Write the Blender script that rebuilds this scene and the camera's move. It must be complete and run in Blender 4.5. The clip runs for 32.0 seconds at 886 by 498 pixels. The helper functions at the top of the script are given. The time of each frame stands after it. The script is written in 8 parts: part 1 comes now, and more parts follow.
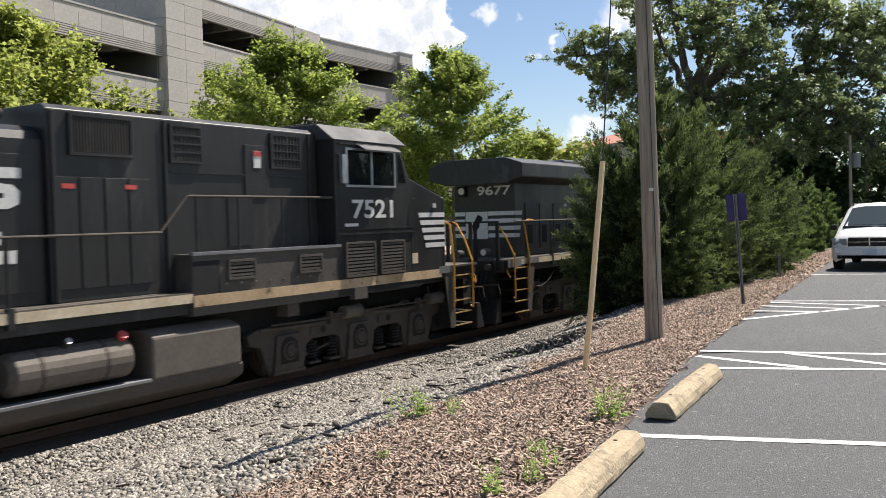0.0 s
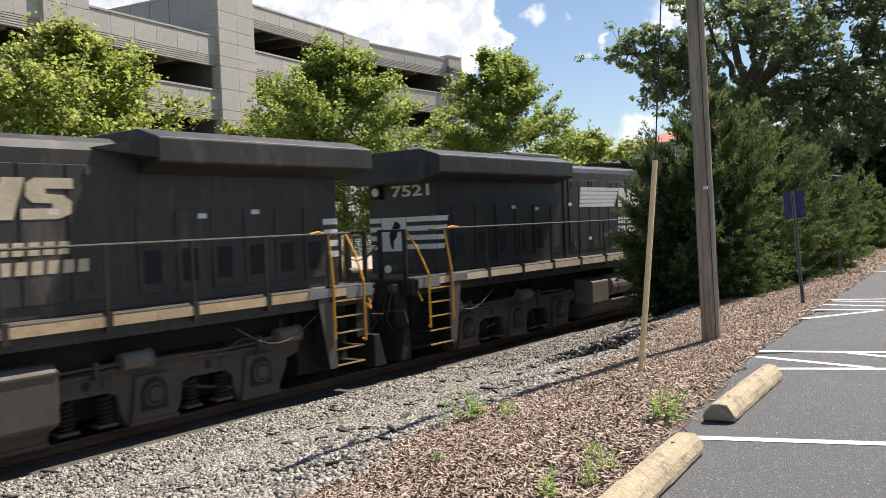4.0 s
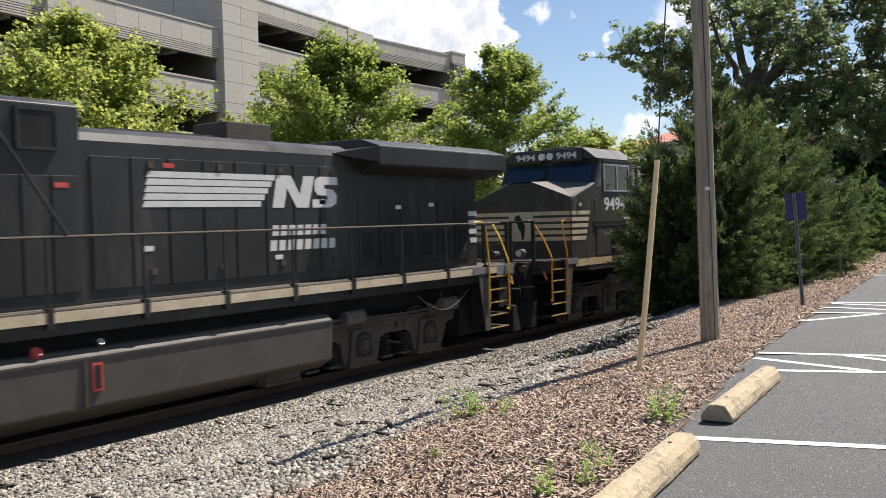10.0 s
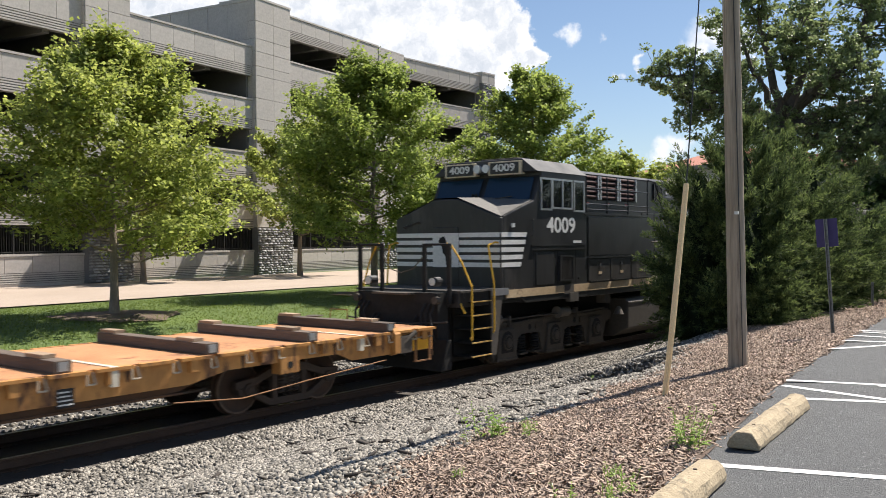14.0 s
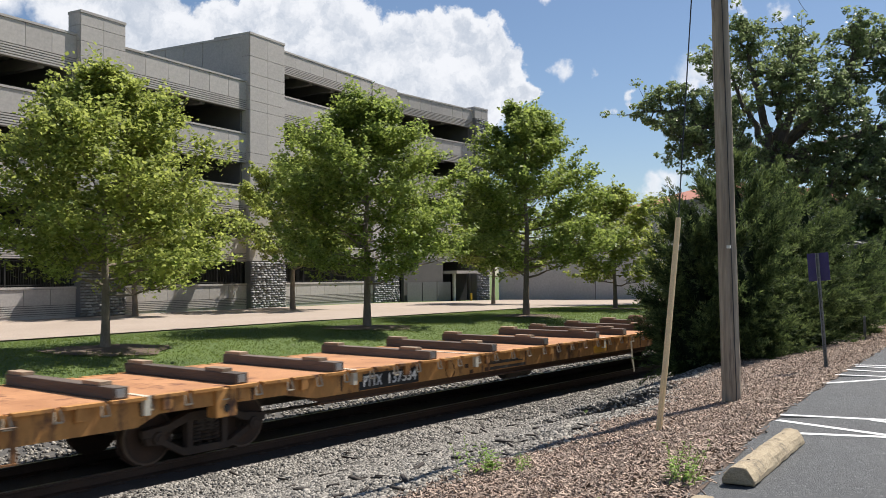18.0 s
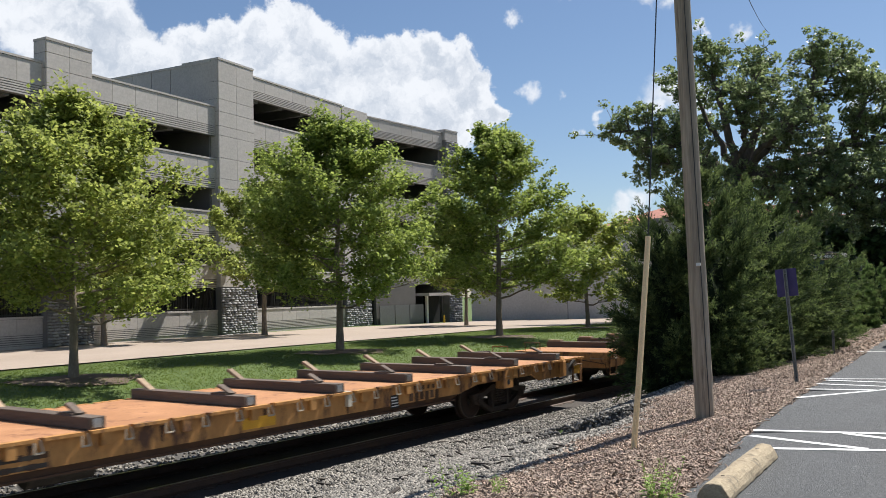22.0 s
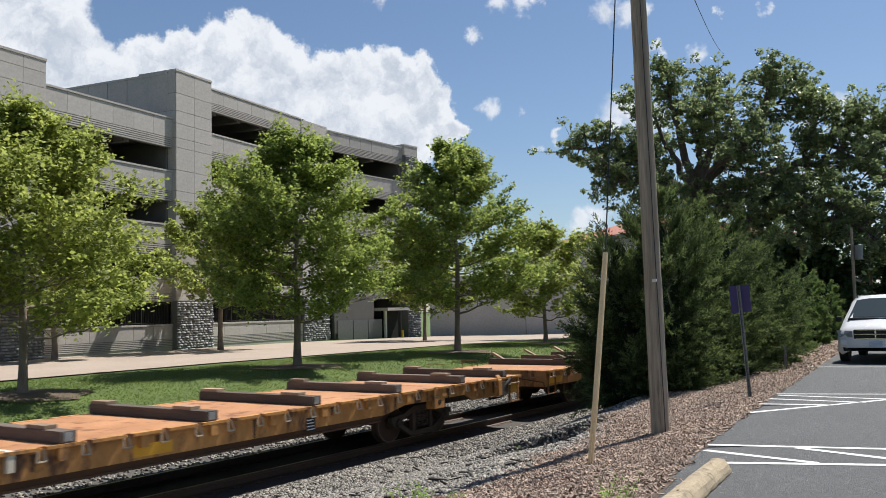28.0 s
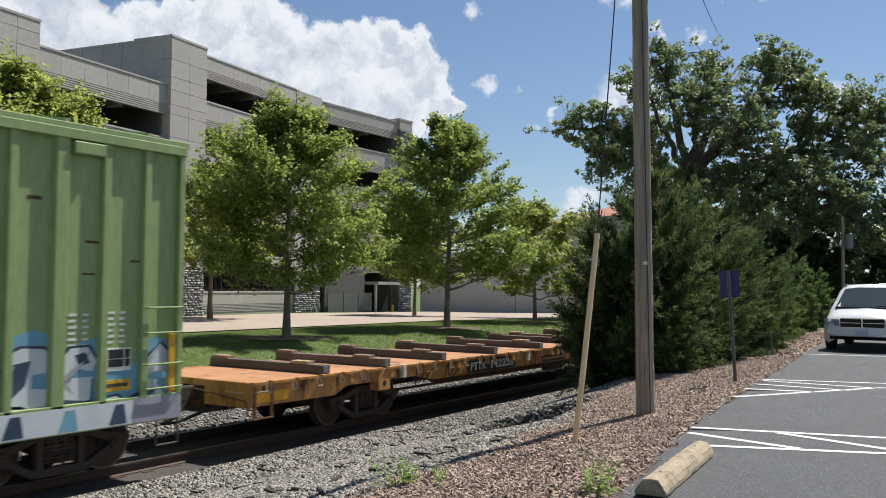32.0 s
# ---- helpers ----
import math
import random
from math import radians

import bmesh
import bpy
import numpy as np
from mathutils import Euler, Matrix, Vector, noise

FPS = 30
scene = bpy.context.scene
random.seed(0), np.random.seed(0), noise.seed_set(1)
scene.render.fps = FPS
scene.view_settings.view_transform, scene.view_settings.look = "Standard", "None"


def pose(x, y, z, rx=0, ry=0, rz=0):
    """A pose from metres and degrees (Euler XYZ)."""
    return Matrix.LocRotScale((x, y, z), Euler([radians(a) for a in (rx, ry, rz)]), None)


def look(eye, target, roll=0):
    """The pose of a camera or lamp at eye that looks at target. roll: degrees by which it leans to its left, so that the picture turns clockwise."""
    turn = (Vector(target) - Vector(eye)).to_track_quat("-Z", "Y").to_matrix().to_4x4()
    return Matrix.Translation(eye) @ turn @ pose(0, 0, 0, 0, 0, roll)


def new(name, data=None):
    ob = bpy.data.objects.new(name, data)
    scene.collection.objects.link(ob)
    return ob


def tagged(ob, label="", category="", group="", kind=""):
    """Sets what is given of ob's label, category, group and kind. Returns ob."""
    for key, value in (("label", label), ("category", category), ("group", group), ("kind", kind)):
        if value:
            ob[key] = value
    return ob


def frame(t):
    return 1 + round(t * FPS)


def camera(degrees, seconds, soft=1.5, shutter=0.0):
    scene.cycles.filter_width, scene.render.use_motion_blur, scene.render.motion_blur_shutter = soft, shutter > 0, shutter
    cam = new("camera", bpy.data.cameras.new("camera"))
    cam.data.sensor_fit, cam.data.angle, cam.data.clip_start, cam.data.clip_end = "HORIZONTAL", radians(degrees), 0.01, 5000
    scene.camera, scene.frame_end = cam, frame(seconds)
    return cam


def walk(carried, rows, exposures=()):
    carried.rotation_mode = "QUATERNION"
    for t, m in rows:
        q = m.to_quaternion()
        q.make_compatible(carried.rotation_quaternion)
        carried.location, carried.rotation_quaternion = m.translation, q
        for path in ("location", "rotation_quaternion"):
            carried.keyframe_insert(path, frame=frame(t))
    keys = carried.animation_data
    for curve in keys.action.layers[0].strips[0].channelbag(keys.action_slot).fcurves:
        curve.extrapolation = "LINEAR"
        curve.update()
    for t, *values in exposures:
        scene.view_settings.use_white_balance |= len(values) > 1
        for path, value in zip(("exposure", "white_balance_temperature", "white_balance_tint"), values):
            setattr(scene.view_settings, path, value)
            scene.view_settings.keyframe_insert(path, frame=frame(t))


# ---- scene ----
cam = camera(53.14, 32.0, soft=0.9, shutter=0.4)
EYE = (0.0, 0.0, 1.512)
PATH = [
    (0.0, pose(*EYE, 88.15, 1.53, 33.24)),
    (0.5, pose(*EYE, 88.12, 0.97, 33.24)),
    (1.0, pose(*EYE, 88.15, 0.90, 33.30)),
    (1.5, pose(*EYE, 88.25, 1.36, 33.98)),
    (2.0, pose(*EYE, 88.37, 1.82, 35.14)),
    (2.5, pose(*EYE, 88.31, 2.03, 36.03)),
    (3.0, pose(*EYE, 88.28, 2.23, 36.50)),
    (3.5, pose(*EYE, 88.44, 2.47, 36.53)),
    (5.5, pose(*EYE, 88.34, 2.32, 36.81)),
    (6.0, pose(*EYE, 88.39, 2.25, 37.15)),
    (6.5, pose(*EYE, 88.22, 2.08, 37.21)),
    (7.0, pose(*EYE, 88.18, 1.91, 37.14)),
    (7.5, pose(*EYE, 88.33, 1.80, 37.07)),
    (8.0, pose(*EYE, 88.39, 1.81, 37.16)),
    (8.5, pose(*EYE, 88.38, 1.87, 37.23)),
    (9.0, pose(*EYE, 88.34, 1.91, 36.99)),
    (9.5, pose(*EYE, 88.22, 1.82, 36.79)),
    (10.0, pose(*EYE, 88.20, 1.54, 36.62)),
    (10.5, pose(*EYE, 88.39, 1.22, 36.19)),
    (11.0, pose(*EYE, 88.56, 0.77, 36.49)),
    (11.5, pose(*EYE, 88.54, 0.48, 36.80)),
    (12.0, pose(*EYE, 88.77, 0.33, 37.02)),
    (12.5, pose(*EYE, 88.93, 0.47, 37.50)),
    (13.0, pose(*EYE, 89.00, 0.61, 37.80)),
    (13.5, pose(*EYE, 89.17, 0.44, 38.07)),
    (14.0, pose(*EYE, 89.48, 0.44, 38.34)),
    (14.5, pose(*EYE, 89.70, 0.45, 38.31)),
    (16.5, pose(*EYE, 91.76, 1.52, 39.12)),
    (17.0, pose(*EYE, 92.31, 0.96, 39.20)),
    (17.5, pose(*EYE, 91.95, 0.46, 38.51)),
    (18.0, pose(*EYE, 91.66, 0.39, 37.89)),
    (18.5, pose(*EYE, 91.80, 0.72, 37.86)),
    (19.0, pose(*EYE, 92.12, 1.01, 37.61)),
    (19.5, pose(*EYE, 92.35, 1.13, 37.24)),
    (20.0, pose(*EYE, 92.41, 1.32, 36.77)),
    (20.5, pose(*EYE, 92.58, 1.32, 36.57)),
    (21.0, pose(*EYE, 92.76, 1.30, 36.50)),
    (21.5, pose(*EYE, 92.97, 1.32, 36.33)),
    (22.0, pose(*EYE, 93.07, 1.47, 36.12)),
    (22.5, pose(*EYE, 93.14, 1.43, 36.01)),
    (23.0, pose(*EYE, 93.12, 1.38, 35.58)),
    (23.5, pose(*EYE, 93.12, 1.13, 34.74)),
    (24.0, pose(*EYE, 93.22, 0.93, 34.22)),
    (24.5, pose(*EYE, 93.32, 0.88, 34.33)),
    (25.0, pose(*EYE, 93.29, 0.82, 34.35)),
    (25.5, pose(*EYE, 93.31, 0.80, 34.29)),
    (27.5, pose(*EYE, 93.88, 1.19, 33.95)),
    (28.0, pose(*EYE, 93.97, 1.25, 33.45)),
    (28.5, pose(*EYE, 94.05, 1.49, 33.52)),
    (29.0, pose(*EYE, 94.09, 1.39, 34.01)),
    (29.5, pose(*EYE, 94.04, 0.90, 34.00)),
    (30.0, pose(*EYE, 93.61, 0.37, 34.00)),
    (30.5, pose(*EYE, 93.55, 0.13, 34.13)),
    (31.0, pose(*EYE, 93.51, -0.28, 33.85)),
    (31.5, pose(*EYE, 93.12, -0.45, 33.50)),
    (32.0, pose(*EYE, 92.41, -0.56, 32.83)),
]
walk(cam, PATH, [(0, 0.86, 6650, 13), (10, 0.86, 6650, 13), (14.5, 0.8, 6560, 12), (17, 0.53, 6420, 12), (22, 0.54, 6280, 11), (28, 0.47, 6280, 11), (32, 0.46, 6280, 11)])

# ---- sky, sun ----
SUN_AZ, SUN_EL = 13.0, 57.0      # degrees from +Y towards +X, degrees up
world = bpy.data.worlds.new("sky")
scene.world = world
world.use_nodes = True


def dir_of(az, el):
    """Unit vector, az in degrees to the left of +Y."""
    a, e = radians(az), radians(el)
    return (-math.sin(a) * math.cos(e), math.cos(a) * math.cos(e), math.sin(e))


def build_sky():
    nt = world.node_tree
    nt.nodes.clear()
    N, Lk = nt.nodes.new, nt.links.new
    out, bg = N("ShaderNodeOutputWorld"), N("ShaderNodeBackground")
    sky = N("ShaderNodeTexSky")
    sky.sky_type, sky.sun_disc = "NISHITA", False
    sky.sun_elevation, sky.sun_rotation = radians(SUN_EL), radians(SUN_AZ)
    sky.air_density, sky.dust_density, sky.ozone_density = 1.0, 0.4, 3.0
    tc = N("ShaderNodeTexCoord")
    def cloud_noise(scale, detail, src):
        n = N("ShaderNodeTexNoise")
        n.inputs["Scale"].default_value, n.inputs["Detail"].default_value, n.inputs["Roughness"].default_value = scale, detail, 0.6
        Lk(src, n.inputs["Vector"])
        return n

    def vec_node(op, a, b):
        v = N("ShaderNodeVectorMath")
        v.operation = op
        for i, w in ((0, a), (1, b)):
            if isinstance(w, tuple):
                v.inputs[i].default_value = w
            else:
                Lk(w, v.inputs[i])
        return v.outputs["Value"] if op == "DISTANCE" else v.outputs[0]

    # directions torn by noise at two scales, so that the heaps get billowing rims
    here = tc.outputs["Generated"]
    torn = here
    for scale, amount in ((16.0, 0.055), (52.0, 0.024)):
        push = vec_node("MULTIPLY", vec_node("SUBTRACT", cloud_noise(scale, 5.0, here).outputs["Color"], (0.5, 0.5, 0.5)), (amount, amount, amount))
        torn = vec_node("ADD", torn, push)

    def math_node(op, a, b=None, c=None):
        m = N("ShaderNodeMath")
        m.operation = op
        for i, v in enumerate((a, b, c)):
            if v is None:
                continue
            if isinstance(v, (int, float)):
                m.inputs[i].default_value = v
            else:
                Lk(v, m.inputs[i])
        return m.outputs[0]

    def union(heaps):
        field = None
        for az, el, r in heaps:
            d = vec_node("DISTANCE", torn, dir_of(az, el))
            v = math_node("MULTIPLY_ADD", d, -1.0 / radians(r), 1.0)
            field = v if field is None else math_node("MAXIMUM", field, v)
        return field

    # cumulus heaps: azimuth, elevation, radius in degrees
    heaps = [(59.2, 17.3, 4.1), (57.3, 15.3, 3.2), (54.7, 13.7, 2.4), (52.1, 15.2, 2.1), (49.9, 15.7, 2), (47.6, 15.5, 2.5), (46, 16.7, 2), (44.4, 16, 2.3), (43, 14.1, 2.2), (40.7, 14.7, 2.1), (38.8, 14.7, 2.1), (36.6, 14.7, 2.1), (35, 14.4, 1.9), (34.1, 13, 1.8), (33.1, 11.8, 1.2), (40.5, 11.5, 3.7), (36.1, 11.3, 2.7), (45.9, 12.1, 3.7), (51.1, 12.3, 3.7), (56, 12.4, 4.1)]
    heaps += [(68.0, 22.0, 8.0), (77.0, 14.0, 10.0), (110.0, 20.0, 9.0), (-25.0, 18.0, 9.0), (-90.0, 22.0, 11.0)]
    puffs = [(30.3, 13, 0.7), (28.3, 12.7, 0.5), (29.2, 19.4, 0.8), (27.7, 19.4, 0.8), (26.7, 19.4, 0.5), (31.1, 17.9, 0.6), (37.4, 20.1, 0.8), (22.6, 18.5, 0.9), (21.1, 18.5, 0.9), (19.9, 18.5, 0.6), (21.3, 12.8, 1.5), (20, 12, 1.4), (22.2, 12.1, 0.8), (17, 15.7, 0.7), (19.2, 16.1, 0.5), (7.6, 10.3, 1.4), (7.4, 8.9, 1.3), (8.9, 11.4, 0.8), (10.1, 10.6, 0.8), (23.5, 6, 1), (24.6, 5.5, 0.9), (25.8, 10.9, 0.4), (27.2, 10.4, 0.4), (15.3, 17.8, 0.4), (12.8, 17.5, 0.5), (27.5, 4.7, 0.7), (11, 7, 1)]

    def ramp(v, a, b, lo=0.0, hi=1.0):
        x = N("ShaderNodeMapRange")
        x.interpolation_type = "SMOOTHSTEP"
        for k, w in (("From Min", a), ("From Max", b), ("To Min", lo), ("To Max", hi)):
            x.inputs[k].default_value = w
        Lk(v, x.inputs["Value"])
        return x.outputs["Result"]

    body = union(heaps)
    cover = math_node("MAXIMUM", ramp(body, -0.04, 0.16), ramp(union(puffs), -0.15, 0.75, 0.0, 0.85))
    # lit tops and grey folds: the difference of two looks at one noise, a step apart towards the sun
    lit = math_node("SUBTRACT", cloud_noise(20.0, 6.0, torn).outputs["Fac"], cloud_noise(20.0, 6.0, vec_node("ADD", torn, (0.003, 0.004, 0.014))).outputs["Fac"])
    deep = ramp(body, 0.1, 0.75)
    grey = math_node("MULTIPLY_ADD", lit, -2.6, math_node("MULTIPLY_ADD", deep, 0.42, 0.12))
    tone = N("ShaderNodeMix")
    tone.data_type = "RGBA"
    tone.inputs[6].default_value, tone.inputs[7].default_value = (9.4, 9.6, 9.8, 1), (5.9, 6.5, 7.3, 1)
    Lk(ramp(grey, 0.0, 1.0), tone.inputs[0])
    mix = N("ShaderNodeMix")
    mix.data_type = "RGBA"
    Lk(cover, mix.inputs[0])
    Lk(sky.outputs["Color"], mix.inputs[6])
    Lk(tone.outputs[2], mix.inputs[7])
    Lk(mix.outputs[2], bg.inputs["Color"])
    bg.inputs["Strength"].default_value = 0.067
    Lk(bg.outputs[0], out.inputs["Surface"])


build_sky()
sun = new("sun", bpy.data.lights.new("sun", "SUN"))
sun.data.energy, sun.data.angle, sun.data.color = 5.0, radians(0.6), (1.0, 0.95, 0.86)
sun.matrix_world = look((0, 0, 0), [-c for c in dir_of(-SUN_AZ, SUN_EL)])

# ---- materials ----
def surf(name, dark, light, scale=6.0, rough=0.7, metal=0.0, bump=0.15, fine=60.0, spread=0.5, third=None, third_at=0.62, third_scale=1.2,
         vary=0.0, island=0.0, stretch=(1, 1, 1), rough_var=0.1, spec=0.5):
    """A two-scale mottled surface; third: stains of another colour; vary: per-object, island: per-piece change of value."""
    m = bpy.data.materials.new(name)
    m.use_nodes = True
    nt = m.node_tree
    N, Lk = nt.nodes.new, nt.links.new
    b = nt.nodes["Principled BSDF"]
    tc, mp = N("ShaderNodeTexCoord"), N("ShaderNodeMapping")
    mp.inputs["Scale"].default_value = stretch
    Lk(tc.outputs["Object"], mp.inputs["Vector"])

    def noise_tex(s, detail=5.0, r=0.6):
        n = N("ShaderNodeTexNoise")
        n.inputs["Scale"].default_value, n.inputs["Detail"].default_value, n.inputs["Roughness"].default_value = s, detail, r
        Lk(mp.outputs["Vector"], n.inputs["Vector"])
        return n.outputs["Fac"]

    def mixc(f, a, c):
        x = N("ShaderNodeMix")
        x.data_type = "RGBA"
        for s, v in ((0, f), (6, a), (7, c)):
            if isinstance(v, (tuple, float, int)):
                x.inputs[s].default_value = (*v, 1) if isinstance(v, tuple) else v
            else:
                Lk(v, x.inputs[s])
        return x.outputs[2]

    def rng(v, a, c, lo=0.0, hi=1.0):
        x = N("ShaderNodeMapRange")
        for k, w in (("From Min", a), ("From Max", c), ("To Min", lo), ("To Max", hi)):
            x.inputs[k].default_value = w
        Lk(v, x.inputs["Value"])
        return x.outputs["Result"]

    big, small = noise_tex(scale), noise_tex(fine, 3.0)
    f = rng(big, 0.5 - spread / 2, 0.5 + spread / 2)
    col = mixc(f, dark, light)
    col = mixc(rng(small, 0.35, 0.65, 0.0, 0.35), col, tuple(c * 0.62 for c in dark))
    if third:
        col = mixc(rng(noise_tex(third_scale, 7.0, 0.7), third_at, third_at + 0.1), col, third)
    for amount, node, sock in ((vary, "ShaderNodeObjectInfo", "Random"), (island, "ShaderNodeNewGeometry", "Random Per Island")):
        if amount:
            hs = N("ShaderNodeHueSaturation")
            Lk(rng(N(node).outputs[sock], 0, 1, 1 - amount, 1 + amount), hs.inputs["Value"])
            Lk(col, hs.inputs["Color"])
            col = hs.outputs["Color"]
    Lk(col, b.inputs["Base Color"])
    Lk(rng(big, 0.3, 0.7, max(0.02, rough - rough_var), min(1, rough + rough_var)), b.inputs["Roughness"])
    b.inputs["Metallic"].default_value = metal
    b.inputs["Specular IOR Level"].default_value = spec
    if bump:
        bp = N("ShaderNodeBump")
        bp.inputs["Strength"].default_value, bp.inputs["Distance"].default_value = bump, 0.02
        Lk(small, bp.inputs["Height"])
        Lk(bp.outputs["Normal"], b.inputs["Normal"])
    return m


def leaf_mat(name, dark, light, trans=0.35, rough=0.5):
    m = bpy.data.materials.new(name)
    m.use_nodes = True
    nt = m.node_tree
    N, Lk = nt.nodes.new, nt.links.new
    b, out = nt.nodes["Principled BSDF"], nt.nodes["Material Output"]
    g = N("ShaderNodeNewGeometry")
    x = N("ShaderNodeMix")
    x.data_type = "RGBA"
    x.inputs[6].default_value, x.inputs[7].default_value = (*dark, 1), (*light, 1)
    Lk(g.outputs["Random Per Island"], x.inputs[0])
    Lk(x.outputs[2], b.inputs["Base Color"])
    b.inputs["Roughness"].default_value = rough
    b.inputs["Specular IOR Level"].default_value = 0.3
    t, mx = N("ShaderNodeBsdfTranslucent"), N("ShaderNodeMixShader")
    Lk(x.outputs[2], t.inputs["Color"])
    mx.inputs[0].default_value = trans
    Lk(b.outputs[0], mx.inputs[1])
    Lk(t.outputs[0], mx.inputs[2])
    Lk(mx.outputs[0], out.inputs["Surface"])
    return m


def glass_mat(name, tint, rough=0.03):
    m = bpy.data.materials.new(name)
    m.use_nodes = True
    b = m.node_tree.nodes["Principled BSDF"]
    b.inputs["Base Color"].default_value = (*tint, 1)
    b.inputs["Roughness"].default_value = rough
    b.inputs["Specular IOR Level"].default_value = 0.3
    return m


BLACK = surf("black_paint", (0.02, 0.02, 0.0205), (0.041, 0.0395, 0.038), 1.5, 0.42, bump=0.05, fine=9, third=(0.058, 0.054, 0.05), third_at=0.57, third_scale=1.6, spec=0.35, stretch=(1, 1, 0.28))
DUSTBLACK = surf("dust_streaked_black_paint", (0.032, 0.029, 0.026), (0.066, 0.059, 0.052), 1.5, 0.5, bump=0.05, fine=9, third=(0.092, 0.08, 0.067), third_at=0.56, third_scale=1.8, spec=0.3, stretch=(1, 1, 0.3))
RAILORANGE = surf("orange_yellow_rail_paint", (0.60, 0.26, 0.015), (0.78, 0.38, 0.03), 4.0, 0.5, bump=0.05, fine=20, third=(0.30, 0.15, 0.04), third_at=0.66)
DUSTY = surf("dusty_black_paint", (0.06, 0.052, 0.043), (0.105, 0.09, 0.074), 1.6, 0.7, bump=0.1, fine=14, third=(0.11, 0.09, 0.07), third_scale=1.1)
GRIME = surf("grimy_cast_steel", (0.045, 0.037, 0.029), (0.108, 0.089, 0.069), 2.2, 0.85, bump=0.4, fine=25, third=(0.11, 0.085, 0.06))
DUSTBROWN = surf("dust_brown_paint", (0.10, 0.085, 0.068), (0.17, 0.145, 0.118), 1.4, 0.75, bump=0.1, fine=14, third=(0.07, 0.06, 0.05), third_scale=1.5)
NOSETOP = surf("dusty_nose_paint", (0.10, 0.094, 0.085), (0.19, 0.178, 0.16), 1.6, 0.8, bump=0.1, fine=12, third=(0.06, 0.056, 0.05), third_scale=2.0)
SILLTAN = surf("dirty_tan_stripe", (0.40, 0.275, 0.15), (0.62, 0.47, 0.29), 1.8, 0.65, bump=0.1, fine=18, third=(0.13, 0.085, 0.05), third_at=0.6, third_scale=2.4)
STEPEDGE = surf("worn_step_edge_paint", (0.42, 0.23, 0.05), (0.62, 0.40, 0.12), 3.0, 0.6, bump=0.1, fine=20, third=(0.10, 0.075, 0.05), third_at=0.54, third_scale=5)
ROOFGREY = surf("worn_grey_roof_paint", (0.14, 0.14, 0.145), (0.24, 0.24, 0.245), 1.5, 0.6, bump=0.1, fine=12)
CREAM = surf("aged_cream_stripe", (0.50, 0.40, 0.26), (0.72, 0.62, 0.45), 2.5, 0.6, bump=0.1, fine=18, third=(0.22, 0.15, 0.09), third_at=0.64)
WHITE = surf("white_lettering_paint", (0.66, 0.65, 0.61), (0.82, 0.81, 0.78), 3.0, 0.5, bump=0.05, fine=20)
YELLOW = surf("yellow_safety_paint", (0.62, 0.34, 0.02), (0.80, 0.47, 0.04), 4.0, 0.5, bump=0.05, fine=20, third=(0.30, 0.18, 0.05), third_at=0.68)
RED = surf("red_label", (0.55, 0.06, 0.05), (0.65, 0.10, 0.08), 5.0, 0.5, bump=0)
RADIATOR = surf("rusty_red_coils", (0.05, 0.022, 0.018), (0.105, 0.045, 0.036), 6.0, 0.7, bump=0.2)
# Near-black colour that stands for the shade in holes, recesses and doorways.
VOID = surf("recess_shade_black", (0.01, 0.01, 0.01), (0.018, 0.018, 0.018), 3.0, 0.9, bump=0)
ALU = surf("aluminium_frame", (0.45, 0.45, 0.45), (0.6, 0.6, 0.6), 4.0, 0.4, 0.8, bump=0.05)
STEEL = surf("worn_bright_steel", (0.28, 0.26, 0.24), (0.45, 0.43, 0.41), 4.0, 0.35, 1.0, bump=0.1)
RAILTOP = surf("rail_steel", (0.055, 0.035, 0.025), (0.11, 0.07, 0.048), 5.0, 0.6, 0.3, bump=0.2)
GLASS = glass_mat("dark_window_glass", (0.01, 0.012, 0.014))
BLUEGLASS = glass_mat("blue_tinted_windscreen", (0.015, 0.036, 0.065))
LENS = surf("lamp_lens", (0.6, 0.6, 0.58), (0.75, 0.75, 0.72), 8.0, 0.15, bump=0)
ORANGE = surf("faded_orange_yellow_paint", (0.40, 0.172, 0.042), (0.66, 0.335, 0.10), 1.4, 0.65, bump=0.15, fine=16, third=(0.11, 0.05, 0.026), third_at=0.52, third_scale=2.4, stretch=(1, 1, 0.4))
RUSTORANGE = surf("rust_worn_orange_paint", (0.16, 0.07, 0.028), (0.36, 0.175, 0.06), 3.0, 0.75, bump=0.2, fine=20, third=(0.08, 0.038, 0.02), third_at=0.52, third_scale=4)
FRESHYEL = surf("fresh_yellow_patch", (0.75, 0.36, 0.02), (0.85, 0.46, 0.03), 2.0, 0.55, bump=0.05)
DECK = surf("rust_orange_steel_deck", (0.36, 0.16, 0.065), (0.58, 0.29, 0.135), 1.2, 0.8, bump=0.3, fine=26, third=(0.20, 0.085, 0.04), third_scale=2.2, third_at=0.55)
TIMBER = surf("weathered_timber", (0.075, 0.054, 0.042), (0.195, 0.15, 0.115), 5.0, 0.85, bump=0.5, fine=40, stretch=(0.15, 1, 1), vary=0.25)
PALEWOOD = surf("pale_wood_block", (0.28, 0.19, 0.12), (0.42, 0.31, 0.21), 5.0, 0.85, bump=0.4, fine=40, vary=0.3)
TIERING = surf("pale_worn_ring_steel", (0.42, 0.34, 0.24), (0.6, 0.5, 0.37), 6.0, 0.6, bump=0.1)
STRAP = surf("cream_webbing", (0.62, 0.55, 0.42), (0.74, 0.68, 0.55), 8.0, 0.8, bump=0.1)
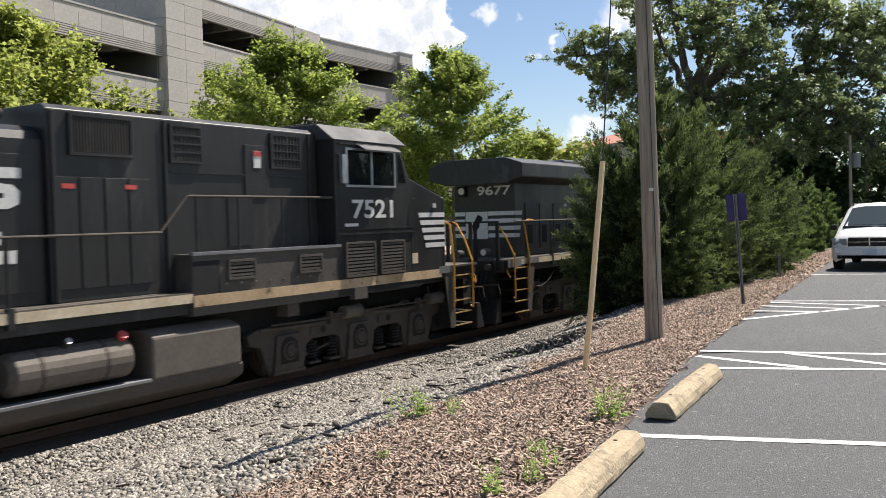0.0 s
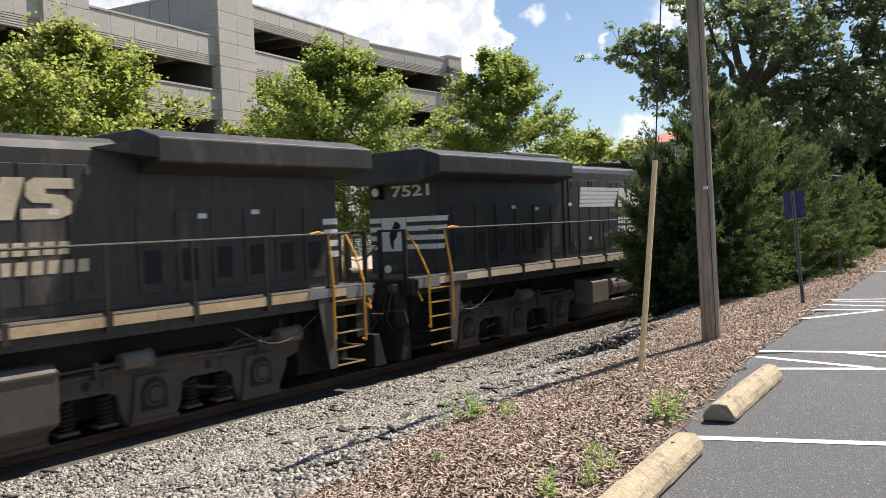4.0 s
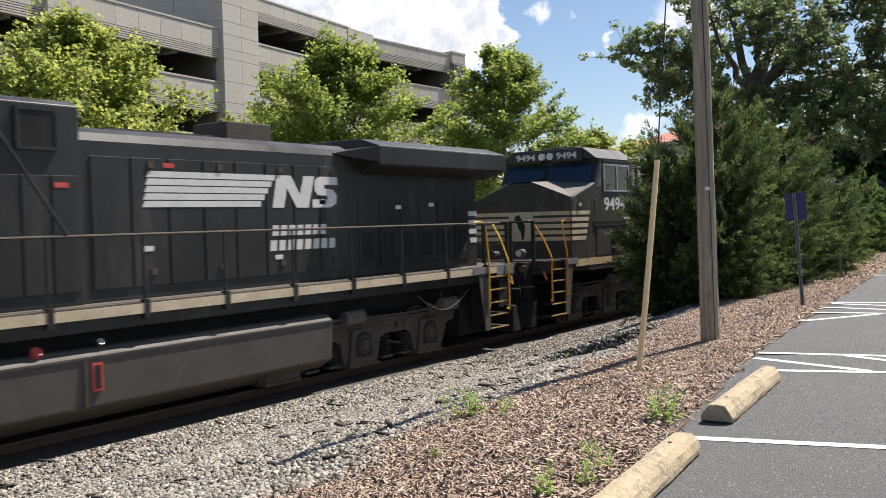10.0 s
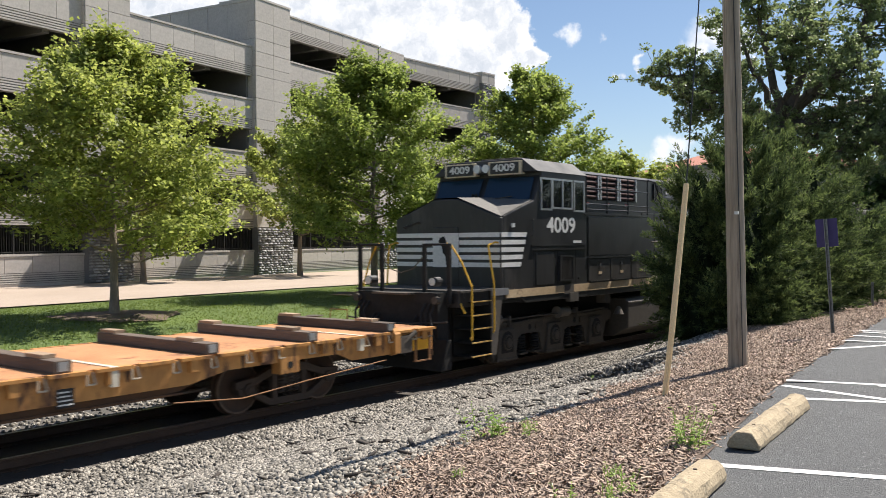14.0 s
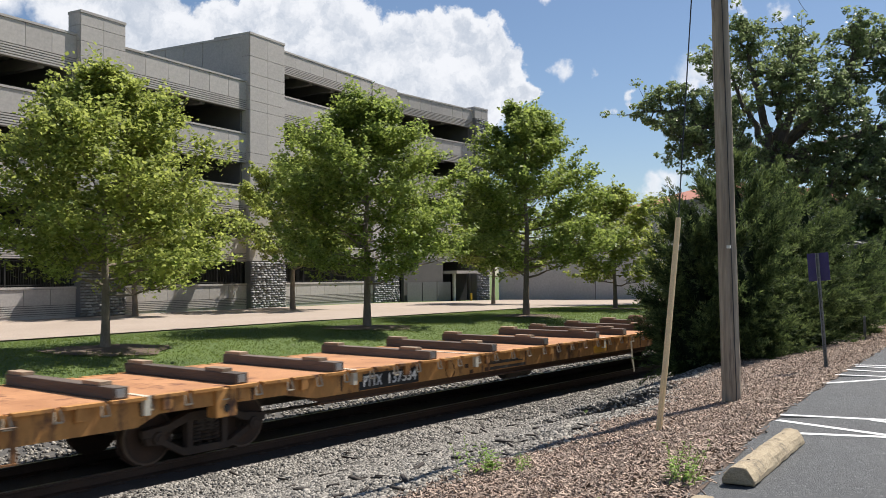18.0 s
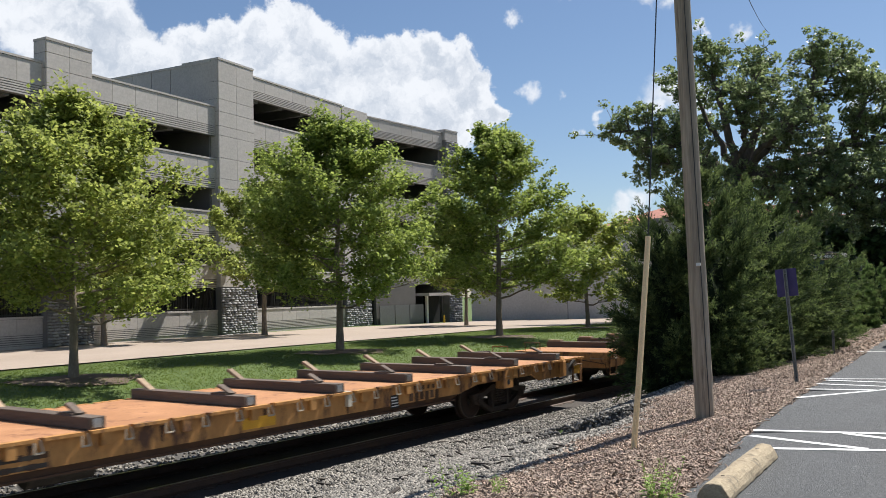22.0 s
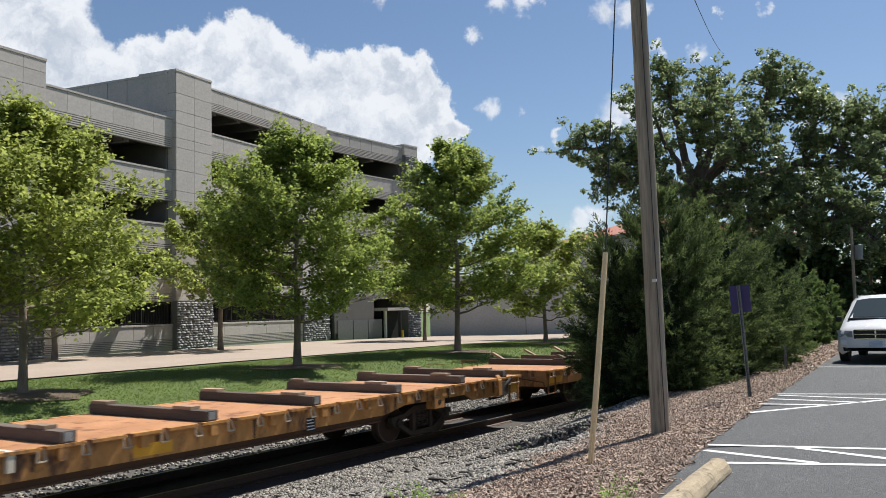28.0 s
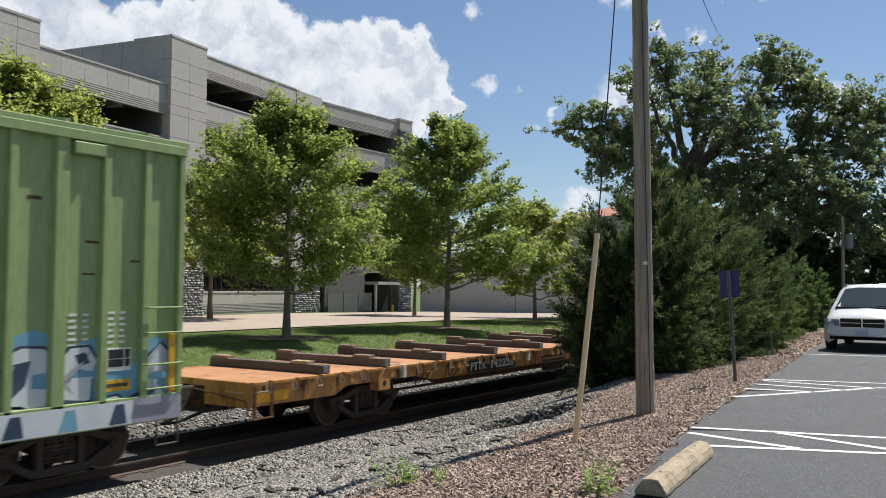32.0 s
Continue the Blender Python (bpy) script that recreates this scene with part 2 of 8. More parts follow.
TRUCKIRON = surf("rust_dark_truck_iron", (0.036, 0.026, 0.02), (0.085, 0.06, 0.043), 3.0, 0.85, bump=0.3, fine=25)
WHEELRIM = surf("worn_wheel_rim", (0.12, 0.085, 0.06), (0.22, 0.165, 0.125), 5.0, 0.5, 0.4, bump=0.1)
WHEEL = surf("rusty_wheel_steel", (0.045, 0.028, 0.02), (0.10, 0.06, 0.04), 3.0, 0.8, bump=0.2)
GREEN = surf("faded_green_boxcar_paint", (0.24, 0.33, 0.125), (0.345, 0.45, 0.19), 0.8, 0.6, bump=0.1, fine=10, third=(0.20, 0.20, 0.11), third_at=0.6, third_scale=0.9, stretch=(1, 1, 0.35))
GRAF_L = surf("lavender_grey_spray_paint", (0.30, 0.29, 0.33), (0.42, 0.41, 0.45), 2.0, 0.6, bump=0.05)
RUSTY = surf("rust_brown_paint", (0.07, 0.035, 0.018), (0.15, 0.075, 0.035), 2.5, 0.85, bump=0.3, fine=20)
SLATE = surf("slate_roof_paint", (0.028, 0.029, 0.032), (0.06, 0.061, 0.066), 1.5, 0.7, bump=0.1, fine=12)
# Black deepened for shade on ends and underside; small black fittings share it.
PILOT = surf("shade_deepened_black_paint", (0.017, 0.0165, 0.016), (0.036, 0.034, 0.032), 2.0, 0.75, bump=0.2, fine=12, spec=0.2)
GRAF_W = surf("white_spray_paint", (0.55, 0.60, 0.62), (0.75, 0.78, 0.78), 2.0, 0.6, bump=0.05)
GRAF_B = surf("blue_spray_paint", (0.12, 0.30, 0.42), (0.25, 0.48, 0.60), 2.0, 0.6, bump=0.05)
GRAF_K = surf("dark_blue_spray_paint", (0.02, 0.04, 0.07), (0.05, 0.09, 0.14), 2.0, 0.6, bump=0.05)

CONCRETE = surf("precast_concrete", (0.43, 0.40, 0.372), (0.54, 0.505, 0.472), 0.5, 0.85, bump=0.1, fine=8, vary=0.05, third=(0.33, 0.31, 0.29), third_at=0.62, third_scale=0.35)
# Darker copy of the precast colour, so gaps between panels read as shade.
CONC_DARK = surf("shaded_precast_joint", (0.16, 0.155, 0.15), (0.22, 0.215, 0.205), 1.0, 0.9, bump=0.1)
# Concrete darkened in its colour to stand for the shade inside the decks.
CONC_IN = surf("shade_darkened_concrete", (0.12, 0.115, 0.11), (0.19, 0.18, 0.17), 0.5, 0.9, bump=0.1)
STONE = surf("split_face_grey_stone", (0.20, 0.20, 0.205), (0.42, 0.42, 0.42), 3.0, 0.9, bump=0.5, fine=20, island=0.4)
FENCE = surf("black_painted_bars", (0.01, 0.01, 0.01), (0.02, 0.02, 0.02), 4.0, 0.5, bump=0)
ROADC = surf("pale_concrete_road", (0.34, 0.27, 0.21), (0.43, 0.35, 0.285), 0.35, 0.9, bump=0.15, fine=12, third=(0.33, 0.27, 0.22), third_at=0.63, third_scale=0.3)
ASPHALT = surf("parking_lot_asphalt", (0.066, 0.068, 0.069), (0.13, 0.133, 0.134), 0.7, 0.85, bump=1.0, fine=75, third=(0.34, 0.34, 0.33), third_at=0.58, third_scale=48)
LINE = surf("white_road_paint", (0.62, 0.62, 0.60), (0.80, 0.80, 0.78), 3.0, 0.75, bump=0.3, fine=90, third=(0.30, 0.30, 0.30), third_at=0.68, third_scale=9)
STOPC = surf("yellowed_concrete", (0.31, 0.245, 0.155), (0.47, 0.385, 0.26), 2.2, 0.9, bump=0.7, fine=40, third=(0.2, 0.165, 0.115), third_at=0.58, third_scale=5)
GRAVEL = surf("ballast_bed", (0.06, 0.055, 0.05), (0.13, 0.12, 0.107), 9.0, 0.95, bump=0.8, fine=45)
BALLAST = surf("crushed_ballast_stone", (0.155, 0.142, 0.12), (0.36, 0.33, 0.285), 5.0, 0.9, bump=0.3, fine=50, island=0.7)
# Ballast colour darkened for the shadow below the train.
DARKBALLAST = surf("shadow_dark_ballast", (0.045, 0.038, 0.032), (0.1, 0.086, 0.072), 3.0, 0.9, bump=0.8, fine=30)
MULCHBED = surf("mulch_bed", (0.09, 0.06, 0.043), (0.19, 0.135, 0.10), 7.0, 0.95, bump=0.8, fine=50)
CHIP = surf("bark_mulch_chips", (0.262, 0.185, 0.138), (0.485, 0.385, 0.305), 4.0, 0.9, bump=0.3, fine=60, island=0.52)
LAWN = surf("lawn_ground", (0.065, 0.105, 0.02), (0.115, 0.165, 0.035), 0.8, 0.95, bump=0.6, fine=30)
BLADE = leaf_mat("grass_blades", (0.105, 0.15, 0.028), (0.205, 0.26, 0.06), 0.48)
TIE = surf("creosoted_tie", (0.03, 0.024, 0.02), (0.07, 0.055, 0.043), 4.0, 0.9, bump=0.5)
MAPLEBARK = surf("young_maple_bark", (0.17, 0.135, 0.10), (0.30, 0.245, 0.185), 9.0, 0.95, bump=0.6, fine=40, stretch=(1, 1, 0.3))
BARK = surf("grey_bark", (0.08, 0.066, 0.054), (0.165, 0.138, 0.115), 9.0, 0.95, bump=0.8, fine=40, stretch=(1, 1, 0.3))
MAPLE = leaf_mat("maple_leaves", (0.185, 0.232, 0.052), (0.47, 0.512, 0.135), 0.6)
GREENMAPLE = leaf_mat("full_green_maple_leaves", (0.15, 0.208, 0.046), (0.41, 0.48, 0.122), 0.58)
OAKLEAF = leaf_mat("oak_leaves", (0.12, 0.165, 0.068), (0.32, 0.38, 0.175), 0.54, 0.36)
CEDAR = leaf_mat("cedar_sprays", (0.03, 0.05, 0.018), (0.10, 0.138, 0.045), 0.4, 0.7)
# Lighter copy of the spray colour, for sunlit plume ends.
CEDARTIP = leaf_mat("sunlit_cedar_tips", (0.075, 0.11, 0.035), (0.20, 0.25, 0.085), 0.45, 0.7)
ARBOR = leaf_mat("bright_evergreen_sprays", (0.085, 0.14, 0.042), (0.24, 0.34, 0.105), 0.45, 0.7)
# Near-black colour of the added core, for the shade deep in a cedar.
CEDARHEART = surf("cedar_core_shade", (0.012, 0.02, 0.01), (0.03, 0.04, 0.02), 5.0, 1.0, bump=0.8, spec=0.05)
FARLEAF = leaf_mat("distant_leaves", (0.03, 0.06, 0.022), (0.07, 0.12, 0.04), 0.2)
WEED = leaf_mat("weed_leaves", (0.15, 0.25, 0.04), (0.32, 0.44, 0.11), 0.45)
POLEWOOD = surf("weathered_pole_wood", (0.19, 0.148, 0.105), (0.54, 0.455, 0.35), 9.0, 0.9, bump=0.7, fine=45, stretch=(1, 1, 0.06), third=(0.09, 0.07, 0.055), third_at=0.6, third_scale=6)
GUARD = surf("sun_faded_yellow_plastic", (0.88, 0.62, 0.32), (0.95, 0.72, 0.41), 2.0, 0.55, bump=0.05, third=(0.66, 0.46, 0.24), third_scale=3)
GALV = surf("galvanised_post", (0.17, 0.18, 0.18), (0.27, 0.28, 0.28), 6.0, 0.5, 0.6, bump=0.1)
SIGNBACK = surf("purple_sign_panel", (0.035, 0.025, 0.10), (0.055, 0.04, 0.15), 2.0, 0.6, bump=0.02)
WIRE = surf("dark_cable", (0.02, 0.02, 0.02), (0.04, 0.04, 0.04), 4.0, 0.6, bump=0)
HEADLAMP = surf("clear_grey_headlamp", (0.22, 0.22, 0.21), (0.38, 0.38, 0.37), 14.0, 0.15, bump=0)
VANWHITE = surf("white_car_paint", (0.72, 0.72, 0.71), (0.80, 0.80, 0.79), 1.0, 0.25, bump=0)
VANGLASS = glass_mat("green_grey_windscreen", (0.05, 0.065, 0.07), 0.05)
RUBBER = surf("tyre_rubber", (0.012, 0.012, 0.012), (0.03, 0.03, 0.03), 5.0, 0.85, bump=0.2)
CHROME = surf("chrome", (0.6, 0.6, 0.6), (0.7, 0.7, 0.7), 3.0, 0.15, 1.0, bump=0)
PLATE = surf("pale_plate", (0.45, 0.52, 0.60), (0.60, 0.66, 0.72), 3.0, 0.5, bump=0)
ROOFTILE = surf("red_clay_tiles", (0.36, 0.14, 0.09), (0.50, 0.22, 0.15), 1.2, 0.85, bump=0.3, fine=10)
PALEWALL = surf("pale_rendered_wall", (0.50, 0.49, 0.47), (0.60, 0.59, 0.57), 0.4, 0.9, bump=0.1, fine=6)


# ---- mesh building ----
class Geo:
    """Vertices and faces of one mesh."""

    def __init__(self):
        self.v, self.f = [], []

    def add(self, verts, faces):
        n = len(self.v)
        self.v.extend(verts)
        self.f.extend([tuple(i + n for i in f) for f in faces])
        return self

    def box(self, x0, x1, y0, y1, z0, z1):
        x0, x1 = min(x0, x1), max(x0, x1)
        y0, y1 = min(y0, y1), max(y0, y1)
        z0, z1 = min(z0, z1), max(z0, z1)
        return self.add([(x0, y0, z0), (x1, y0, z0), (x1, y1, z0), (x0, y1, z0), (x0, y0, z1), (x1, y0, z1), (x1, y1, z1), (x0, y1, z1)],
                        [(0, 3, 2, 1), (4, 5, 6, 7), (0, 1, 5, 4), (1, 2, 6, 5), (2, 3, 7, 6), (3, 0, 4, 7)])

    def prism(self, pts, a, b, axis="x"):
        """Extrudes an outline (two coordinates, the other two axes in order) from a to b along axis."""
        def put(p, d):
            return {"x": (d, p[0], p[1]), "y": (p[0], d, p[1]), "z": (p[0], p[1], d)}[axis]
        n = len(pts)
        area = sum(pts[i][0] * pts[(i + 1) % n][1] - pts[(i + 1) % n][0] * pts[i][1] for i in range(n))
        if (area < 0) != (axis == "y"):
            pts = pts[::-1]
        if a > b:
            a, b = b, a
        faces = [tuple(range(n))[::-1], tuple(range(n, 2 * n))]
        faces += [(i, (i + 1) % n, n + (i + 1) % n, n + i) for i in range(n)]
        return self.add([put(p, a) for p in pts] + [put(p, b) for p in pts], faces)

    def cyl(self, p, q, r, r2=None, n=12, caps=True):
        p, q = Vector(p), Vector(q)
        r2 = r if r2 is None else r2
        d = (q - p).normalized()
        u = d.orthogonal().normalized()
        w = d.cross(u)
        ring = [(math.cos(2 * math.pi * i / n), math.sin(2 * math.pi * i / n)) for i in range(n)]
        vs = [tuple(p + (u * c + w * s) * r) for c, s in ring] + [tuple(q + (u * c + w * s) * r2) for c, s in ring]
        fs = [(i, (i + 1) % n, n + (i + 1) % n, n + i) for i in range(n)]
        if caps:
            fs += [tuple(range(n))[::-1], tuple(range(n, 2 * n))]
        return self.add(vs, fs)

    def tube(self, pts, r, n=6):
        for a, b in zip(pts[:-1], pts[1:]):
            self.cyl(a, b, r, n=n)
        return self

    def poly(self, pts, faces=None):
        return self.add(list(pts), faces or [tuple(range(len(pts)))])

    def mesh(self, name, mat, smooth=False):
        me = bpy.data.meshes.new(name)
        me.from_pydata(self.v, [], self.f)
        me.materials.append(mat)
        if smooth:
            me.polygons.foreach_set("use_smooth", [True] * len(me.polygons))
        me.update()
        return me


def part(name, geo, mat, parent=None, label="", bevel=0.0, smooth=False, kind=""):
    """One mesh object, under its thing or part."""
    ob = new(name, geo.mesh(name, mat, smooth) if isinstance(geo, Geo) else geo)
    if parent is not None:
        ob.parent = parent
    if bevel:
        md = ob.modifiers.new("bevel", "BEVEL")
        md.width, md.segments, md.limit_method, md.angle_limit = bevel, 2, "ANGLE", radians(40)
    if label or kind:
        tagged(ob, label, kind=kind)
    return ob


def thing(name, m, label, category, group="", kind=""):
    e = new(name)
    e.empty_display_size = 0.3
    e.matrix_basis = m
    return tagged(e, label, category, group, kind)


def soup(name, verts, per, mat, parent=None, smooth=False):
    """A mesh of many loose polygons with `per` corners each, from an array of corners."""
    verts = np.asarray(verts, np.float32).reshape(-1, 3)
    n = len(verts) // per
    me = bpy.data.meshes.new(name)
    me.vertices.add(len(verts))
    me.vertices.foreach_set("co", verts.ravel())
    me.loops.add(n * per)
    me.loops.foreach_set("vertex_index", np.arange(n * per, dtype=np.int32))
    me.polygons.add(n)
    me.polygons.foreach_set("loop_start", np.arange(0, n * per, per, dtype=np.int32))
    me.materials.append(mat)
    me.update(calc_edges=True)
    ob = new(name, me)
    if parent is not None:
        ob.parent = parent
    return ob


def pieces(name, shape_v, shape_f, mats, mat, parent=None):
    """Many copies of a small solid in one mesh; mats: array (n, 3, 4) of poses."""
    sv, sf = np.asarray(shape_v, np.float32), np.asarray(shape_f, np.int32)
    m = np.asarray(mats, np.float32)
    v = np.einsum("nij,kj->nki", m[:, :, :3], sv) + m[:, None, :, 3]
    n, k, per = len(m), len(sv), sf.shape[1]
    idx = (sf[None] + (np.arange(n) * k)[:, None, None]).reshape(-1)
    me = bpy.data.meshes.new(name)
    me.vertices.add(n * k)
    me.vertices.foreach_set("co", v.ravel())
    me.loops.add(len(idx))
    me.loops.foreach_set("vertex_index", idx.astype(np.int32))
    me.polygons.add(len(idx) // per)
    me.polygons.foreach_set("loop_start", np.arange(0, len(idx), per, dtype=np.int32))
    me.materials.append(mat)
    me.update(calc_edges=True)
    ob = new(name, me)
    if parent is not None:
        ob.parent = parent
    return ob


def random_frames(rng, n, sx, sy, sz, tilt=1.0):
    """n random turns with scales drawn round sx, sy, sz: an (n, 3, 3) array."""
    a = rng.uniform(0, 2 * np.pi, n)
    b, c = rng.normal(0, tilt, n), rng.normal(0, tilt, n)
    o, z = np.ones(n), np.zeros(n)
    rz = np.stack([np.stack([np.cos(a), -np.sin(a), z], 1), np.stack([np.sin(a), np.cos(a), z], 1), np.stack([z, z, o], 1)], 1)
    rx = np.stack([np.stack([o, z, z], 1), np.stack([z, np.cos(b), -np.sin(b)], 1), np.stack([z, np.sin(b), np.cos(b)], 1)], 1)
    ry = np.stack([np.stack([np.cos(c), z, np.sin(c)], 1), np.stack([z, o, z], 1), np.stack([-np.sin(c), z, np.cos(c)], 1)], 1)
    s = np.stack([sx * rng.uniform(0.6, 1.4, n), sy * rng.uniform(0.6, 1.4, n), sz * rng.uniform(0.6, 1.4, n)], 1)
    return (rz @ rx @ ry) * s[:, None, :]


def lettering(text, size, m, mat, parent, name="lettering", align="CENTER", width=None):
    """Raised letters from the built-in font; m places them (x along the text, y up it)."""
    cu = bpy.data.curves.new(name, "FONT")
    cu.body, cu.size, cu.extrude, cu.align_x, cu.align_y = text, size, 0.004, align, "CENTER"
    cu.offset = size * 0.02
    tmp = bpy.data.objects.new(name, cu)
    scene.collection.objects.link(tmp)
    dg = bpy.context.evaluated_depsgraph_get()
    me = bpy.data.meshes.new_from_object(tmp.evaluated_get(dg))
    bpy.data.objects.remove(tmp)
    me.materials.clear()
    me.materials.append(mat)
    if width:
        xs = [v.co.x for v in me.vertices]
        k = width / (max(xs) - min(xs))
        for v in me.vertices:
            v.co.x *= k
    me.transform(m)
    ob = new(name, me)
    ob.parent = parent
    return ob


# ---- ground: lot, mulch strip, ballast, lawn, road ----
TRACK_X, RAIL_Z = -12.4, -1.28


def lerp(x, xs, ys):
    return float(np.interp(x, xs, ys))


def lot_edge(y):
    return lerp(y, [-30, 4.2, 6.0, 10.0, 14.3, 29.5, 60, 120], [-1.2, -2.2, -2.45, -3.08, -3.5, -4.9, -7.0, -7.0])


def mulch_edge(y):
    return lerp(y, [-30, 0, 4.4, 5.7, 8.0, 11.0, 14.6, 20, 30, 120], [-4.0, -4.2, -4.55, -4.8, -5.0, -5.15, -6.1, -7.0, -8.0, -9.0]) + 0.1 * math.sin(y * 1.7) + 0.06 * math.sin(y * 4.3)


def far_level(y):
    return lerp(y, [-100, 45, 90, 200], [-0.5, -0.5, -1.05, -1.2])


def height(x, y):
    e, m = lot_edge(y), mulch_edge(y)
    g = far_level(y)
    hollow = -0.9 * math.exp(-(abs(x + 6.95) / 0.85) ** 4 - (abs(y - 13.1) / 0.8) ** 6)
    return lerp(x, [-22.0, -19.0, -15.8, -9.6, m, e, e + 0.01], [g, g - 0.25, -1.46, -1.46, -0.33, -0.02, 0.0]) + hollow


def sheet(name, xs_of, ys, mat, lift, label="", kind="structure"):
    """A draped surface; xs_of(y) gives the row of x at y."""
    geo = Geo()
    rows = [[(x, y, height(x, y) + lift) for x in xs_of(y)] for y in ys]
    n = len(rows[0])
    verts = [p for r in rows for p in r]
    faces = [(i * n + j, i * n + j + 1, (i + 1) * n + j + 1, (i + 1) * n + j) for i in range(len(rows) - 1) for j in range(n - 1)]
    ob = part(name, geo.add(verts, faces), mat, smooth=True)
    return tagged(ob, label, name.replace("_", " "), kind=kind)


def span(a, b, n):
    return [a + (b - a) * i / n for i in range(n + 1)]


NEAR_Y = span(-40, 0, 16) + span(0.5, 10.5, 20) + span(10.7, 15.5, 24) + span(16, 30, 28) + span(33, 120, 29)
WIDE_X = [-1200, -600, -300, -150, -80, -60, -40, -30] + span(-24, 6, 75) + [12, 20, 40, 80, 200, 600, 1200]
sheet("ground", lambda y: WIDE_X, [-900, -300, -100] + NEAR_Y + [160, 250, 500, 1000, 2500, 4200], LAWN, -0.03, "grassy ground that reaches the horizon")
sheet("asphalt_lot", lambda y: [lot_edge(y) + 0.03 * math.sin(y * 5) + d for d in (0, 0.5, 2, 6, 14, 30)], NEAR_Y[4:] , ASPHALT, 0.012, "dark grey asphalt parking lot")
sheet("mulch_strip", lambda y: span(mulch_edge(y), lot_edge(y) + 0.05, 10), NEAR_Y, MULCHBED, 0.004, "strip of brown bark mulch beside the lot")
sheet("ballast_bed", lambda y: span(-16.6, mulch_edge(y) + 0.15, 24), NEAR_Y, GRAVEL, 0.0, "sloping bed of crushed grey ballast")
# The train's shadow is put into this strip's dark colour and outline.
sheet("oily_track_bed", lambda y: span(-13.75, -10.75 + 0.12 * math.sin(y * 2.3) + 0.08 * math.sin(y * 7), 8), NEAR_Y, DARKBALLAST, 0.012, "ballast between and beside the rails, darkened for the train's shadow")
sheet("road", lambda y: span(lerp(y, [-40, 12, 26, 45, 70, 120], [-39.5, -40.0, -42.0, -43.0, -43.5, -43.5]), lerp(y, [-40, 12, 26, 42, 50, 60, 120], [-28.3, -28.3, -28.8, -28.3, -27.2, -25.5, -22]), 8),
      NEAR_Y, ROADC, 0.02, "pale concrete service road before the garage")

RNG = np.random.default_rng(7)


def scatter(n, x0, x1, y0, y1, keep):
    """Random places on the ground inside a rectangle, where keep(x, y) says so."""
    xs, ys = RNG.uniform(x0, x1, n), RNG.uniform(y0, y1, n)
    pts = [(x, y, height(x, y)) for x, y in zip(xs, ys) if keep(x, y)]
    return np.array(pts, np.float32)


ROCK_V = [(-.5, -.4, -.4), (.45, -.5, -.35), (.5, .4, -.45), (-.4, .5, -.4), (-.4, -.35, .3), (.3, -.4, .42), (.4, .3, .3), (-.3, .4, .38)]
CUBE_F = [(0, 3, 2, 1), (4, 5, 6, 7), (0, 1, 5, 4), (1, 2, 6, 5), (2, 3, 7, 6), (3, 0, 4, 7)]
BOX_V = [(-.5, -.5, -.5), (.5, -.5, -.5), (.5, .5, -.5), (-.5, .5, -.5), (-.5, -.5, .5), (.5, -.5, .5), (.5, .5, .5), (-.5, .5, .5)]


WEDGE_V = [(-.5, -.5, -.4), (.5, -.4, -.4), (.4, .5, -.4), (-.4, .4, -.4), (-.45, -.1, .5), (.35, .05, .6)]
WEDGE_F = [(0, 1, 5, 4), (2, 3, 4, 5), (0, 3, 2, 1)]


def strew(name, pts, sx, sy, sz, tilt, shape, mat, label, lift=0.0):
    fr = random_frames(RNG, len(pts), sx, sy, sz, tilt)
    m = np.concatenate([fr, (pts + np.array([0, 0, lift]))[:, :, None]], 2)
    ob = pieces(name, shape, WEDGE_F if shape is WEDGE_V else CUBE_F, m, mat)
    return tagged(ob, label, name.replace("_", " "), kind="stuff")


near_stones = scatter(97000, -10.95, -4.3, 2.6, 30.0, lambda x, y: x < mulch_edge(y) + RNG.normal(0, 0.12) and RNG.uniform() < (1.0 if y < 15 else 0.45) and x < -3.2 - 0.13 * y + 2)
strew("ballast_stones", near_stones, 0.057, 0.044, 0.038, 0.8, ROCK_V, BALLAST, "loose angular grey and tan ballast stones", 0.012)
far_stones = scatter(8000, -16.8, -13.6, 2, 40, lambda x, y: True)
strew("far_ballast_stones", far_stones, 0.07, 0.06, 0.05, 0.7, ROCK_V, BALLAST, "pale ballast stones beyond the rails", 0.012)
big_chips = scatter(26000, -6.3, -2.0, 3.2, 22, lambda x, y: mulch_edge(y) - RNG.uniform(0, 0.25) < x < lot_edge(y) + RNG.normal(0, 0.04))
strew("bark_pieces", big_chips, 0.08, 0.02, 0.014, 0.4, WEDGE_V, CHIP, "larger loose brown and grey bark pieces", 0.016)
far_chips = scatter(16000, -8.2, -3.8, 21.5, 40, lambda x, y: mulch_edge(y) < x < lot_edge(y))
strew("distant_bark_pieces", far_chips, 0.11, 0.04, 0.025, 0.4, WEDGE_V, CHIP, "brown bark pieces along the far lot edge", 0.016)
chips = scatter(90000, -6.3, -2.0, 3.2, 22, lambda x, y: mulch_edge(y) - RNG.uniform(0, 0.25) < x < lot_edge(y) + RNG.normal(0, 0.04))
strew("bark_chips", chips, 0.05, 0.012, 0.01, 0.4, WEDGE_V, CHIP, "loose brown and grey bark chips", 0.016)
blots = scatter(90, -10.9, -5, 3, 16, lambda x, y: x < mulch_edge(y))
strew("wood_scraps", blots, 0.22, 0.035, 0.02, 0.15, BOX_V, TIE, "dark splinters of old ties on the ballast", 0.04)


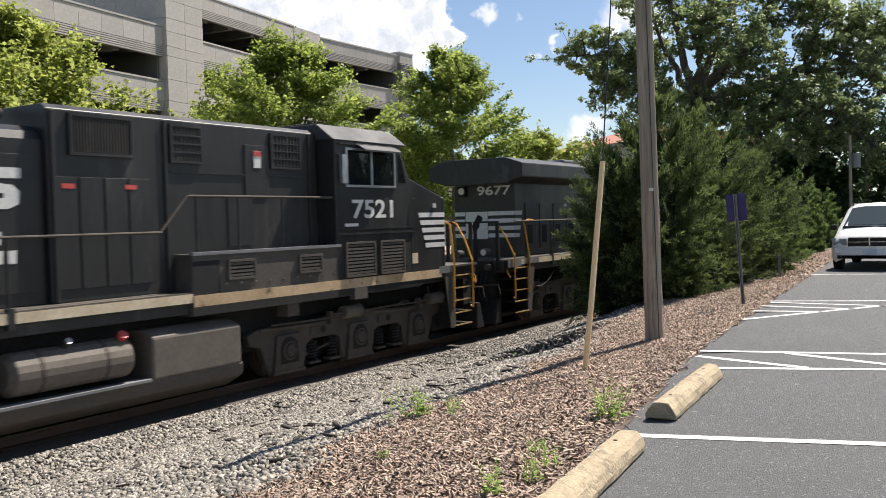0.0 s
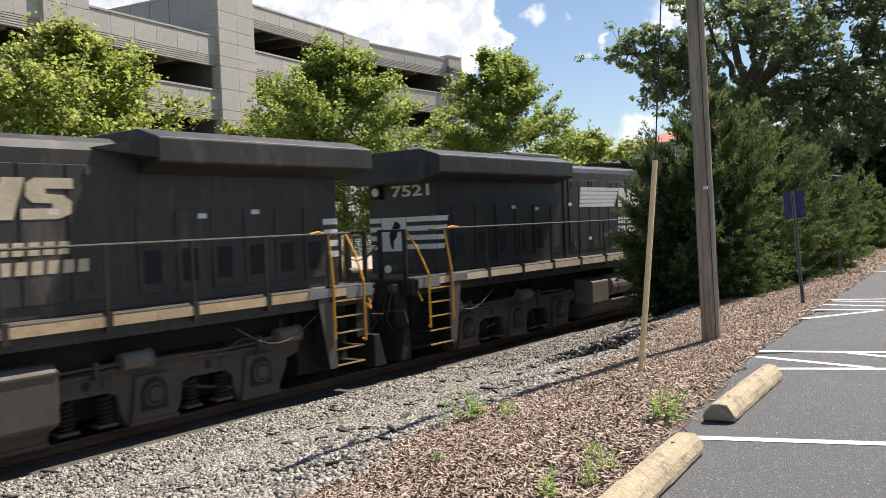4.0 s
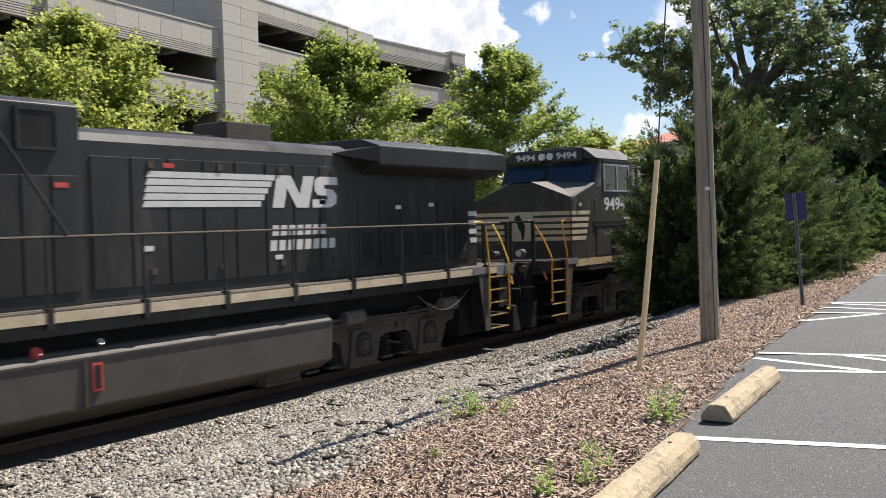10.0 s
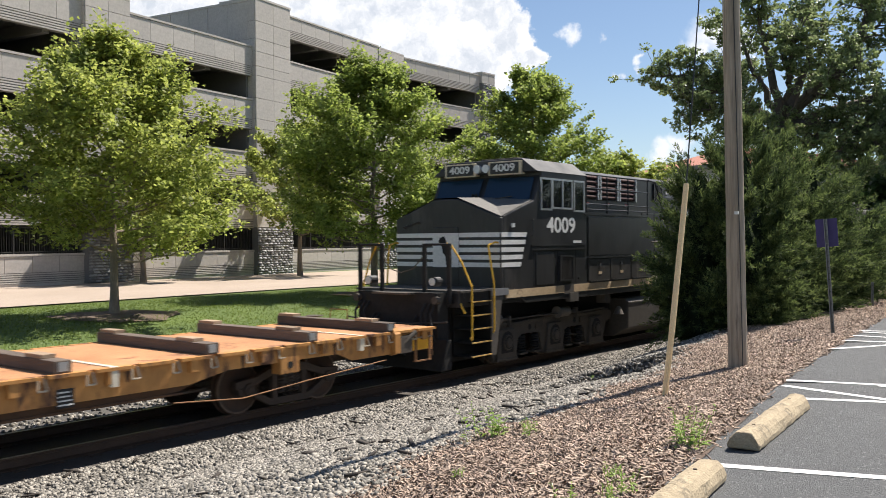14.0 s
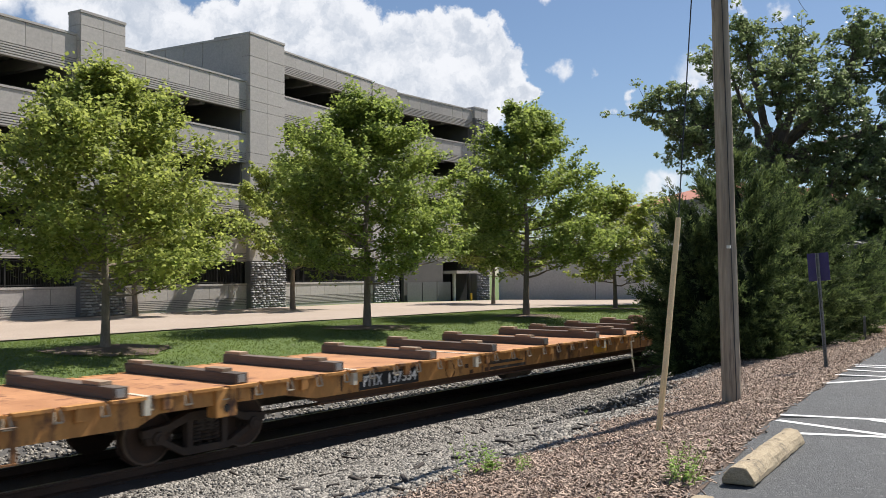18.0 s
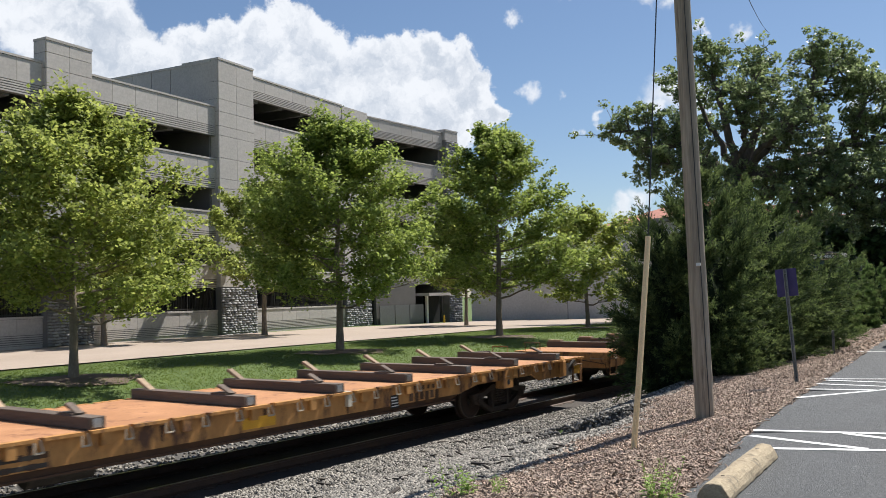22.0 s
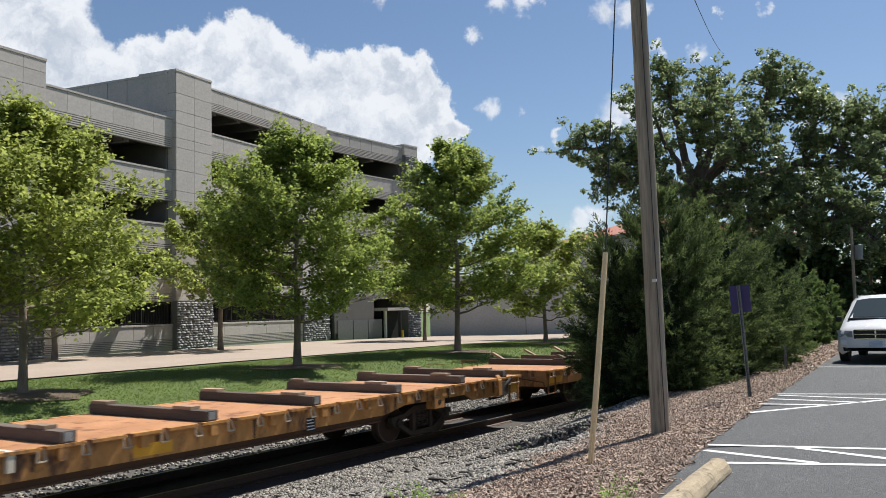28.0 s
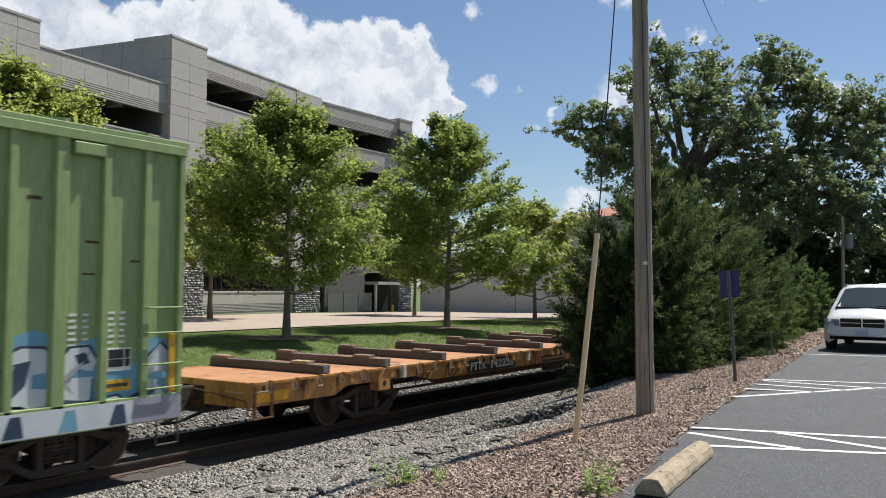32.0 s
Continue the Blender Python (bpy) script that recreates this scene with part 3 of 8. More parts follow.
def grass():
    pts = scatter(130000, -27.8, -16.6, 4, 62, lambda x, y: x > -28.0)
    n = len(pts)
    a = RNG.uniform(0, 2 * np.pi, n)
    w = np.stack([np.cos(a), np.sin(a), np.zeros(n)], 1) * 0.016
    tip = np.stack([RNG.normal(0, 0.03, n), RNG.normal(0, 0.03, n), RNG.uniform(0.02, 0.05, n)], 1)
    v = np.stack([pts - w, pts + w, pts + tip], 1)
    tagged(soup("grass", v, 3, BLADE), "short mown green grass on the bank", "grass", kind="stuff")


grass()


# ---- painted lines, wheel stops ----
def painted_line(p, q, w=0.1):
    d = (Vector((*q, 0)) - Vector((*p, 0))).normalized()
    o = Vector((-d.y, d.x, 0)) * w / 2
    geo = Geo()
    a, b = Vector((*p, 0.0165)), Vector((*q, 0.0165))
    geo.poly([tuple(a - o), tuple(b - o), tuple(b + o), tuple(a + o)])
    tagged(part("painted_line", geo, LINE), "worn white painted parking line on asphalt", "painted line", "parking lines", "structure")


def along(p, q, d):
    v = (Vector(q) - Vector(p)).normalized()
    return tuple(Vector(p) + v * d)


for p, q, far in [((-2.2, 5.71), (-0.74, 6.2), 5.4), ((-2.96, 9.57), (-1.19, 10.07), 5.6), ((-2.48, 8.56), (-1.09, 9.1), 5.2), ((-3.6, 15.35), (-2.01, 15.88), 5.5),
                  ((-4.38, 21.99), (-3.56, 22.2), 5.3)]:
    painted_line(p, along(p, q, far))
for p, q in [((-2.88, 9.2), (-1.73, 8.91)), ((-2.1, 9.75), (-0.55, 9.22)), ((-0.6, 10.15), (0.9, 9.7)), ((-3.31, 12.61), (-1.79, 15.18)), ((-3.46, 13.75), (-2.5, 13.98)), ((-3.5, 14.55), (-2.1, 14.5)),
             ((-3.5, 15.15), (-1.78, 15.1)), ((-1.79, 15.18), (1.0, 16.0))]:
    painted_line(p, q)


def wheel_stop(m, label, n=1):
    t = thing("wheel_stop", m, label, "wheel stop", "wheel stops")
    prof = [(-0.115, 0.0), (0.115, 0.0), (0.112, 0.04), (0.09, 0.085), (0.055, 0.118), (0.0, 0.128), (-0.055, 0.118), (-0.09, 0.085), (-0.112, 0.04)]
    geo = Geo()
    ys = span(-0.92, 0.92, 22)
    rows = [[(x + RNG.normal(0, 0.003), y + (RNG.normal(0, 0.02) if abs(y) > 0.9 else 0), max(0, z + RNG.normal(0, 0.003))) for x, z in prof] for y in ys]
    k = len(prof)
    verts = [p for r in rows for p in r]
    faces = [(i * k + j, (i + 1) * k + j, (i + 1) * k + (j + 1) % k, i * k + (j + 1) % k) for i in range(len(ys) - 1) for j in range(k)]
    faces += [tuple(range(k)), tuple(range((len(ys) - 1) * k, len(ys) * k))[::-1]]
    part("block", geo.add(verts, faces), STOPC, t, bevel=0.012)
    for y in (-0.62, 0.62):
        part("anchor_pin", Geo().cyl((0, y, 0.11), (0, y, 0.13), 0.012), RAILTOP, t)
    return t


wheel_stop(pose(-2.32, 7.16, 0.012, 0, 0, 5.5), "yellowed concrete wheel stop with a broken end on asphalt")
wheel_stop(pose(-2.03, 4.45, 0.012, 0, 0, 6.5), "worn yellowed concrete wheel stop on asphalt")


# ---- track ----
def track():
    t = thing("railway_track", pose(TRACK_X, 0, 0), "steel rails on dark wooden ties in ballast", "railway track", kind="structure")
    for s in (-1, 1):
        c = s * 0.755
        prof = [(c - 0.07, -0.175), (c + 0.07, -0.175), (c + 0.07, -0.155), (c + 0.012, -0.135), (c + 0.012, -0.045), (c + 0.037, -0.03), (c + 0.037, 0), (c - 0.037, 0),
                (c - 0.037, -0.03), (c - 0.012, -0.045), (c - 0.012, -0.135), (c - 0.07, -0.155)]
        part("rail", Geo().prism([(x, z + RAIL_Z) for x, z in prof], -180, 260, "y"), RAILTOP, t, "rusty steel rail with a worn head")
        part("running_face", Geo().box(c - 0.03, c + 0.03, -180, 260, RAIL_Z, RAIL_Z + 0.002), STEEL, t)
    me = Geo().box(-1.3, 1.3, -0.115, 0.115, -0.2, 0.0).mesh("tie", TIE)
    plate = Geo().box(-0.18, 0.18, -0.09, 0.09, 0, 0.018).mesh("tie_plate", RAILTOP)
    for i in range(150):
        y = -14 + i * 0.53
        ob = part("tie", me, TIE, t)
        ob.matrix_basis = pose(RNG.normal(0, 0.03), y + RNG.normal(0, 0.02), RAIL_Z - 0.178, 0, 0, RNG.normal(0, 0.8))
        for s in (-0.755, 0.755):
            if i < 75:
                part("tie_plate", plate, RAILTOP, t).matrix_basis = pose(s, y, RAIL_Z - 0.178)


track()


# ---- parking garage ----
def frame_between(p, q):
    """Local frame on a facade: x along it from p to q, y into the building, z up."""
    d = (Vector((*q, 0)) - Vector((*p, 0)))
    a = math.degrees(math.atan2(d.y, d.x))
    return pose(p[0], p[1], 0, 0, 0, a), d.length


GARAGE = thing("parking_garage", pose(0, 0, 0), "four-storey precast concrete parking garage with open decks", "parking garage")
PANELS = {}


def put(geo_or_mesh, name, m, mat, parent=None, label="", bevel=0.0):
    ob = part(name, geo_or_mesh, mat, parent or GARAGE, label, bevel)
    ob.matrix_basis = m
    return ob


def panel(m, x, z, w, h, y=0.0, parent=None):
    key = (round(w, 2), round(h, 2))
    if key not in PANELS:
        PANELS[key] = Geo().box(0.012, key[0] - 0.012, -0.03, 0.1, 0.012, key[1] - 0.012).mesh("panel", CONCRETE)
    put(PANELS[key], "panel", m @ pose(x, y, z), CONCRETE, parent)


def spandrel(m, length, z0, z1, x0=0.0):
    """A band of panels over a ribbed strip, with a coping."""
    h = z1 - z0
    rib = min(0.62, h * 0.36)
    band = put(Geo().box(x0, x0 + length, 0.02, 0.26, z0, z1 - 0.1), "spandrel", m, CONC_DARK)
    n = max(1, round(length / 1.5))
    for i in range(n):
        ob = part("panel", panel_mesh(length / n, h - rib - 0.12), CONCRETE, band)
        ob.matrix_basis = pose(x0 + i * length / n, 0, z0 + rib)
    k = 5
    for i in range(k):
        part("rib", Geo().box(x0, x0 + length, -0.03, 0.06, z0 + 0.02 + i * rib / k, z0 + (i + 0.78) * rib / k), CONCRETE, band)
    part("coping", Geo().box(x0, x0 + length, -0.07, 0.3, z1 - 0.11, z1), CONCRETE, band)


def panel_mesh(w, h):
    key = (round(w, 2), round(h, 2))
    if key not in PANELS:
        PANELS[key] = Geo().box(0.012, key[0] - 0.012, -0.03, 0.1, 0.012, key[1] - 0.012).mesh("panel", CONCRETE)
    return PANELS[key]


def tower(p, q, top, joints, deep=2.6, out=0.28, lip=0.03, stone=2.4):
    """A pier of stacked panels with a coping; its base is stone."""
    m, w = frame_between(p, q)
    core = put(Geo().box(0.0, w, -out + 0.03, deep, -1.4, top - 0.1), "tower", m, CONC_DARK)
    zs = [stone + 0.05] + [z for z in joints if z > stone + 0.2] + [top - 0.13]
    if stone > 10:
        zs = [stone + 0.05, top - 0.13]
    for z0, z1 in zip(zs[:-1], zs[1:]):
        for i in range(2):
            part("panel", panel_mesh(w / 2, z1 - z0), CONCRETE, core).matrix_basis = pose(i * w / 2, -out, z0)
        side = Geo().box(-0.03, 0.05, -out + 0.02, deep, z0 + 0.012, z1 - 0.012)
        part("side_panel", side, CONCRETE, core)
        part("side_panel", Geo().box(w - 0.05, w + 0.03, -out + 0.02, deep, z0 + 0.012, z1 - 0.012), CONCRETE, core)
    part("coping", Geo().box(-lip, w + lip, -out - 0.03 - lip, deep + 0.05, top - 0.13, top), CONCRETE, core)
    # stone base
    high = stone + 0.9
    rows = round(high / 0.15)
    fr, pts = [], []
    for r in range(rows):
        x = 0.0
        while x < w - 0.05:
            l = min(RNG.uniform(0.18, 0.5), w - x)
            fr.append(np.diag([l * 0.94, RNG.uniform(0.22, 0.36), high / rows * 0.9]))
            pts.append((x + l / 2, -out - 0.02, -0.9 + (r + 0.5) * high / rows))
            x += l
    mm = np.concatenate([np.array(fr), np.array(pts)[:, :, None]], 2)
    ob = pieces("stone_facing", ROCK_V, CUBE_F, mm * np.array([1.05, 1, 1.05, 1])[None, None], STONE, core)
    ob["kind"] = "stuff"
    part("stone_backing", Geo().box(0.0, w, -out - 0.06, -out + 0.04, -1.2, stone), CONC_DARK, core)


def bay(p, q, tops, bottoms, parapet, base=True, deep=17.0):
    m, length = frame_between(p, q)
    zs = [parapet] + bottoms
    for z1, z0 in zip(zs, tops):
        spandrel(m, length, z0, z1)
        # Slabs, beams and walls behind the openings carry the shade-darkened colour.
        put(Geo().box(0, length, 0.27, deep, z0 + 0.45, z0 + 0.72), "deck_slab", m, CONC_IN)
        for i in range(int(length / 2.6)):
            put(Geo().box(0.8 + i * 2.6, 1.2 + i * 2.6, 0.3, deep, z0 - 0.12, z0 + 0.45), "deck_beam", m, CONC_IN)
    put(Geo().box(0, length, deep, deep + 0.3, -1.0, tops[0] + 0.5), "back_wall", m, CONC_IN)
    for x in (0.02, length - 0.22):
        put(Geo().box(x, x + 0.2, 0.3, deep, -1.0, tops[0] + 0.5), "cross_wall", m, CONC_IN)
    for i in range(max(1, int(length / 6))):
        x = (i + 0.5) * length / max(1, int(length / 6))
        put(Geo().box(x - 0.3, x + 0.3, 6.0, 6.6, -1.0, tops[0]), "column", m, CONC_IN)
    if base:
        spandrel(m, length, -0.35, 1.05)
        put(Geo().box(0, length, 0.0, 0.3, -1.4, -0.35), "plinth", m, CONCRETE)
        rail = put(Geo().box(0, length, 0.1, 0.14, 2.28, 2.33).box(0, length, 0.1, 0.14, 1.12, 1.16), "fence_rail", m, FENCE)
        bar = part("fence_bar", Geo().box(0, 0.022, 0.105, 0.135, 1.05, 2.33), FENCE, rail)
        for i in range(1, int(length / 0.13)):
            ob = new("fence_bar", bar.data)
            ob.parent = rail
            ob.location = (i * 0.13, 0, 0)
        for i in range(int(length / 2.4) + 1):
            part("fence_post", Geo().box(i * 2.4, i * 2.4 + 0.07, 0.08, 0.16, 1.05, 2.4), FENCE, rail)


A0, A1, B0, B1, C0, C1, D0, D1 = (-39.4, 8.0), (-41.65, 23.65), (-42.05, 26.4), (-43.52, 36.0), (-44.07, 39.35), (-45.8, 50.1), (-46.3, 53.6), (-46.15, 63.7)
D2 = (-46.1, 65.6)
LOWTOPS, LOWBOT = [11.85, 8.55, 5.25, 2.4], [10.45, 7.15, 3.85]
HIGHTOPS, HIGHBOT = [14.9, 11.6, 8.3, 5.0], [13.45, 10.15, 6.85]
bay(A0, A1, LOWTOPS, LOWBOT, 13.75)
bay(B0, B1, LOWTOPS, LOWBOT, 13.75)
bay(C0, C1, HIGHTOPS + [2.4], HIGHBOT + [3.55], 16.45, deep=13.0)
bay(D0, D1, [14.55, 11.25, 7.95, 4.65, 2.6], [13.1, 9.8, 6.5, 3.4], 16.2, base=False)
JO = [3.9, 5.3, 5.9, 7.2, 8.6, 9.2, 10.5, 11.9, 12.5, 13.4, 14.2, 15.3]
tower(A1, B0, 14.95, [z for z in JO if z < 14.5], 0.6)
tower(B1, C0, 16.8, JO)
tower(C1, D0, 16.36, JO, out=0.04, lip=0.0)
tower(D1, D2, 16.45, JO, 6.0, stone=15.4)


def upper_block():
    """The end wall of the taller half, which stands above the lower decks, and its roof deck."""
    m, _ = frame_between(B1, C0)
    wall = put(Geo().box(0.02, 0.3, 0.3, 17.0, 14.3, 16.6), "end_wall", m, CONC_DARK)
    for i in range(10):
        part("panel", Geo().box(-0.04, 0.03, 0.32 + i * 1.65, 1.93 + i * 1.65, 14.32, 16.55), CONCRETE, wall)
    part("coping", Geo().box(-0.08, 0.35, 0.3, 17.0, 16.55, 16.68), CONCRETE, wall)
    put(Geo().box(0.3, 4.0, 2.6, 17.0, 13.4, 13.7), "roof_deck", m, CONC_IN)


upper_block()


# ---- low buildings to the right of the garage ----
def entrance():
    m, length = frame_between(D0, D1)
    t = thing("garage_entrance", m, "pedestrian entrance with fence panels, posts and a yellow bollard", "entrance")
    part("side_wall", Geo().box(0.4, 5.4, -0.3, 0.0, -1.6, 2.6), CONC_IN, t)
    for i in range(3):
        part("fence_panel", Geo().box(0.6 + i * 1.9, 2.4 + i * 1.9, -0.5, -0.44, -1.2, 0.9), GALV, t)
    part("doorway", Geo().box(6.9, 8.6, -0.4, 0.1, -1.3, 1.6), VOID, t)
    part("canopy", Geo().box(5.9, 9.0, -1.4, 0.1, 1.6, 1.85), CONCRETE, t)
    part("door_post", Geo().box(6.7, 6.9, -0.5, -0.3, -1.3, 1.6), WHITE, t)
    part("bollard", Geo().cyl((7.6, -1.6, -1.3), (7.6, -1.6, -0.1), 0.1), YELLOW, t, "yellow steel bollard")


entrance()


def low_building():
    t = thing("low_building", pose(0, 0, 0), "long low building with pale rendered walls", "building")
    m, length = frame_between((-45.0, 66.0), (-38.0, 71.0))
    w = part("wall", Geo().box(0, length, 0, 0.4, -2, 4.6), PALEWALL, t)
    w.matrix_basis = m
    m2, l2 = frame_between((-38.0, 71.0), (-22.0, 96.0))
    w2 = part("wall", Geo().box(0, l2, 0, 0.4, -2, 7.0).box(0, l2, -0.1, 0.5, 7.0, 7.25), PALEWALL, t)
    w2.matrix_basis = m2
    for i in range(6):
        j = part("wall_joint", Geo().box(i * 5.0, i * 5.0 + 0.06, -0.012, 0.01, -1, 7.0), CONC_DARK, t)
        j.matrix_basis = m2
    r = part("roof", Geo().box(0, l2, 0.4, 14, 6.6, 6.8), CONC_IN, t)
    r.matrix_basis = m2


low_building()


def tiled_house():
    """The red-tiled roof that shows over the low building."""
    m = pose(-35.2, 103.4, 0, 0, 0, 57)
    t = thing("tiled_building", m, "building with a low hipped red clay tile roof", "building")
    part("wall", Geo().box(-11, 11, -8, 8, -2, 9.0), PALEWALL, t)
    part("eave", Geo().box(-12.2, 12.2, -9.2, 9.2, 8.9, 9.3), CONC_DARK, t)
    roof = Geo().add([(-12.2, -9.2, 9.3), (12.2, -9.2, 9.3), (12.2, 9.2, 9.3), (-12.2, 9.2, 9.3), (-4, 0, 11.9), (4, 0, 11.9)],
                     [(0, 1, 5, 4), (1, 2, 5), (2, 3, 4, 5), (3, 0, 4), (0, 3, 2, 1)])
    rf = part("roof", roof, ROOFTILE, t)
    for i in range(60):
        x = -12 + i * 0.407
        zr = 11.9 if abs(x) < 4 else 9.3 + 2.6 * (12.2 - abs(x)) / 8.2
        yr = -9.2 + 9.2 * (zr - 9.3) / 2.6
        part("tile_ridge", Geo().cyl((x, -9.2, 9.35), (x, yr, zr + 0.05), 0.09, n=6), ROOFTILE, rf)


tiled_house()


# ---- train ----
TRAIN = []      # things with their place along the train
AXLES = []      # wheel sets with their place on the thing, radius, and the way they roll


def wheelset(parent, y, r, flip):
    w = new("wheel_set")
    w.parent = parent
    w.location = (0, y, r)
    part("axle", Geo().cyl((-1.1, 0, 0), (1.1, 0, 0), 0.085), GRIME, w)
    for s in (-1, 1):
        c = s * 0.755
        tyre = Geo().cyl((c - 0.06, 0, 0), (c + 0.065, 0, 0), r, n=28).cyl((c - s * 0.09, 0, 0), (c - s * 0.06, 0, 0), r + 0.028, n=28)
        wh = part("wheel", tyre, WHEEL, w)
        part("tread", Geo().cyl((c + s * 0.02, 0, 0), (c + s * 0.067, 0, 0), r + 0.002, n=32), WHEELRIM, wh)
        part("plate", Geo().cyl((c + s * 0.064, 0, 0), (c + s * 0.07, 0, 0), r - 0.028, n=32).cyl((c + s * 0.062, 0, 0), (c + s * 0.10, 0, 0), 0.16, n=16), TRUCKIRON, wh)
        part("dish", Geo().cyl((c + s * 0.07, 0, 0), (c + s * 0.073, 0, 0), r - 0.07, n=28), WHEEL, wh)
        for i in range(3):
            a = i * 2.1
            part("hub_bolt", Geo().cyl((c + s * 0.1, math.cos(a) * .09, math.sin(a) * .09), (c + s * 0.115, math.cos(a) * .09, math.sin(a) * .09), 0.02, n=6), GRIME, wh)
    AXLES.append((w, y, r, flip))
    return w


def tube_part(name, pts, r, mat, parent, label="", n=8):
    return part(name, Geo().tube(pts, r, n), mat, parent, label, smooth=False)


def coil_spring(x, y, z, pitch, r, n=12):
    """Six turns of a stout coil, one wound skin with a deep groove between the turns."""
    vs, fs = [], []
    for i in range(6):
        for dz, rr in ((0.0, r * 0.72), (0.12, r * 0.95), (0.32, r), (0.55, r * 0.95), (0.67, r * 0.72), (0.84, r * 0.62)):
            vs += [(x + rr * math.cos(2 * math.pi * k / n), y + rr * math.sin(2 * math.pi * k / n), z + (i + dz + k / n) * pitch) for k in range(n)]
    for j in range(len(vs) // n - 1):
        fs += [(j * n + k, j * n + k + 1, (j + 1) * n + k + 1, (j + 1) * n + k) for k in range(n - 1)]
        if j + 6 < len(vs) // n - 1:
            fs.append((j * n + n - 1, (j + 6) * n, (j + 7) * n, (j + 1) * n + n - 1))
    return Geo().add(vs, fs)


def three_axle_truck(parent, yc, flip, sgn):
    """Cast side frames on three pedestals with bearings, coil springs and brake gear; sgn: the way to the loco's end."""
    t = part("truck_bolster", Geo().box(-0.95, 0.95, yc - 0.35, yc + 0.35, 0.55, 0.95), PILOT, parent)
    for dy in (-2.06, 0, 2.06):
        wheelset(parent, yc + dy, 0.52, flip)
    for s in (-1, 1):
        x0, x1 = s * 0.96, s * 1.12
        half = [(0.0, 0.13), (0.44, 0.13), (0.52, 0.3), (0.56, 0.56), (0.72, 0.62), (1.36, 0.62), (1.52, 0.54), (1.56, 0.3), (1.64, 0.11), (2.5, 0.11), (2.62, 0.34), (2.72, 0.62), (2.98, 0.68), (3.04, 0.86), (2.8, 0.95), (2.2, 0.97), (1.5, 0.93), (0.7, 1.0), (0.0, 1.02)]
        prof = half + [(-a, b) for a, b in half[::-1][1:-1]]
        part("side_frame", Geo().prism([(yc + a, b) for a, b in prof], x0, x1, "x"), GRIME, t, "grimy cast truck side frame", bevel=0.02)
        part("frame_rib", Geo().prism([(yc - 2.75, 0.9), (yc - 1.5, 0.86), (yc, 0.94), (yc + 1.5, 0.86), (yc + 2.75, 0.9), (yc + 2.75, 0.955), (yc + 1.5, 0.92), (yc, 1.0), (yc - 1.5, 0.92), (yc - 2.75, 0.955)], x1, s * 1.17, "x"), GRIME, t, bevel=0.01)
        for dy in (-2.06, 0, 2.06):
            y = yc + dy
            j = part("journal_box", Geo().prism([(y - 0.4, 0.14), (y + 0.4, 0.14), (y + 0.33, 0.5), (y + 0.29, 0.8), (y - 0.29, 0.8), (y - 0.33, 0.5)], x1, s * 1.19, "x"), GRIME, t, bevel=0.025)
            # A flat dark arch paints the shade of a recess round the bearing.
            arch = [(y + 0.235 * math.cos(a * math.pi / 8), 0.52 + 0.235 * math.sin(a * math.pi / 8)) for a in range(9)] + [(y - 0.235, 0.27), (y + 0.235, 0.27)]
            part("bearing_recess", Geo().prism(arch, s * 1.19, s * 1.194, "x"), PILOT, j)
            part("bearing_cap", Geo().cyl((s * 1.18, y, 0.5), (s * 1.235, y, 0.5), 0.185, 0.17, n=20).cyl((s * 1.235, y, 0.5), (s * 1.26, y, 0.5), 0.12, 0.1, n=16), GRIME, j)
            part("cap_ring", Geo().cyl((s * 1.235, y, 0.5), (s * 1.239, y, 0.5), 0.145, n=20), PILOT, j)
            part("pedestal_foot", Geo().box(x0, s * 1.2, y - 0.42, y + 0.42, 0.085, 0.15), GRIME, j, bevel=0.015)
        for e in (-1.33, -0.74, 0.74, 1.33):
            part("spring", coil_spring(s * 1.06, yc + e, 0.2, 0.062, 0.115), PILOT, t)
            part("spring_seat", Geo().box(s * 0.94, s * 1.16, yc + e - 0.15, yc + e + 0.15, 0.15, 0.2), GRIME, t, bevel=0.01)
        for e in (-1.04, 1.04):
            part("frame_hole", Geo().cyl((s * 1.115, yc + e, 0.77), (s * 1.124, yc + e, 0.77), 0.07, n=14), VOID, t)
            part("boss", Geo().box(s * 1.12, s * 1.15, yc + e - 0.38, yc + e - 0.24, 0.7, 0.84), GRIME, t, bevel=0.01)
        for dy in (sgn * 2.42, -sgn * 0.55):
            c = part("brake_cylinder", Geo().cyl((s * 1.2, yc + dy, 1.04), (s * 1.2, yc + dy + sgn * 0.46, 1.04), 0.13, n=16).cyl((s * 1.2, yc + dy + sgn * 0.46, 1.04), (s * 1.2, yc + dy + sgn * 0.5, 1.04), 0.15, n=16), DUSTBROWN, t, "dusty brake cylinder", bevel=0.015)
            part("push_rod", Geo().cyl((s * 1.2, yc + dy, 1.04), (s * 1.2, yc + dy - sgn * 0.42, 1.02), 0.028, n=8).box(s * 1.14, s * 1.26, yc + dy - sgn * 0.36, yc + dy - sgn * 0.42, 0.86, 1.1), GRIME, c)
        # Added dark plate that hides the bright ballast beyond the truck.
        part("inner_gear", Geo().box(s * 0.5, s * 0.62, yc - 2.9, yc + 2.9, 0.22, 1.02), PILOT, t)
        tube_part("brake_pipe", [(s * 1.18, yc - 2.5, 1.0), (s * 1.22, yc - 1.2, 0.98), (s * 1.22, yc + 0.9, 1.03), (s * 1.18, yc + 2.3, 1.0)], 0.02, GRIME, t)
        tube_part("brake_rod", [(s * 1.05, yc - 1.55, 0.32), (s * 1.05, yc - 0.6, 0.5)], 0.025, GRIME, t)
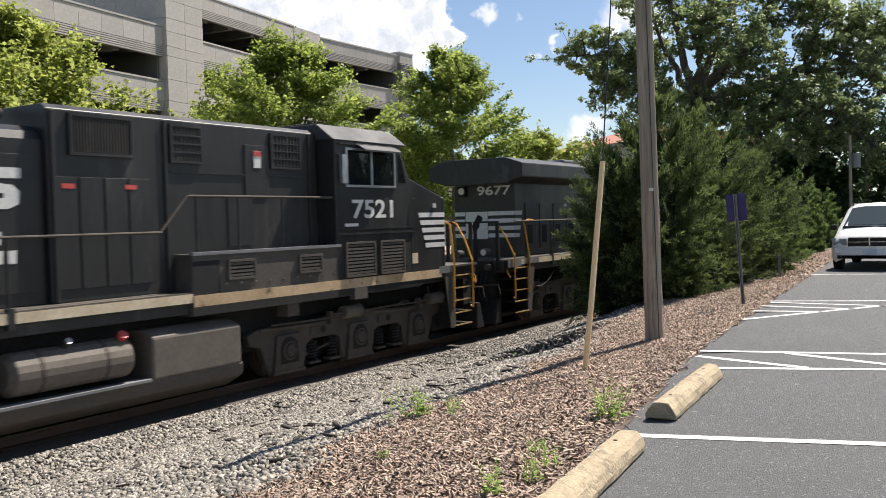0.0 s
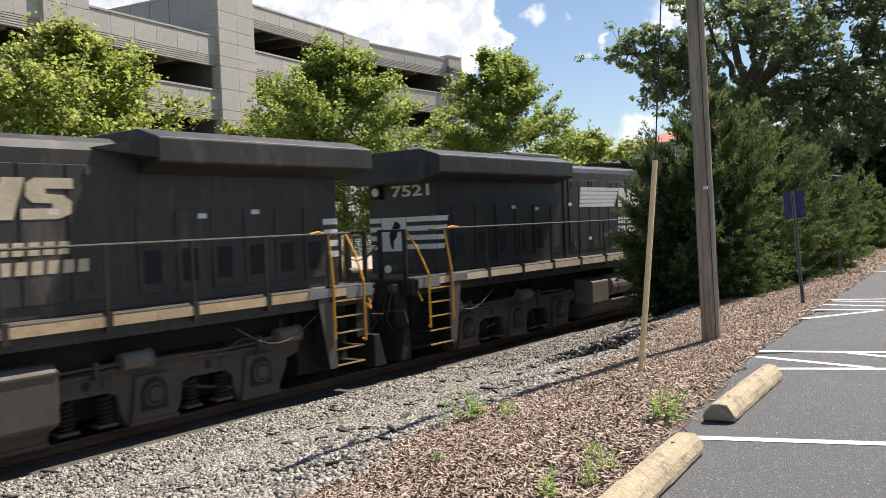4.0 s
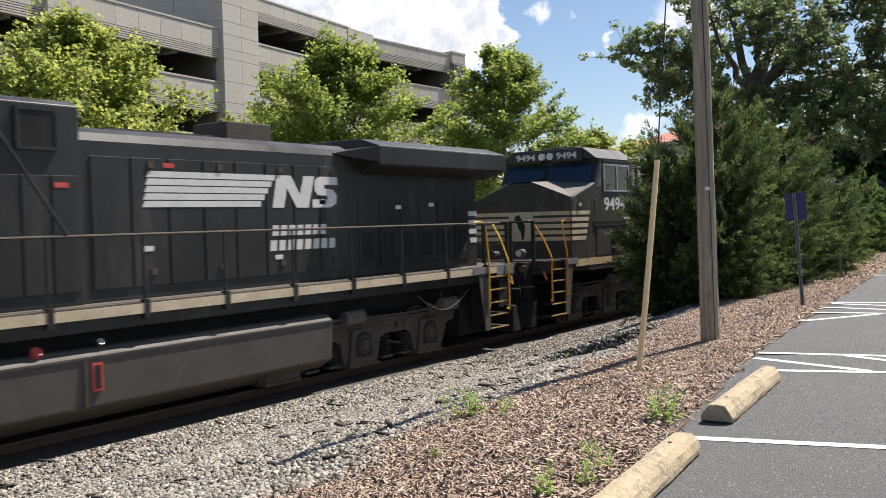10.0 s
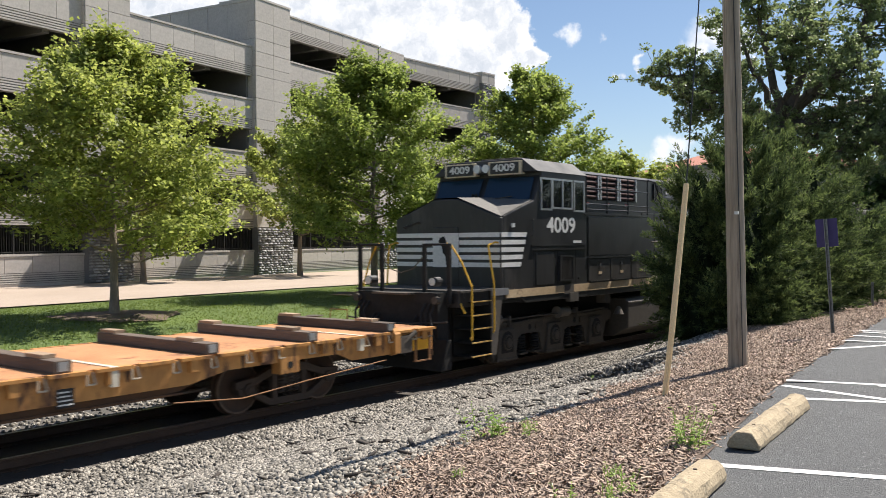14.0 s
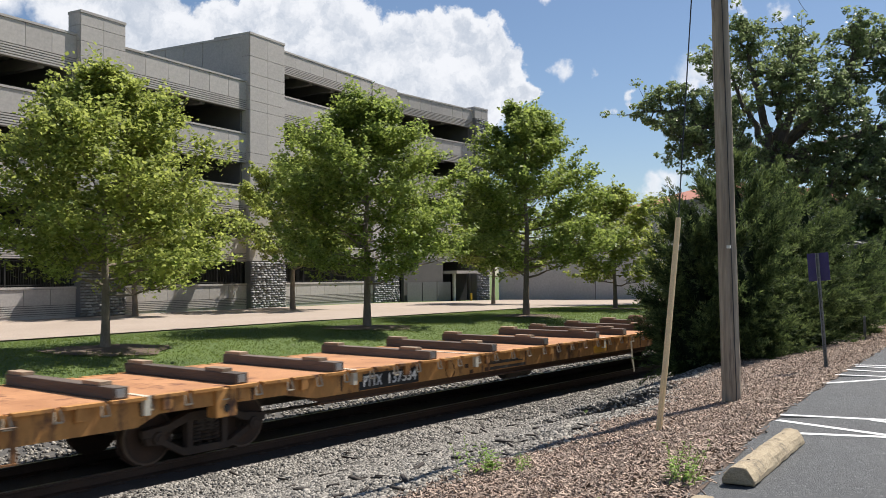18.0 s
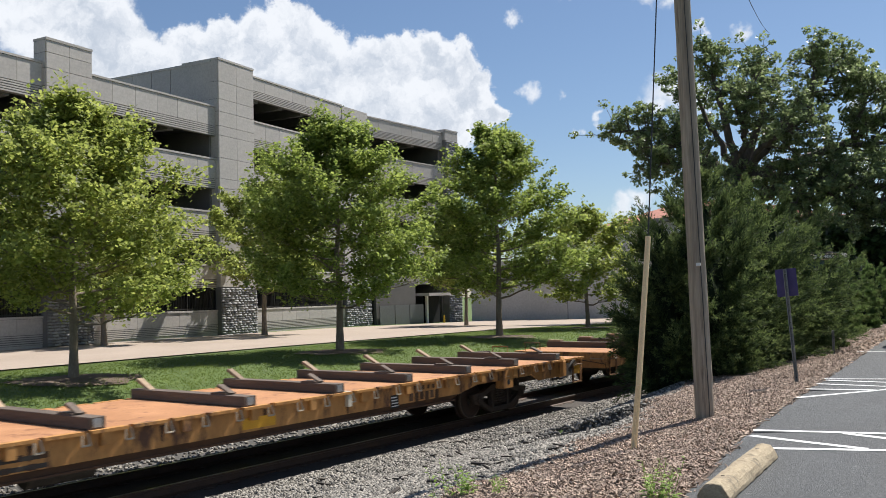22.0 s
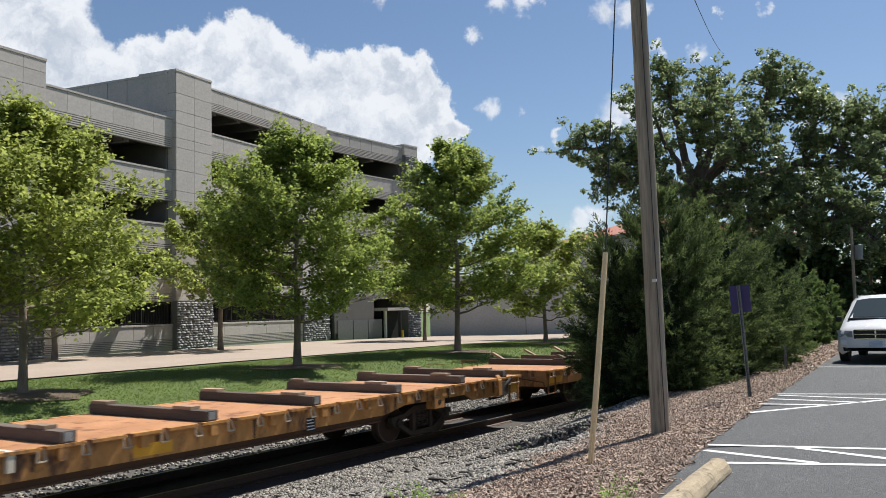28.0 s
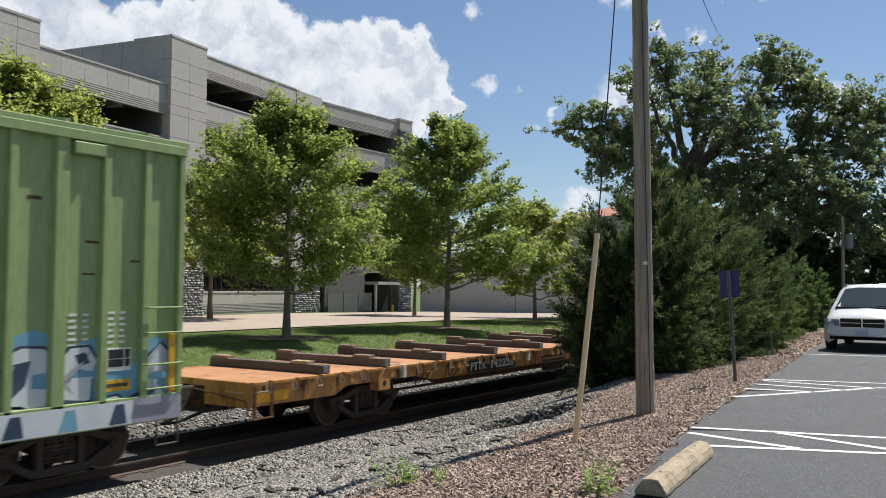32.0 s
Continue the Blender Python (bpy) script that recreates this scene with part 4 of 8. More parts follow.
        tube_part("sand_pipe", [(s * 1.02, yc + sgn * 2.7, 1.3), (s * 1.05, yc + sgn * 2.75, 0.5), (s * 0.9, yc + sgn * 2.62, 0.1)], 0.022, GRIME, t)


def coupler(parent, y, s, z=0.88):
    """s: +1 at the end towards +y."""
    c = part("coupler", Geo().box(-0.11, 0.11, y - s * 0.75, y - s * 0.2, z - 0.12, z + 0.12).box(-0.17, 0.13, y - s * 0.22, y + s * 0.02, z - 0.16, z + 0.16), GRIME, parent, "rusty cast knuckle coupler", bevel=0.02)
    tube_part("air_hose", [(0.35, y - s * 0.35, z - 0.1), (0.37, y - s * 0.15, z - 0.35), (0.3, y + s * 0.0, z - 0.42)], 0.03, RUBBER, c)


def corner_steps(parent, y, s, side, rail=YELLOW):
    """Step well and grab rails at one corner; s: +1 at the front end, side: +1 or -1."""
    x0, x1 = side * 1.02, side * 1.5
    g = part("step_well", Geo().box(x0, side * 1.04, y + s * 0.02, y - s * 0.73, 0.35, 1.72).box(x0, side * 1.47, y - s * 0.73, y - s * 0.77, 0.35, 1.72), PILOT, parent)
    part("well_panel", Geo().prism([(y - s * 0.72, 1.74), (y - s * 1.14, 1.74), (y - s * 1.12, 1.5), (y - s * 0.9, 0.34), (y - s * 0.72, 0.34)], side * 1.47, side * 1.5, "x"), DUSTY, g, "dusty grey step side panel", bevel=0.006)
    part("deck_edge", Geo().box(side * 1.495, side * 1.515, y - s * 0.72, y - s * 1.36, 1.61, 1.76), ROOFGREY, g)
    part("platform_edge", Geo().box(side * 0.7, side * 1.42, y + s * 0.16, y + s * 0.13, 1.6, 1.77), ROOFGREY, g)
    for i in range(5):
        z = 0.36 + i * 0.285
        st = part("step", Geo().box(x0, x1, y - s * 0.0, y - s * 0.74, z, z + 0.03), PILOT, g)
        part("step_edge", Geo().box(side * 1.492, side * 1.508, y - s * 0.01, y - s * 0.73, z + 0.006, z + 0.032), STEPEDGE, st)
    tube_part("grab_rail", [(side * 1.47, y, 0.78), (side * 1.53, y + s * 0.02, 0.74), (side * 1.53, y + s * 0.02, 1.84), (side * 1.3, y + s * 0.06, 2.35), (side * 1.06, y + s * 0.1, 2.7), (side * 0.95, y + s * 0.12, 2.74)], 0.021, rail, g, "orange-yellow grab rail")
    tube_part("grab_rail", [(side * 1.47, y - s * 0.78, 0.8), (side * 1.53, y - s * 0.78, 0.88), (side * 1.53, y - s * 0.78, 1.86), (side * 1.45, y - s * 0.74, 2.45), (side * 1.41, y - s * 0.74, 2.7), (side * 1.43, y - s * 0.98, 2.76), (side * 1.44, y - s * 1.2, 2.73)], 0.021, rail, g, "orange-yellow grab rail")
    tube_part("lever_handle", [(side * 1.3, y + s * 0.2, 1.62), (side * 1.44, y + s * 0.26, 1.46), (side * 1.5, y + s * 0.22, 1.3), (side * 1.42, y + s * 0.2, 1.4), (side * 1.14, y + s * 0.18, 1.58)], 0.02, rail, g)


def label_plate(parent, x, y, z, w, h, mat, name="warning_label"):
    s = 1 if x > 0 else -1
    p = part(name, Geo().box(x - s * 0.008, x + s * 0.006, y - w / 2, y + w / 2, z - h / 2, z + h / 2), mat, parent)
    return p


def side_matrix(s, x, y, z):
    """Text on a side: x along the reading direction, y up, facing outwards."""
    return pose(s * x, y, z, 90, 0, 90 if s > 0 else -90)


def grille(parent, s, x, y0, y1, z0, z1, n, upright=True, frame_mat=BLACK, slat=None):
    slat = slat or DUSTBLACK
    # The dark backing puts shade behind the slats.
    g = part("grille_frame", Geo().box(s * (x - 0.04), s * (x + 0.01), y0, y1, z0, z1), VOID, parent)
    for i in range(n):
        if upright:
            yy = y0 + (i + 0.5) * (y1 - y0) / n
            d = abs(y1 - y0) / n * 0.28
            part("slat", Geo().box(s * x, s * (x + 0.04), yy - d, yy + d, z0, z1), slat, g)
        else:
            zz = z0 + (i + 0.5) * (z1 - z0) / n
            d = (z1 - z0) / n * 0.3
            part("slat", Geo().box(s * x, s * (x + 0.04), y0, y1, zz - d, zz + d), slat, g)
    e = 0.04
    part("frame", Geo().box(s * x, s * (x + 0.05), y0 - e, y1 + e, z0 - e, z0).box(s * x, s * (x + 0.05), y0 - e, y1 + e, z1, z1 + e)
         .box(s * x, s * (x + 0.05), y0 - e, y0, z0, z1).box(s * x, s * (x + 0.05), y1, y1 + e, z0, z1), frame_mat, g)
    return g


def horse_mark(parent, s, x, y0, y1, z0, z1, mat, horse):
    """The railway's mark as plain shapes: five bars, and blocks at their end. y0 is where it starts to read."""
    d = 1 if y1 > y0 else -1
    L = abs(y1 - y0)
    h = (z1 - z0)
    cut = 0.52 if horse else 0.66
    for i in range(5):
        za, zb = z1 - h * (i + 0.84) / 5.0 , z1 - h * i / 5.0
        sl = 0.28 * (h - (zb - z0)) if horse else 0
        end = cut * L + (0.1 * L * (zb - z0) / h if horse else 0)
        part("stripe", Geo().prism([(y0 - d * sl * 0.7, za), (y0 + d * end, za), (y0 + d * (end + 0.02), zb), (y0 - d * (sl * 0.7 - 0.05), zb)], s * x, s * (x + 0.006), "x"), mat, parent)
    blocks = [[(0.605, 0), (0.67, 0), (0.69, 0.62), (0.745, 0), (0.815, 0), (0.855, 1), (0.79, 1), (0.765, 0.42), (0.715, 1), (0.635, 1)],
              [(0.84, 0), (0.95, 0), (0.99, 0.12), (0.995, 0.42), (0.97, 0.58), (0.915, 0.62), (0.915, 0.74), (1.0, 0.74), (1.0, 1.0), (0.885, 1.0), (0.858, 0.88), (0.855, 0.55), (0.875, 0.4), (0.935, 0.38), (0.935, 0.26), (0.84, 0.26)]]
    for b in blocks:
        part("mark", Geo().prism([(y0 + d * L * a, z0 + h * c) for a, c in b], s * x, s * (x + 0.006), "x"), mat, parent)
    for i, (a, b) in enumerate(((0.60, 0.93), (0.585, 0.985)) if horse else ((0.67, 0.99), (0.67, 1.05))):
        za = z0 - h * (0.86 + 0.46 * i)
        k = 7 if i == 0 else 8
        for j in range(k):
            w = (b - a) / k
            part("name_bar", Geo().prism([(y0 + d * L * (a + w * j), za), (y0 + d * L * (a + w * (j + 0.72)), za), (y0 + d * L * (a + w * (j + 0.80)), za + h * 0.32), (y0 + d * L * (a + w * (j + 0.1)), za + h * 0.32)], s * x, s * (x + 0.006), "x"), mat, parent)


def locomotive(number, length, start, faces, style, stripe, label, r0=17.1, r1=21.3, truck2=17.1):
    """start: the place of its lower end along the train; faces: +1 or -1 along the track; style: 'new', 'old' or 'mid'."""
    k = 1.0
    s_vis = 1 if faces > 0 else -1
    t = thing("locomotive", pose(TRACK_X, start + length / 2, RAIL_Z, 0, 0, 0 if faces > 0 else 180), label, "locomotive", "locomotives")
    TRAIN.append((t, start + length / 2, 0 if faces > 0 else 180))

    def Y(u):
        return length / 2 - u * k

    def B(u0, u1, x0, x1, z0, z1):
        return Geo().box(x0, x1, Y(u0), Y(u1), z0, z1)

    new_style, mid = style == "new", style == "mid"
    paint = DUSTBLACK if style == "old" else BLACK
    # frame
    part("underframe", B(0.7, length - 0.6, -1.42, 1.42, 1.42, 1.72), paint, t, bevel=0.01)
    part("deck_plate", B(0.7, length - 0.6, -1.48, 1.48, 1.72, 1.765), DUSTY, t)
    old = style == "old"
    box_end = 8.0 if old else 9.58 if mid else 9.36
    for s in (-1, 1):
        part("sill_stripe", B(box_end, length - 1.4, s * 1.475, s * 1.492, 1.60, 1.74), SILLTAN if old else CREAM, t, "aged cream sill stripe")
        part("front_sill_stripe", B(2.3, box_end, s * 1.5, s * 1.512, 1.53, 1.71), SILLTAN, t)
        part("rear_sill_plate", B(length - 1.4, length - 0.7, s * 1.475, s * 1.495, 1.55, 1.75), ROOFGREY, t)
    for s in (1, -1):
        e = 0.45 if s > 0 else length - 0.45
        part("end_plate", Geo().box(-1.1, 1.1, Y(e) + s * 0.05, Y(e) - s * 0.3, 0.75, 1.72), PILOT, t)
        part("plow", Geo().prism([(Y(e) + s * 0.25, 0.16), (Y(e) - s * 0.1, 0.16), (Y(e) - s * 0.1, 0.78), (Y(e) + s * 0.05, 0.78)], -1.35, 1.35, "x"), PILOT, t, bevel=0.02)
        coupler(t, s * (length / 2), s)
        for side in (-1, 1):
            corner_steps(t, Y(1.02 if s > 0 else length - 1.0), s, side, YELLOW if style == "mid" else RAILORANGE)
        ye = Y(0.6 if s > 0 else length - 0.6)
        for x in (-1.25, -0.6, 0.6, 1.25):
            part("end_post", Geo().box(x - 0.045, x + 0.045, ye - 0.03, ye + 0.03, 1.5, 2.74), PILOT, t, bevel=0.008)
        for a, b in ((-1.25, -0.6), (0.6, 1.25)):
            tube_part("end_rail", [(a, ye, 2.72), (b, ye, 2.72)], 0.024, PILOT, t)
        for x in (-0.9, 0.9):
            d = part("ditch_light", Geo().cyl((x, ye - s * 0.1, 1.95), (x, ye + s * 0.12, 1.95), 0.1, n=16), paint, t)
            part("lens", Geo().cyl((x, ye + s * 0.12, 1.95), (x, ye + s * 0.135, 1.95), 0.082, n=16), LENS, d)
        for x in (-1.05, -0.92, -0.79, 0.79, 0.92, 1.05):
            tube_part("control_hose", [(x, Y(e) + s * 0.06, 1.5), (x + 0.03, Y(e) + s * 0.2, 1.3), (x - 0.04, Y(e) + s * 0.24, 0.95), (x, Y(e) + s * 0.1, 0.75)], 0.024, RUBBER, t)
        tube_part("cut_lever", [(-1.4, Y(e) + s * 0.12, 1.15), (-0.4, Y(e) + s * 0.2, 1.08), (0.4, Y(e) + s * 0.2, 1.08), (1.4, Y(e) + s * 0.12, 1.15), (1.45, Y(e) + s * 0.1, 0.9)], 0.018, GRIME, t)
        part("drop_step", Geo().box(-0.5, 0.5, Y(e) + s * 0.05, Y(e) + s * 0.3, 1.68, 1.72), GRIME, t)
        for x in (-1.1, 1.1):
            part("receptacle", Geo().cyl((x, Y(e) + s * 0.04, 1.58), (x, Y(e) + s * 0.16, 1.58), 0.08, n=12), GRIME, t)
        tube_part("chain_loop", [(-0.6, ye, 2.5), (-0.3, ye + s * 0.05, 2.2), (0.0, ye + s * 0.06, 2.12), (0.3, ye + s * 0.05, 2.2), (0.6, ye, 2.5)], 0.012, GRIME, t)
        for i, x in enumerate((0.5, 0.62, -0.55)):
            tube_part("hose", [(x, Y(e) + s * 0.06, 1.25), (x + 0.05, Y(e) + s * 0.3, 0.95), (x - 0.1, Y(e) + s * 0.42, 0.62)], 0.025, RUBBER, t)
    # trucks, tank
    three_axle_truck(t, Y(4.85), faces, 1)
    three_axle_truck(t, Y(truck2), faces, -1)
    if new_style:
        part("fuel_tank", Geo().prism([(-1.05, 0.1), (1.05, 0.1), (1.42, 0.3), (1.45, 0.52), (-1.45, 0.52), (-1.42, 0.3)], Y(8.3), Y(16.1), "y"), DUSTY, t, "dusty fuel tank", bevel=0.03)
        for s in (-1, 1):
            part("tank_box", Geo().prism([(s * 0.9, 0.5), (s * 1.46, 0.5), (s * 1.46, 1.15), (s * 1.2, 1.25), (s * 0.9, 1.25)], Y(8.35), Y(10.15), "y"), DUSTBROWN, t, bevel=0.04)
            part("tank_box", Geo().prism([(s * 0.9, 0.5), (s * 1.46, 0.5), (s * 1.46, 1.1), (s * 0.9, 1.2)], Y(15.1), Y(16.1), "y"), DUSTBROWN, t, bevel=0.04)
            for a, b in ((10.5, 12.3), (12.8, 14.9)):
                c = part("air_reservoir", Geo().cyl((s * 1.2, Y(a), 0.9), (s * 1.2, Y(b), 0.9), 0.3, n=20).cyl((s * 1.2, Y(a) + 0.07, 0.9), (s * 1.2, Y(a), 0.9), 0.2, 0.3, n=20)
                         .cyl((s * 1.2, Y(b), 0.9), (s * 1.2, Y(b) - 0.07, 0.9), 0.3, 0.2, n=20), DUSTBROWN, t, "dusty brown cylindrical air tank", bevel=0.02)
                for q in (a + 0.4, b - 0.4):
                    part("tank_band", Geo().cyl((s * 1.2, Y(q), 0.9), (s * 1.2, Y(q) - 0.05, 0.9), 0.308, n=20), GRIME, c)
            part("tank_step", B(10.2, 15.0, s * 1.3, s * 1.5, 0.5, 0.54), ROOFGREY, t)
    else:
        part("fuel_tank", Geo().prism([(-0.95, 0.14), (0.95, 0.14), (1.45, 0.4), (1.47, 1.1), (1.36, 1.2), (-1.36, 1.2), (-1.47, 1.1), (-1.45, 0.4)], Y(8.2), Y(15.98), "y"), DUSTY, t, "dusty dark fuel tank", bevel=0.03)
        for s in (-1, 1):
            part("tank_lip", B(8.2, 15.98, s * 1.44, s * 1.482, 1.07, 1.1), DUSTY, t)
            part("tank_seam", B(11.2, 11.24, s * 1.46, s * 1.484, 0.42, 1.08), GRIME, t)
            part("bell", Geo().cyl((s * 1.35, Y(7.85), 1.0), (s * 1.35, Y(7.85), 0.8), 0.05, 0.14, n=16), DUSTBROWN, t, "dull metal bell")
    for s in (-1, 1):
        if not new_style:
            fg = part("fuel_gauge", B(11.32, 11.47, s * 1.462, s * 1.482, 0.62, 1.0), RED if mid else STEEL, t)
            part("gauge_glass", B(11.345, 11.445, s * 1.482, s * 1.486, 0.65, 0.97), VOID, fg)
        part("fuel_filler", Geo().cyl((s * 1.34, Y(10.6), 1.2), (s * 1.4, Y(10.6), 1.26), 0.075, n=12), RED, t, "red filler cap")
        part("fuel_filler", Geo().cyl((s * 1.25, Y(11.5), 1.15), (s * 1.42, Y(11.5), 1.28), 0.05, n=12), STEEL, t)
        pts = [(s * 1.42, Y(truck2 + 1.4 + 0.22 * i), 1.3 - 0.35 * math.sin(math.pi * i / 8)) for i in range(9)]
        tube_part("chain", pts, 0.011, GRIME, t)
        part("sand_trap", B(6.9, 7.2, s * 1.2, s * 1.45, 1.15, 1.4), GRIME, t)

    # hood
    tall = 11.5
    hood = part("engine_hood", Geo().prism([(-0.98, 1.76), (0.98, 1.76), (0.98, 4.06), (0.92, 4.18), (0.72, 4.27), (-0.72, 4.27), (-0.92, 4.18), (-0.98, 4.06)], Y(tall), Y(r0), "y"), paint, t, bevel=0.02)
    th = part("equipment_hood", Geo().prism([(-1.08, 1.76), (1.08, 1.76), (1.08, 4.5), (0.95, 4.58), (-0.95, 4.58), (-1.08, 4.5)], Y(5.9), Y(tall), "y"), paint, t, bevel=0.02)
    rad = part("radiator_hood", Geo().prism([(-0.95, 1.76), (0.95, 1.76), (0.95, 4.1), (-0.95, 4.1)], Y(r0), Y(r1), "y"), paint, t, bevel=0.02)
    wing = [(-1.46, 3.88), (-0.9, 3.72), (0.9, 3.72), (1.46, 3.88), (1.46, 4.26), (0.95, 4.42), (-0.95, 4.42), (-1.46, 4.26)]
    part("radiator_wing", Geo().prism(wing, Y(r0 + 0.3), Y(r1 + 0.5), "y"), paint, rad, bevel=0.03)
    part("wing_fairing", Geo().add([(-1.44, Y(r0 + 0.31), 3.95), (-1.44, Y(r0 + 0.31), 4.25), (1.44, Y(r0 + 0.31), 4.25), (1.44, Y(r0 + 0.31), 3.95), (-0.95, Y(r0 - 0.5), 4.1), (0.95, Y(r0 - 0.5), 4.1)],
                                   [(0, 4, 1), (1, 4, 5, 2), (2, 5, 3), (0, 3, 5, 4), (0, 1, 2, 3)]), paint, rad)
    if new_style:
        part("radiator_top", B(r0 + 0.2, r0 + 2.6, -1.0, 1.0, 4.4, 4.5), ROOFGREY, rad, bevel=0.03)
    # Dark boxes added below the deck to shut out sunlit ground behind.
    for u0, u1 in ((0.95, 2.0), (length - 2.2, length - 0.9)):
        part("end_apron", B(u0, u1, -0.98, 0.98, 0.24, 1.44), PILOT, t)
    part("underbody", B(6.5, length - 6.0, -0.9, 0.9, 0.55, 1.45), PILOT, t)
    part("centre_beam", B(1.0, length - 1.0, -0.8, 0.8, 1.04, 1.45), PILOT, t)
    part("exhaust_outlet", B(14.6, 15.6, -0.45, 0.45, 4.2, 4.6 if not new_style else 4.38), GRIME, hood, bevel=0.02)
    part("roof_hatch", B(12.2, 14.2, -0.6, 0.6, 4.26, 4.31), DUSTY, hood)
    h = part("air_horn", Geo().cyl((0.2, Y(12.0), 4.22), (0.2, Y(11.9), 4.5), 0.04).cyl((0.0, Y(12.2), 4.5), (0.0, Y(11.7), 4.5), 0.03, 0.09).cyl((0.3, Y(12.2), 4.47), (0.3, Y(11.7), 4.47), 0.03, 0.08), GRIME, hood)
    for s in (-1, 1):
        n = 8
        for i in range(n):
            u0 = tall + 0.2 + i * ((r0 - tall - 0.4) / n)
            d = part("hood_door", B(u0, u0 + (r0 - tall - 0.4) / n - 0.045, s * 0.98, s * 1.0, 1.95, 3.85), paint, hood, bevel=0.006)
            for z in (2.1, 3.7):
                if i % 2:
                    part("latch", B(u0 + 0.28, u0 + 0.38, s * 1.0, s * 1.02, z, z + 0.1), GRIME, d)
        for i in range(6):
            u0 = r0 + 0.2 + i * (r1 - r0 - 0.4) / 6
            d = part("screen_door", B(u0, u0 + 0.5, s * 0.95, s * 0.97, 1.95, 3.2), paint, rad, bevel=0.006)
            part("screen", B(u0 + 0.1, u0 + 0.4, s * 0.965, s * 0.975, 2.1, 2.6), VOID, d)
        for i in range(6 if old else 4):
            u0, dw = (8.36 + i * 0.54, 0.5) if old else (9.8 + i * 0.42, 0.38)
            part("cabinet_door", B(u0, u0 + dw, s * 1.08, s * 1.1, 1.95, 3.55), paint, th, bevel=0.006)
        for u, z in (((9.23, 3.46), (10.28, 3.46), (11.39, 3.46)) if old else ((10.15, 3.42), (11.2, 3.42), (13.0, 3.75))):
            label_plate(th if u < tall else hood, s * (1.1 if u < tall else 1.0), Y(u), z, 0.2, 0.07, RED)
        for u, z in ((15.2, 2.25), (16.3, 3.2), (r0 + 1.4, 3.1), (r0 + 2.5, 3.15), (12.6, 2.5)):
            label_plate(hood if u < r0 else rad, s * (1.0 if u < r0 else 0.97), Y(u), z, 0.17, 0.08, WHITE)
        if style == "old":
            label_plate(th, s * 1.105, Y(8.56), 2.56, 0.22, 0.3, FRESHYEL, "yellow_notice")
        if mid:
            grille(th, s, 1.08, Y(11.13), Y(10.62), 3.92, 4.4, 9)
            tube_part("stair_rail", [(s * 1.44, Y(11.05), 2.74), (s * 1.44, Y(9.95), 4.42), (s * 1.44, Y(9.5), 4.45)], 0.024, paint, t)
            part("hood_step", B(9.7, 10.1, s * 1.08, s * 1.45, 1.77, 2.1), paint, th, bevel=0.01)
        else:
            grille(th, s, 1.08, Y(11.42 if old else 11.13), Y(10.02 if old else 10.13), 3.96 if old else 3.9, 4.42, 20)
    # handrails
    for s in (-1, 1):
        x = s * 1.44
        hi = 2.72
        rail = [(x, Y(length - 1.2), hi), (x, Y(10.2), hi), (x, Y(9.85), hi + 0.08)]
        if new_style:
            rail = [(x, Y(length - 1.2), hi), (x, Y(9.9), hi), (x, Y(9.36), 3.28), (x, Y(5.9), 3.28)]
            for u in (9.2, 8.3, 7.25):
                tube_part("hand_rail_post", [(x, Y(u), 2.36), (x, Y(u), 3.28)], 0.02, paint, t)
        elif style == "old":
            rail = [(x, Y(length - 1.2), hi), (x, Y(9.3), hi), (x, Y(9.12), 2.82), (x, Y(9.02), 3.18), (x, Y(8.9), 3.27), (x, Y(8.25), 3.3), (x, Y(8.15), 3.42), (s * 1.3, Y(8.15), 4.1), (s * 1.3, Y(8.3), 4.2), (s * 1.3, Y(6.1), 4.22)]
        else:
            rail = [(x, Y(length - 1.2), hi), (x, Y(9.7), hi)]
        tube_part("hand_rail", rail, 0.021, GRIME, t)
        for i in range(8):
            u = length - 1.8 - i * 1.45
            if u > (9.0 if old else 10):
                p = tube_part("hand_rail_post", [(x, Y(u), 1.55), (x, Y(u), hi)], 0.022, paint, t)
                part("post_base", B(u - 0.05, u + 0.05, s * 1.4, s * 1.5, 1.52, 1.8), BLACK, p)
    # equipment boxes along the cab
    bt = 2.36 if new_style else 3.44
    for s in (-1, 1):
        bx = part("side_box", Geo().box(s * 0.9, s * 1.49, Y(5.75), Y(box_end), 1.38, bt), DUSTY if new_style else BLACK, t, "equipment box along the walkway", bevel=0.015)
        part("box_lip", B(5.75, box_end, s * 1.4, s * 1.52, bt - 0.02, bt + 0.03), ROOFGREY if new_style else BLACK, bx)
        if new_style:
            grille(bx, s, 1.49, Y(6.9), Y(6.35), 1.95, 2.2, 4, False, DUSTY, DUSTY)
            grille(bx, s, 1.49, Y(8.6), Y(8.05), 1.95, 2.2, 4, False, DUSTY, DUSTY)
            part("recess", B(8.8, 9.35, s * 1.44, s * 1.495, 1.62, 2.25), VOID, bx)
            for i in range(9):
                part("rivet", Geo().cyl((s * 1.49, Y(5.95 + i * 0.34), 1.85), (s * 1.503, Y(5.95 + i * 0.34), 1.85), 0.02, n=6), STEEL, bx)
            for u0, u1, z0, z1 in ((6.42, 7.12, 3.84, 4.4), (8.78, 9.36, 3.86, 4.4)):
                grille(th, s, 1.08, Y(u1), Y(u0), z0, z1, 8, True, paint)
                for zz in (0.25, 0.5, 0.75):
                    part("grille_bar", B(u0, u1, s * 1.12, s * 1.13, z0 + (z1 - z0) * zz - 0.012, z0 + (z1 - z0) * zz + 0.012), paint, th)
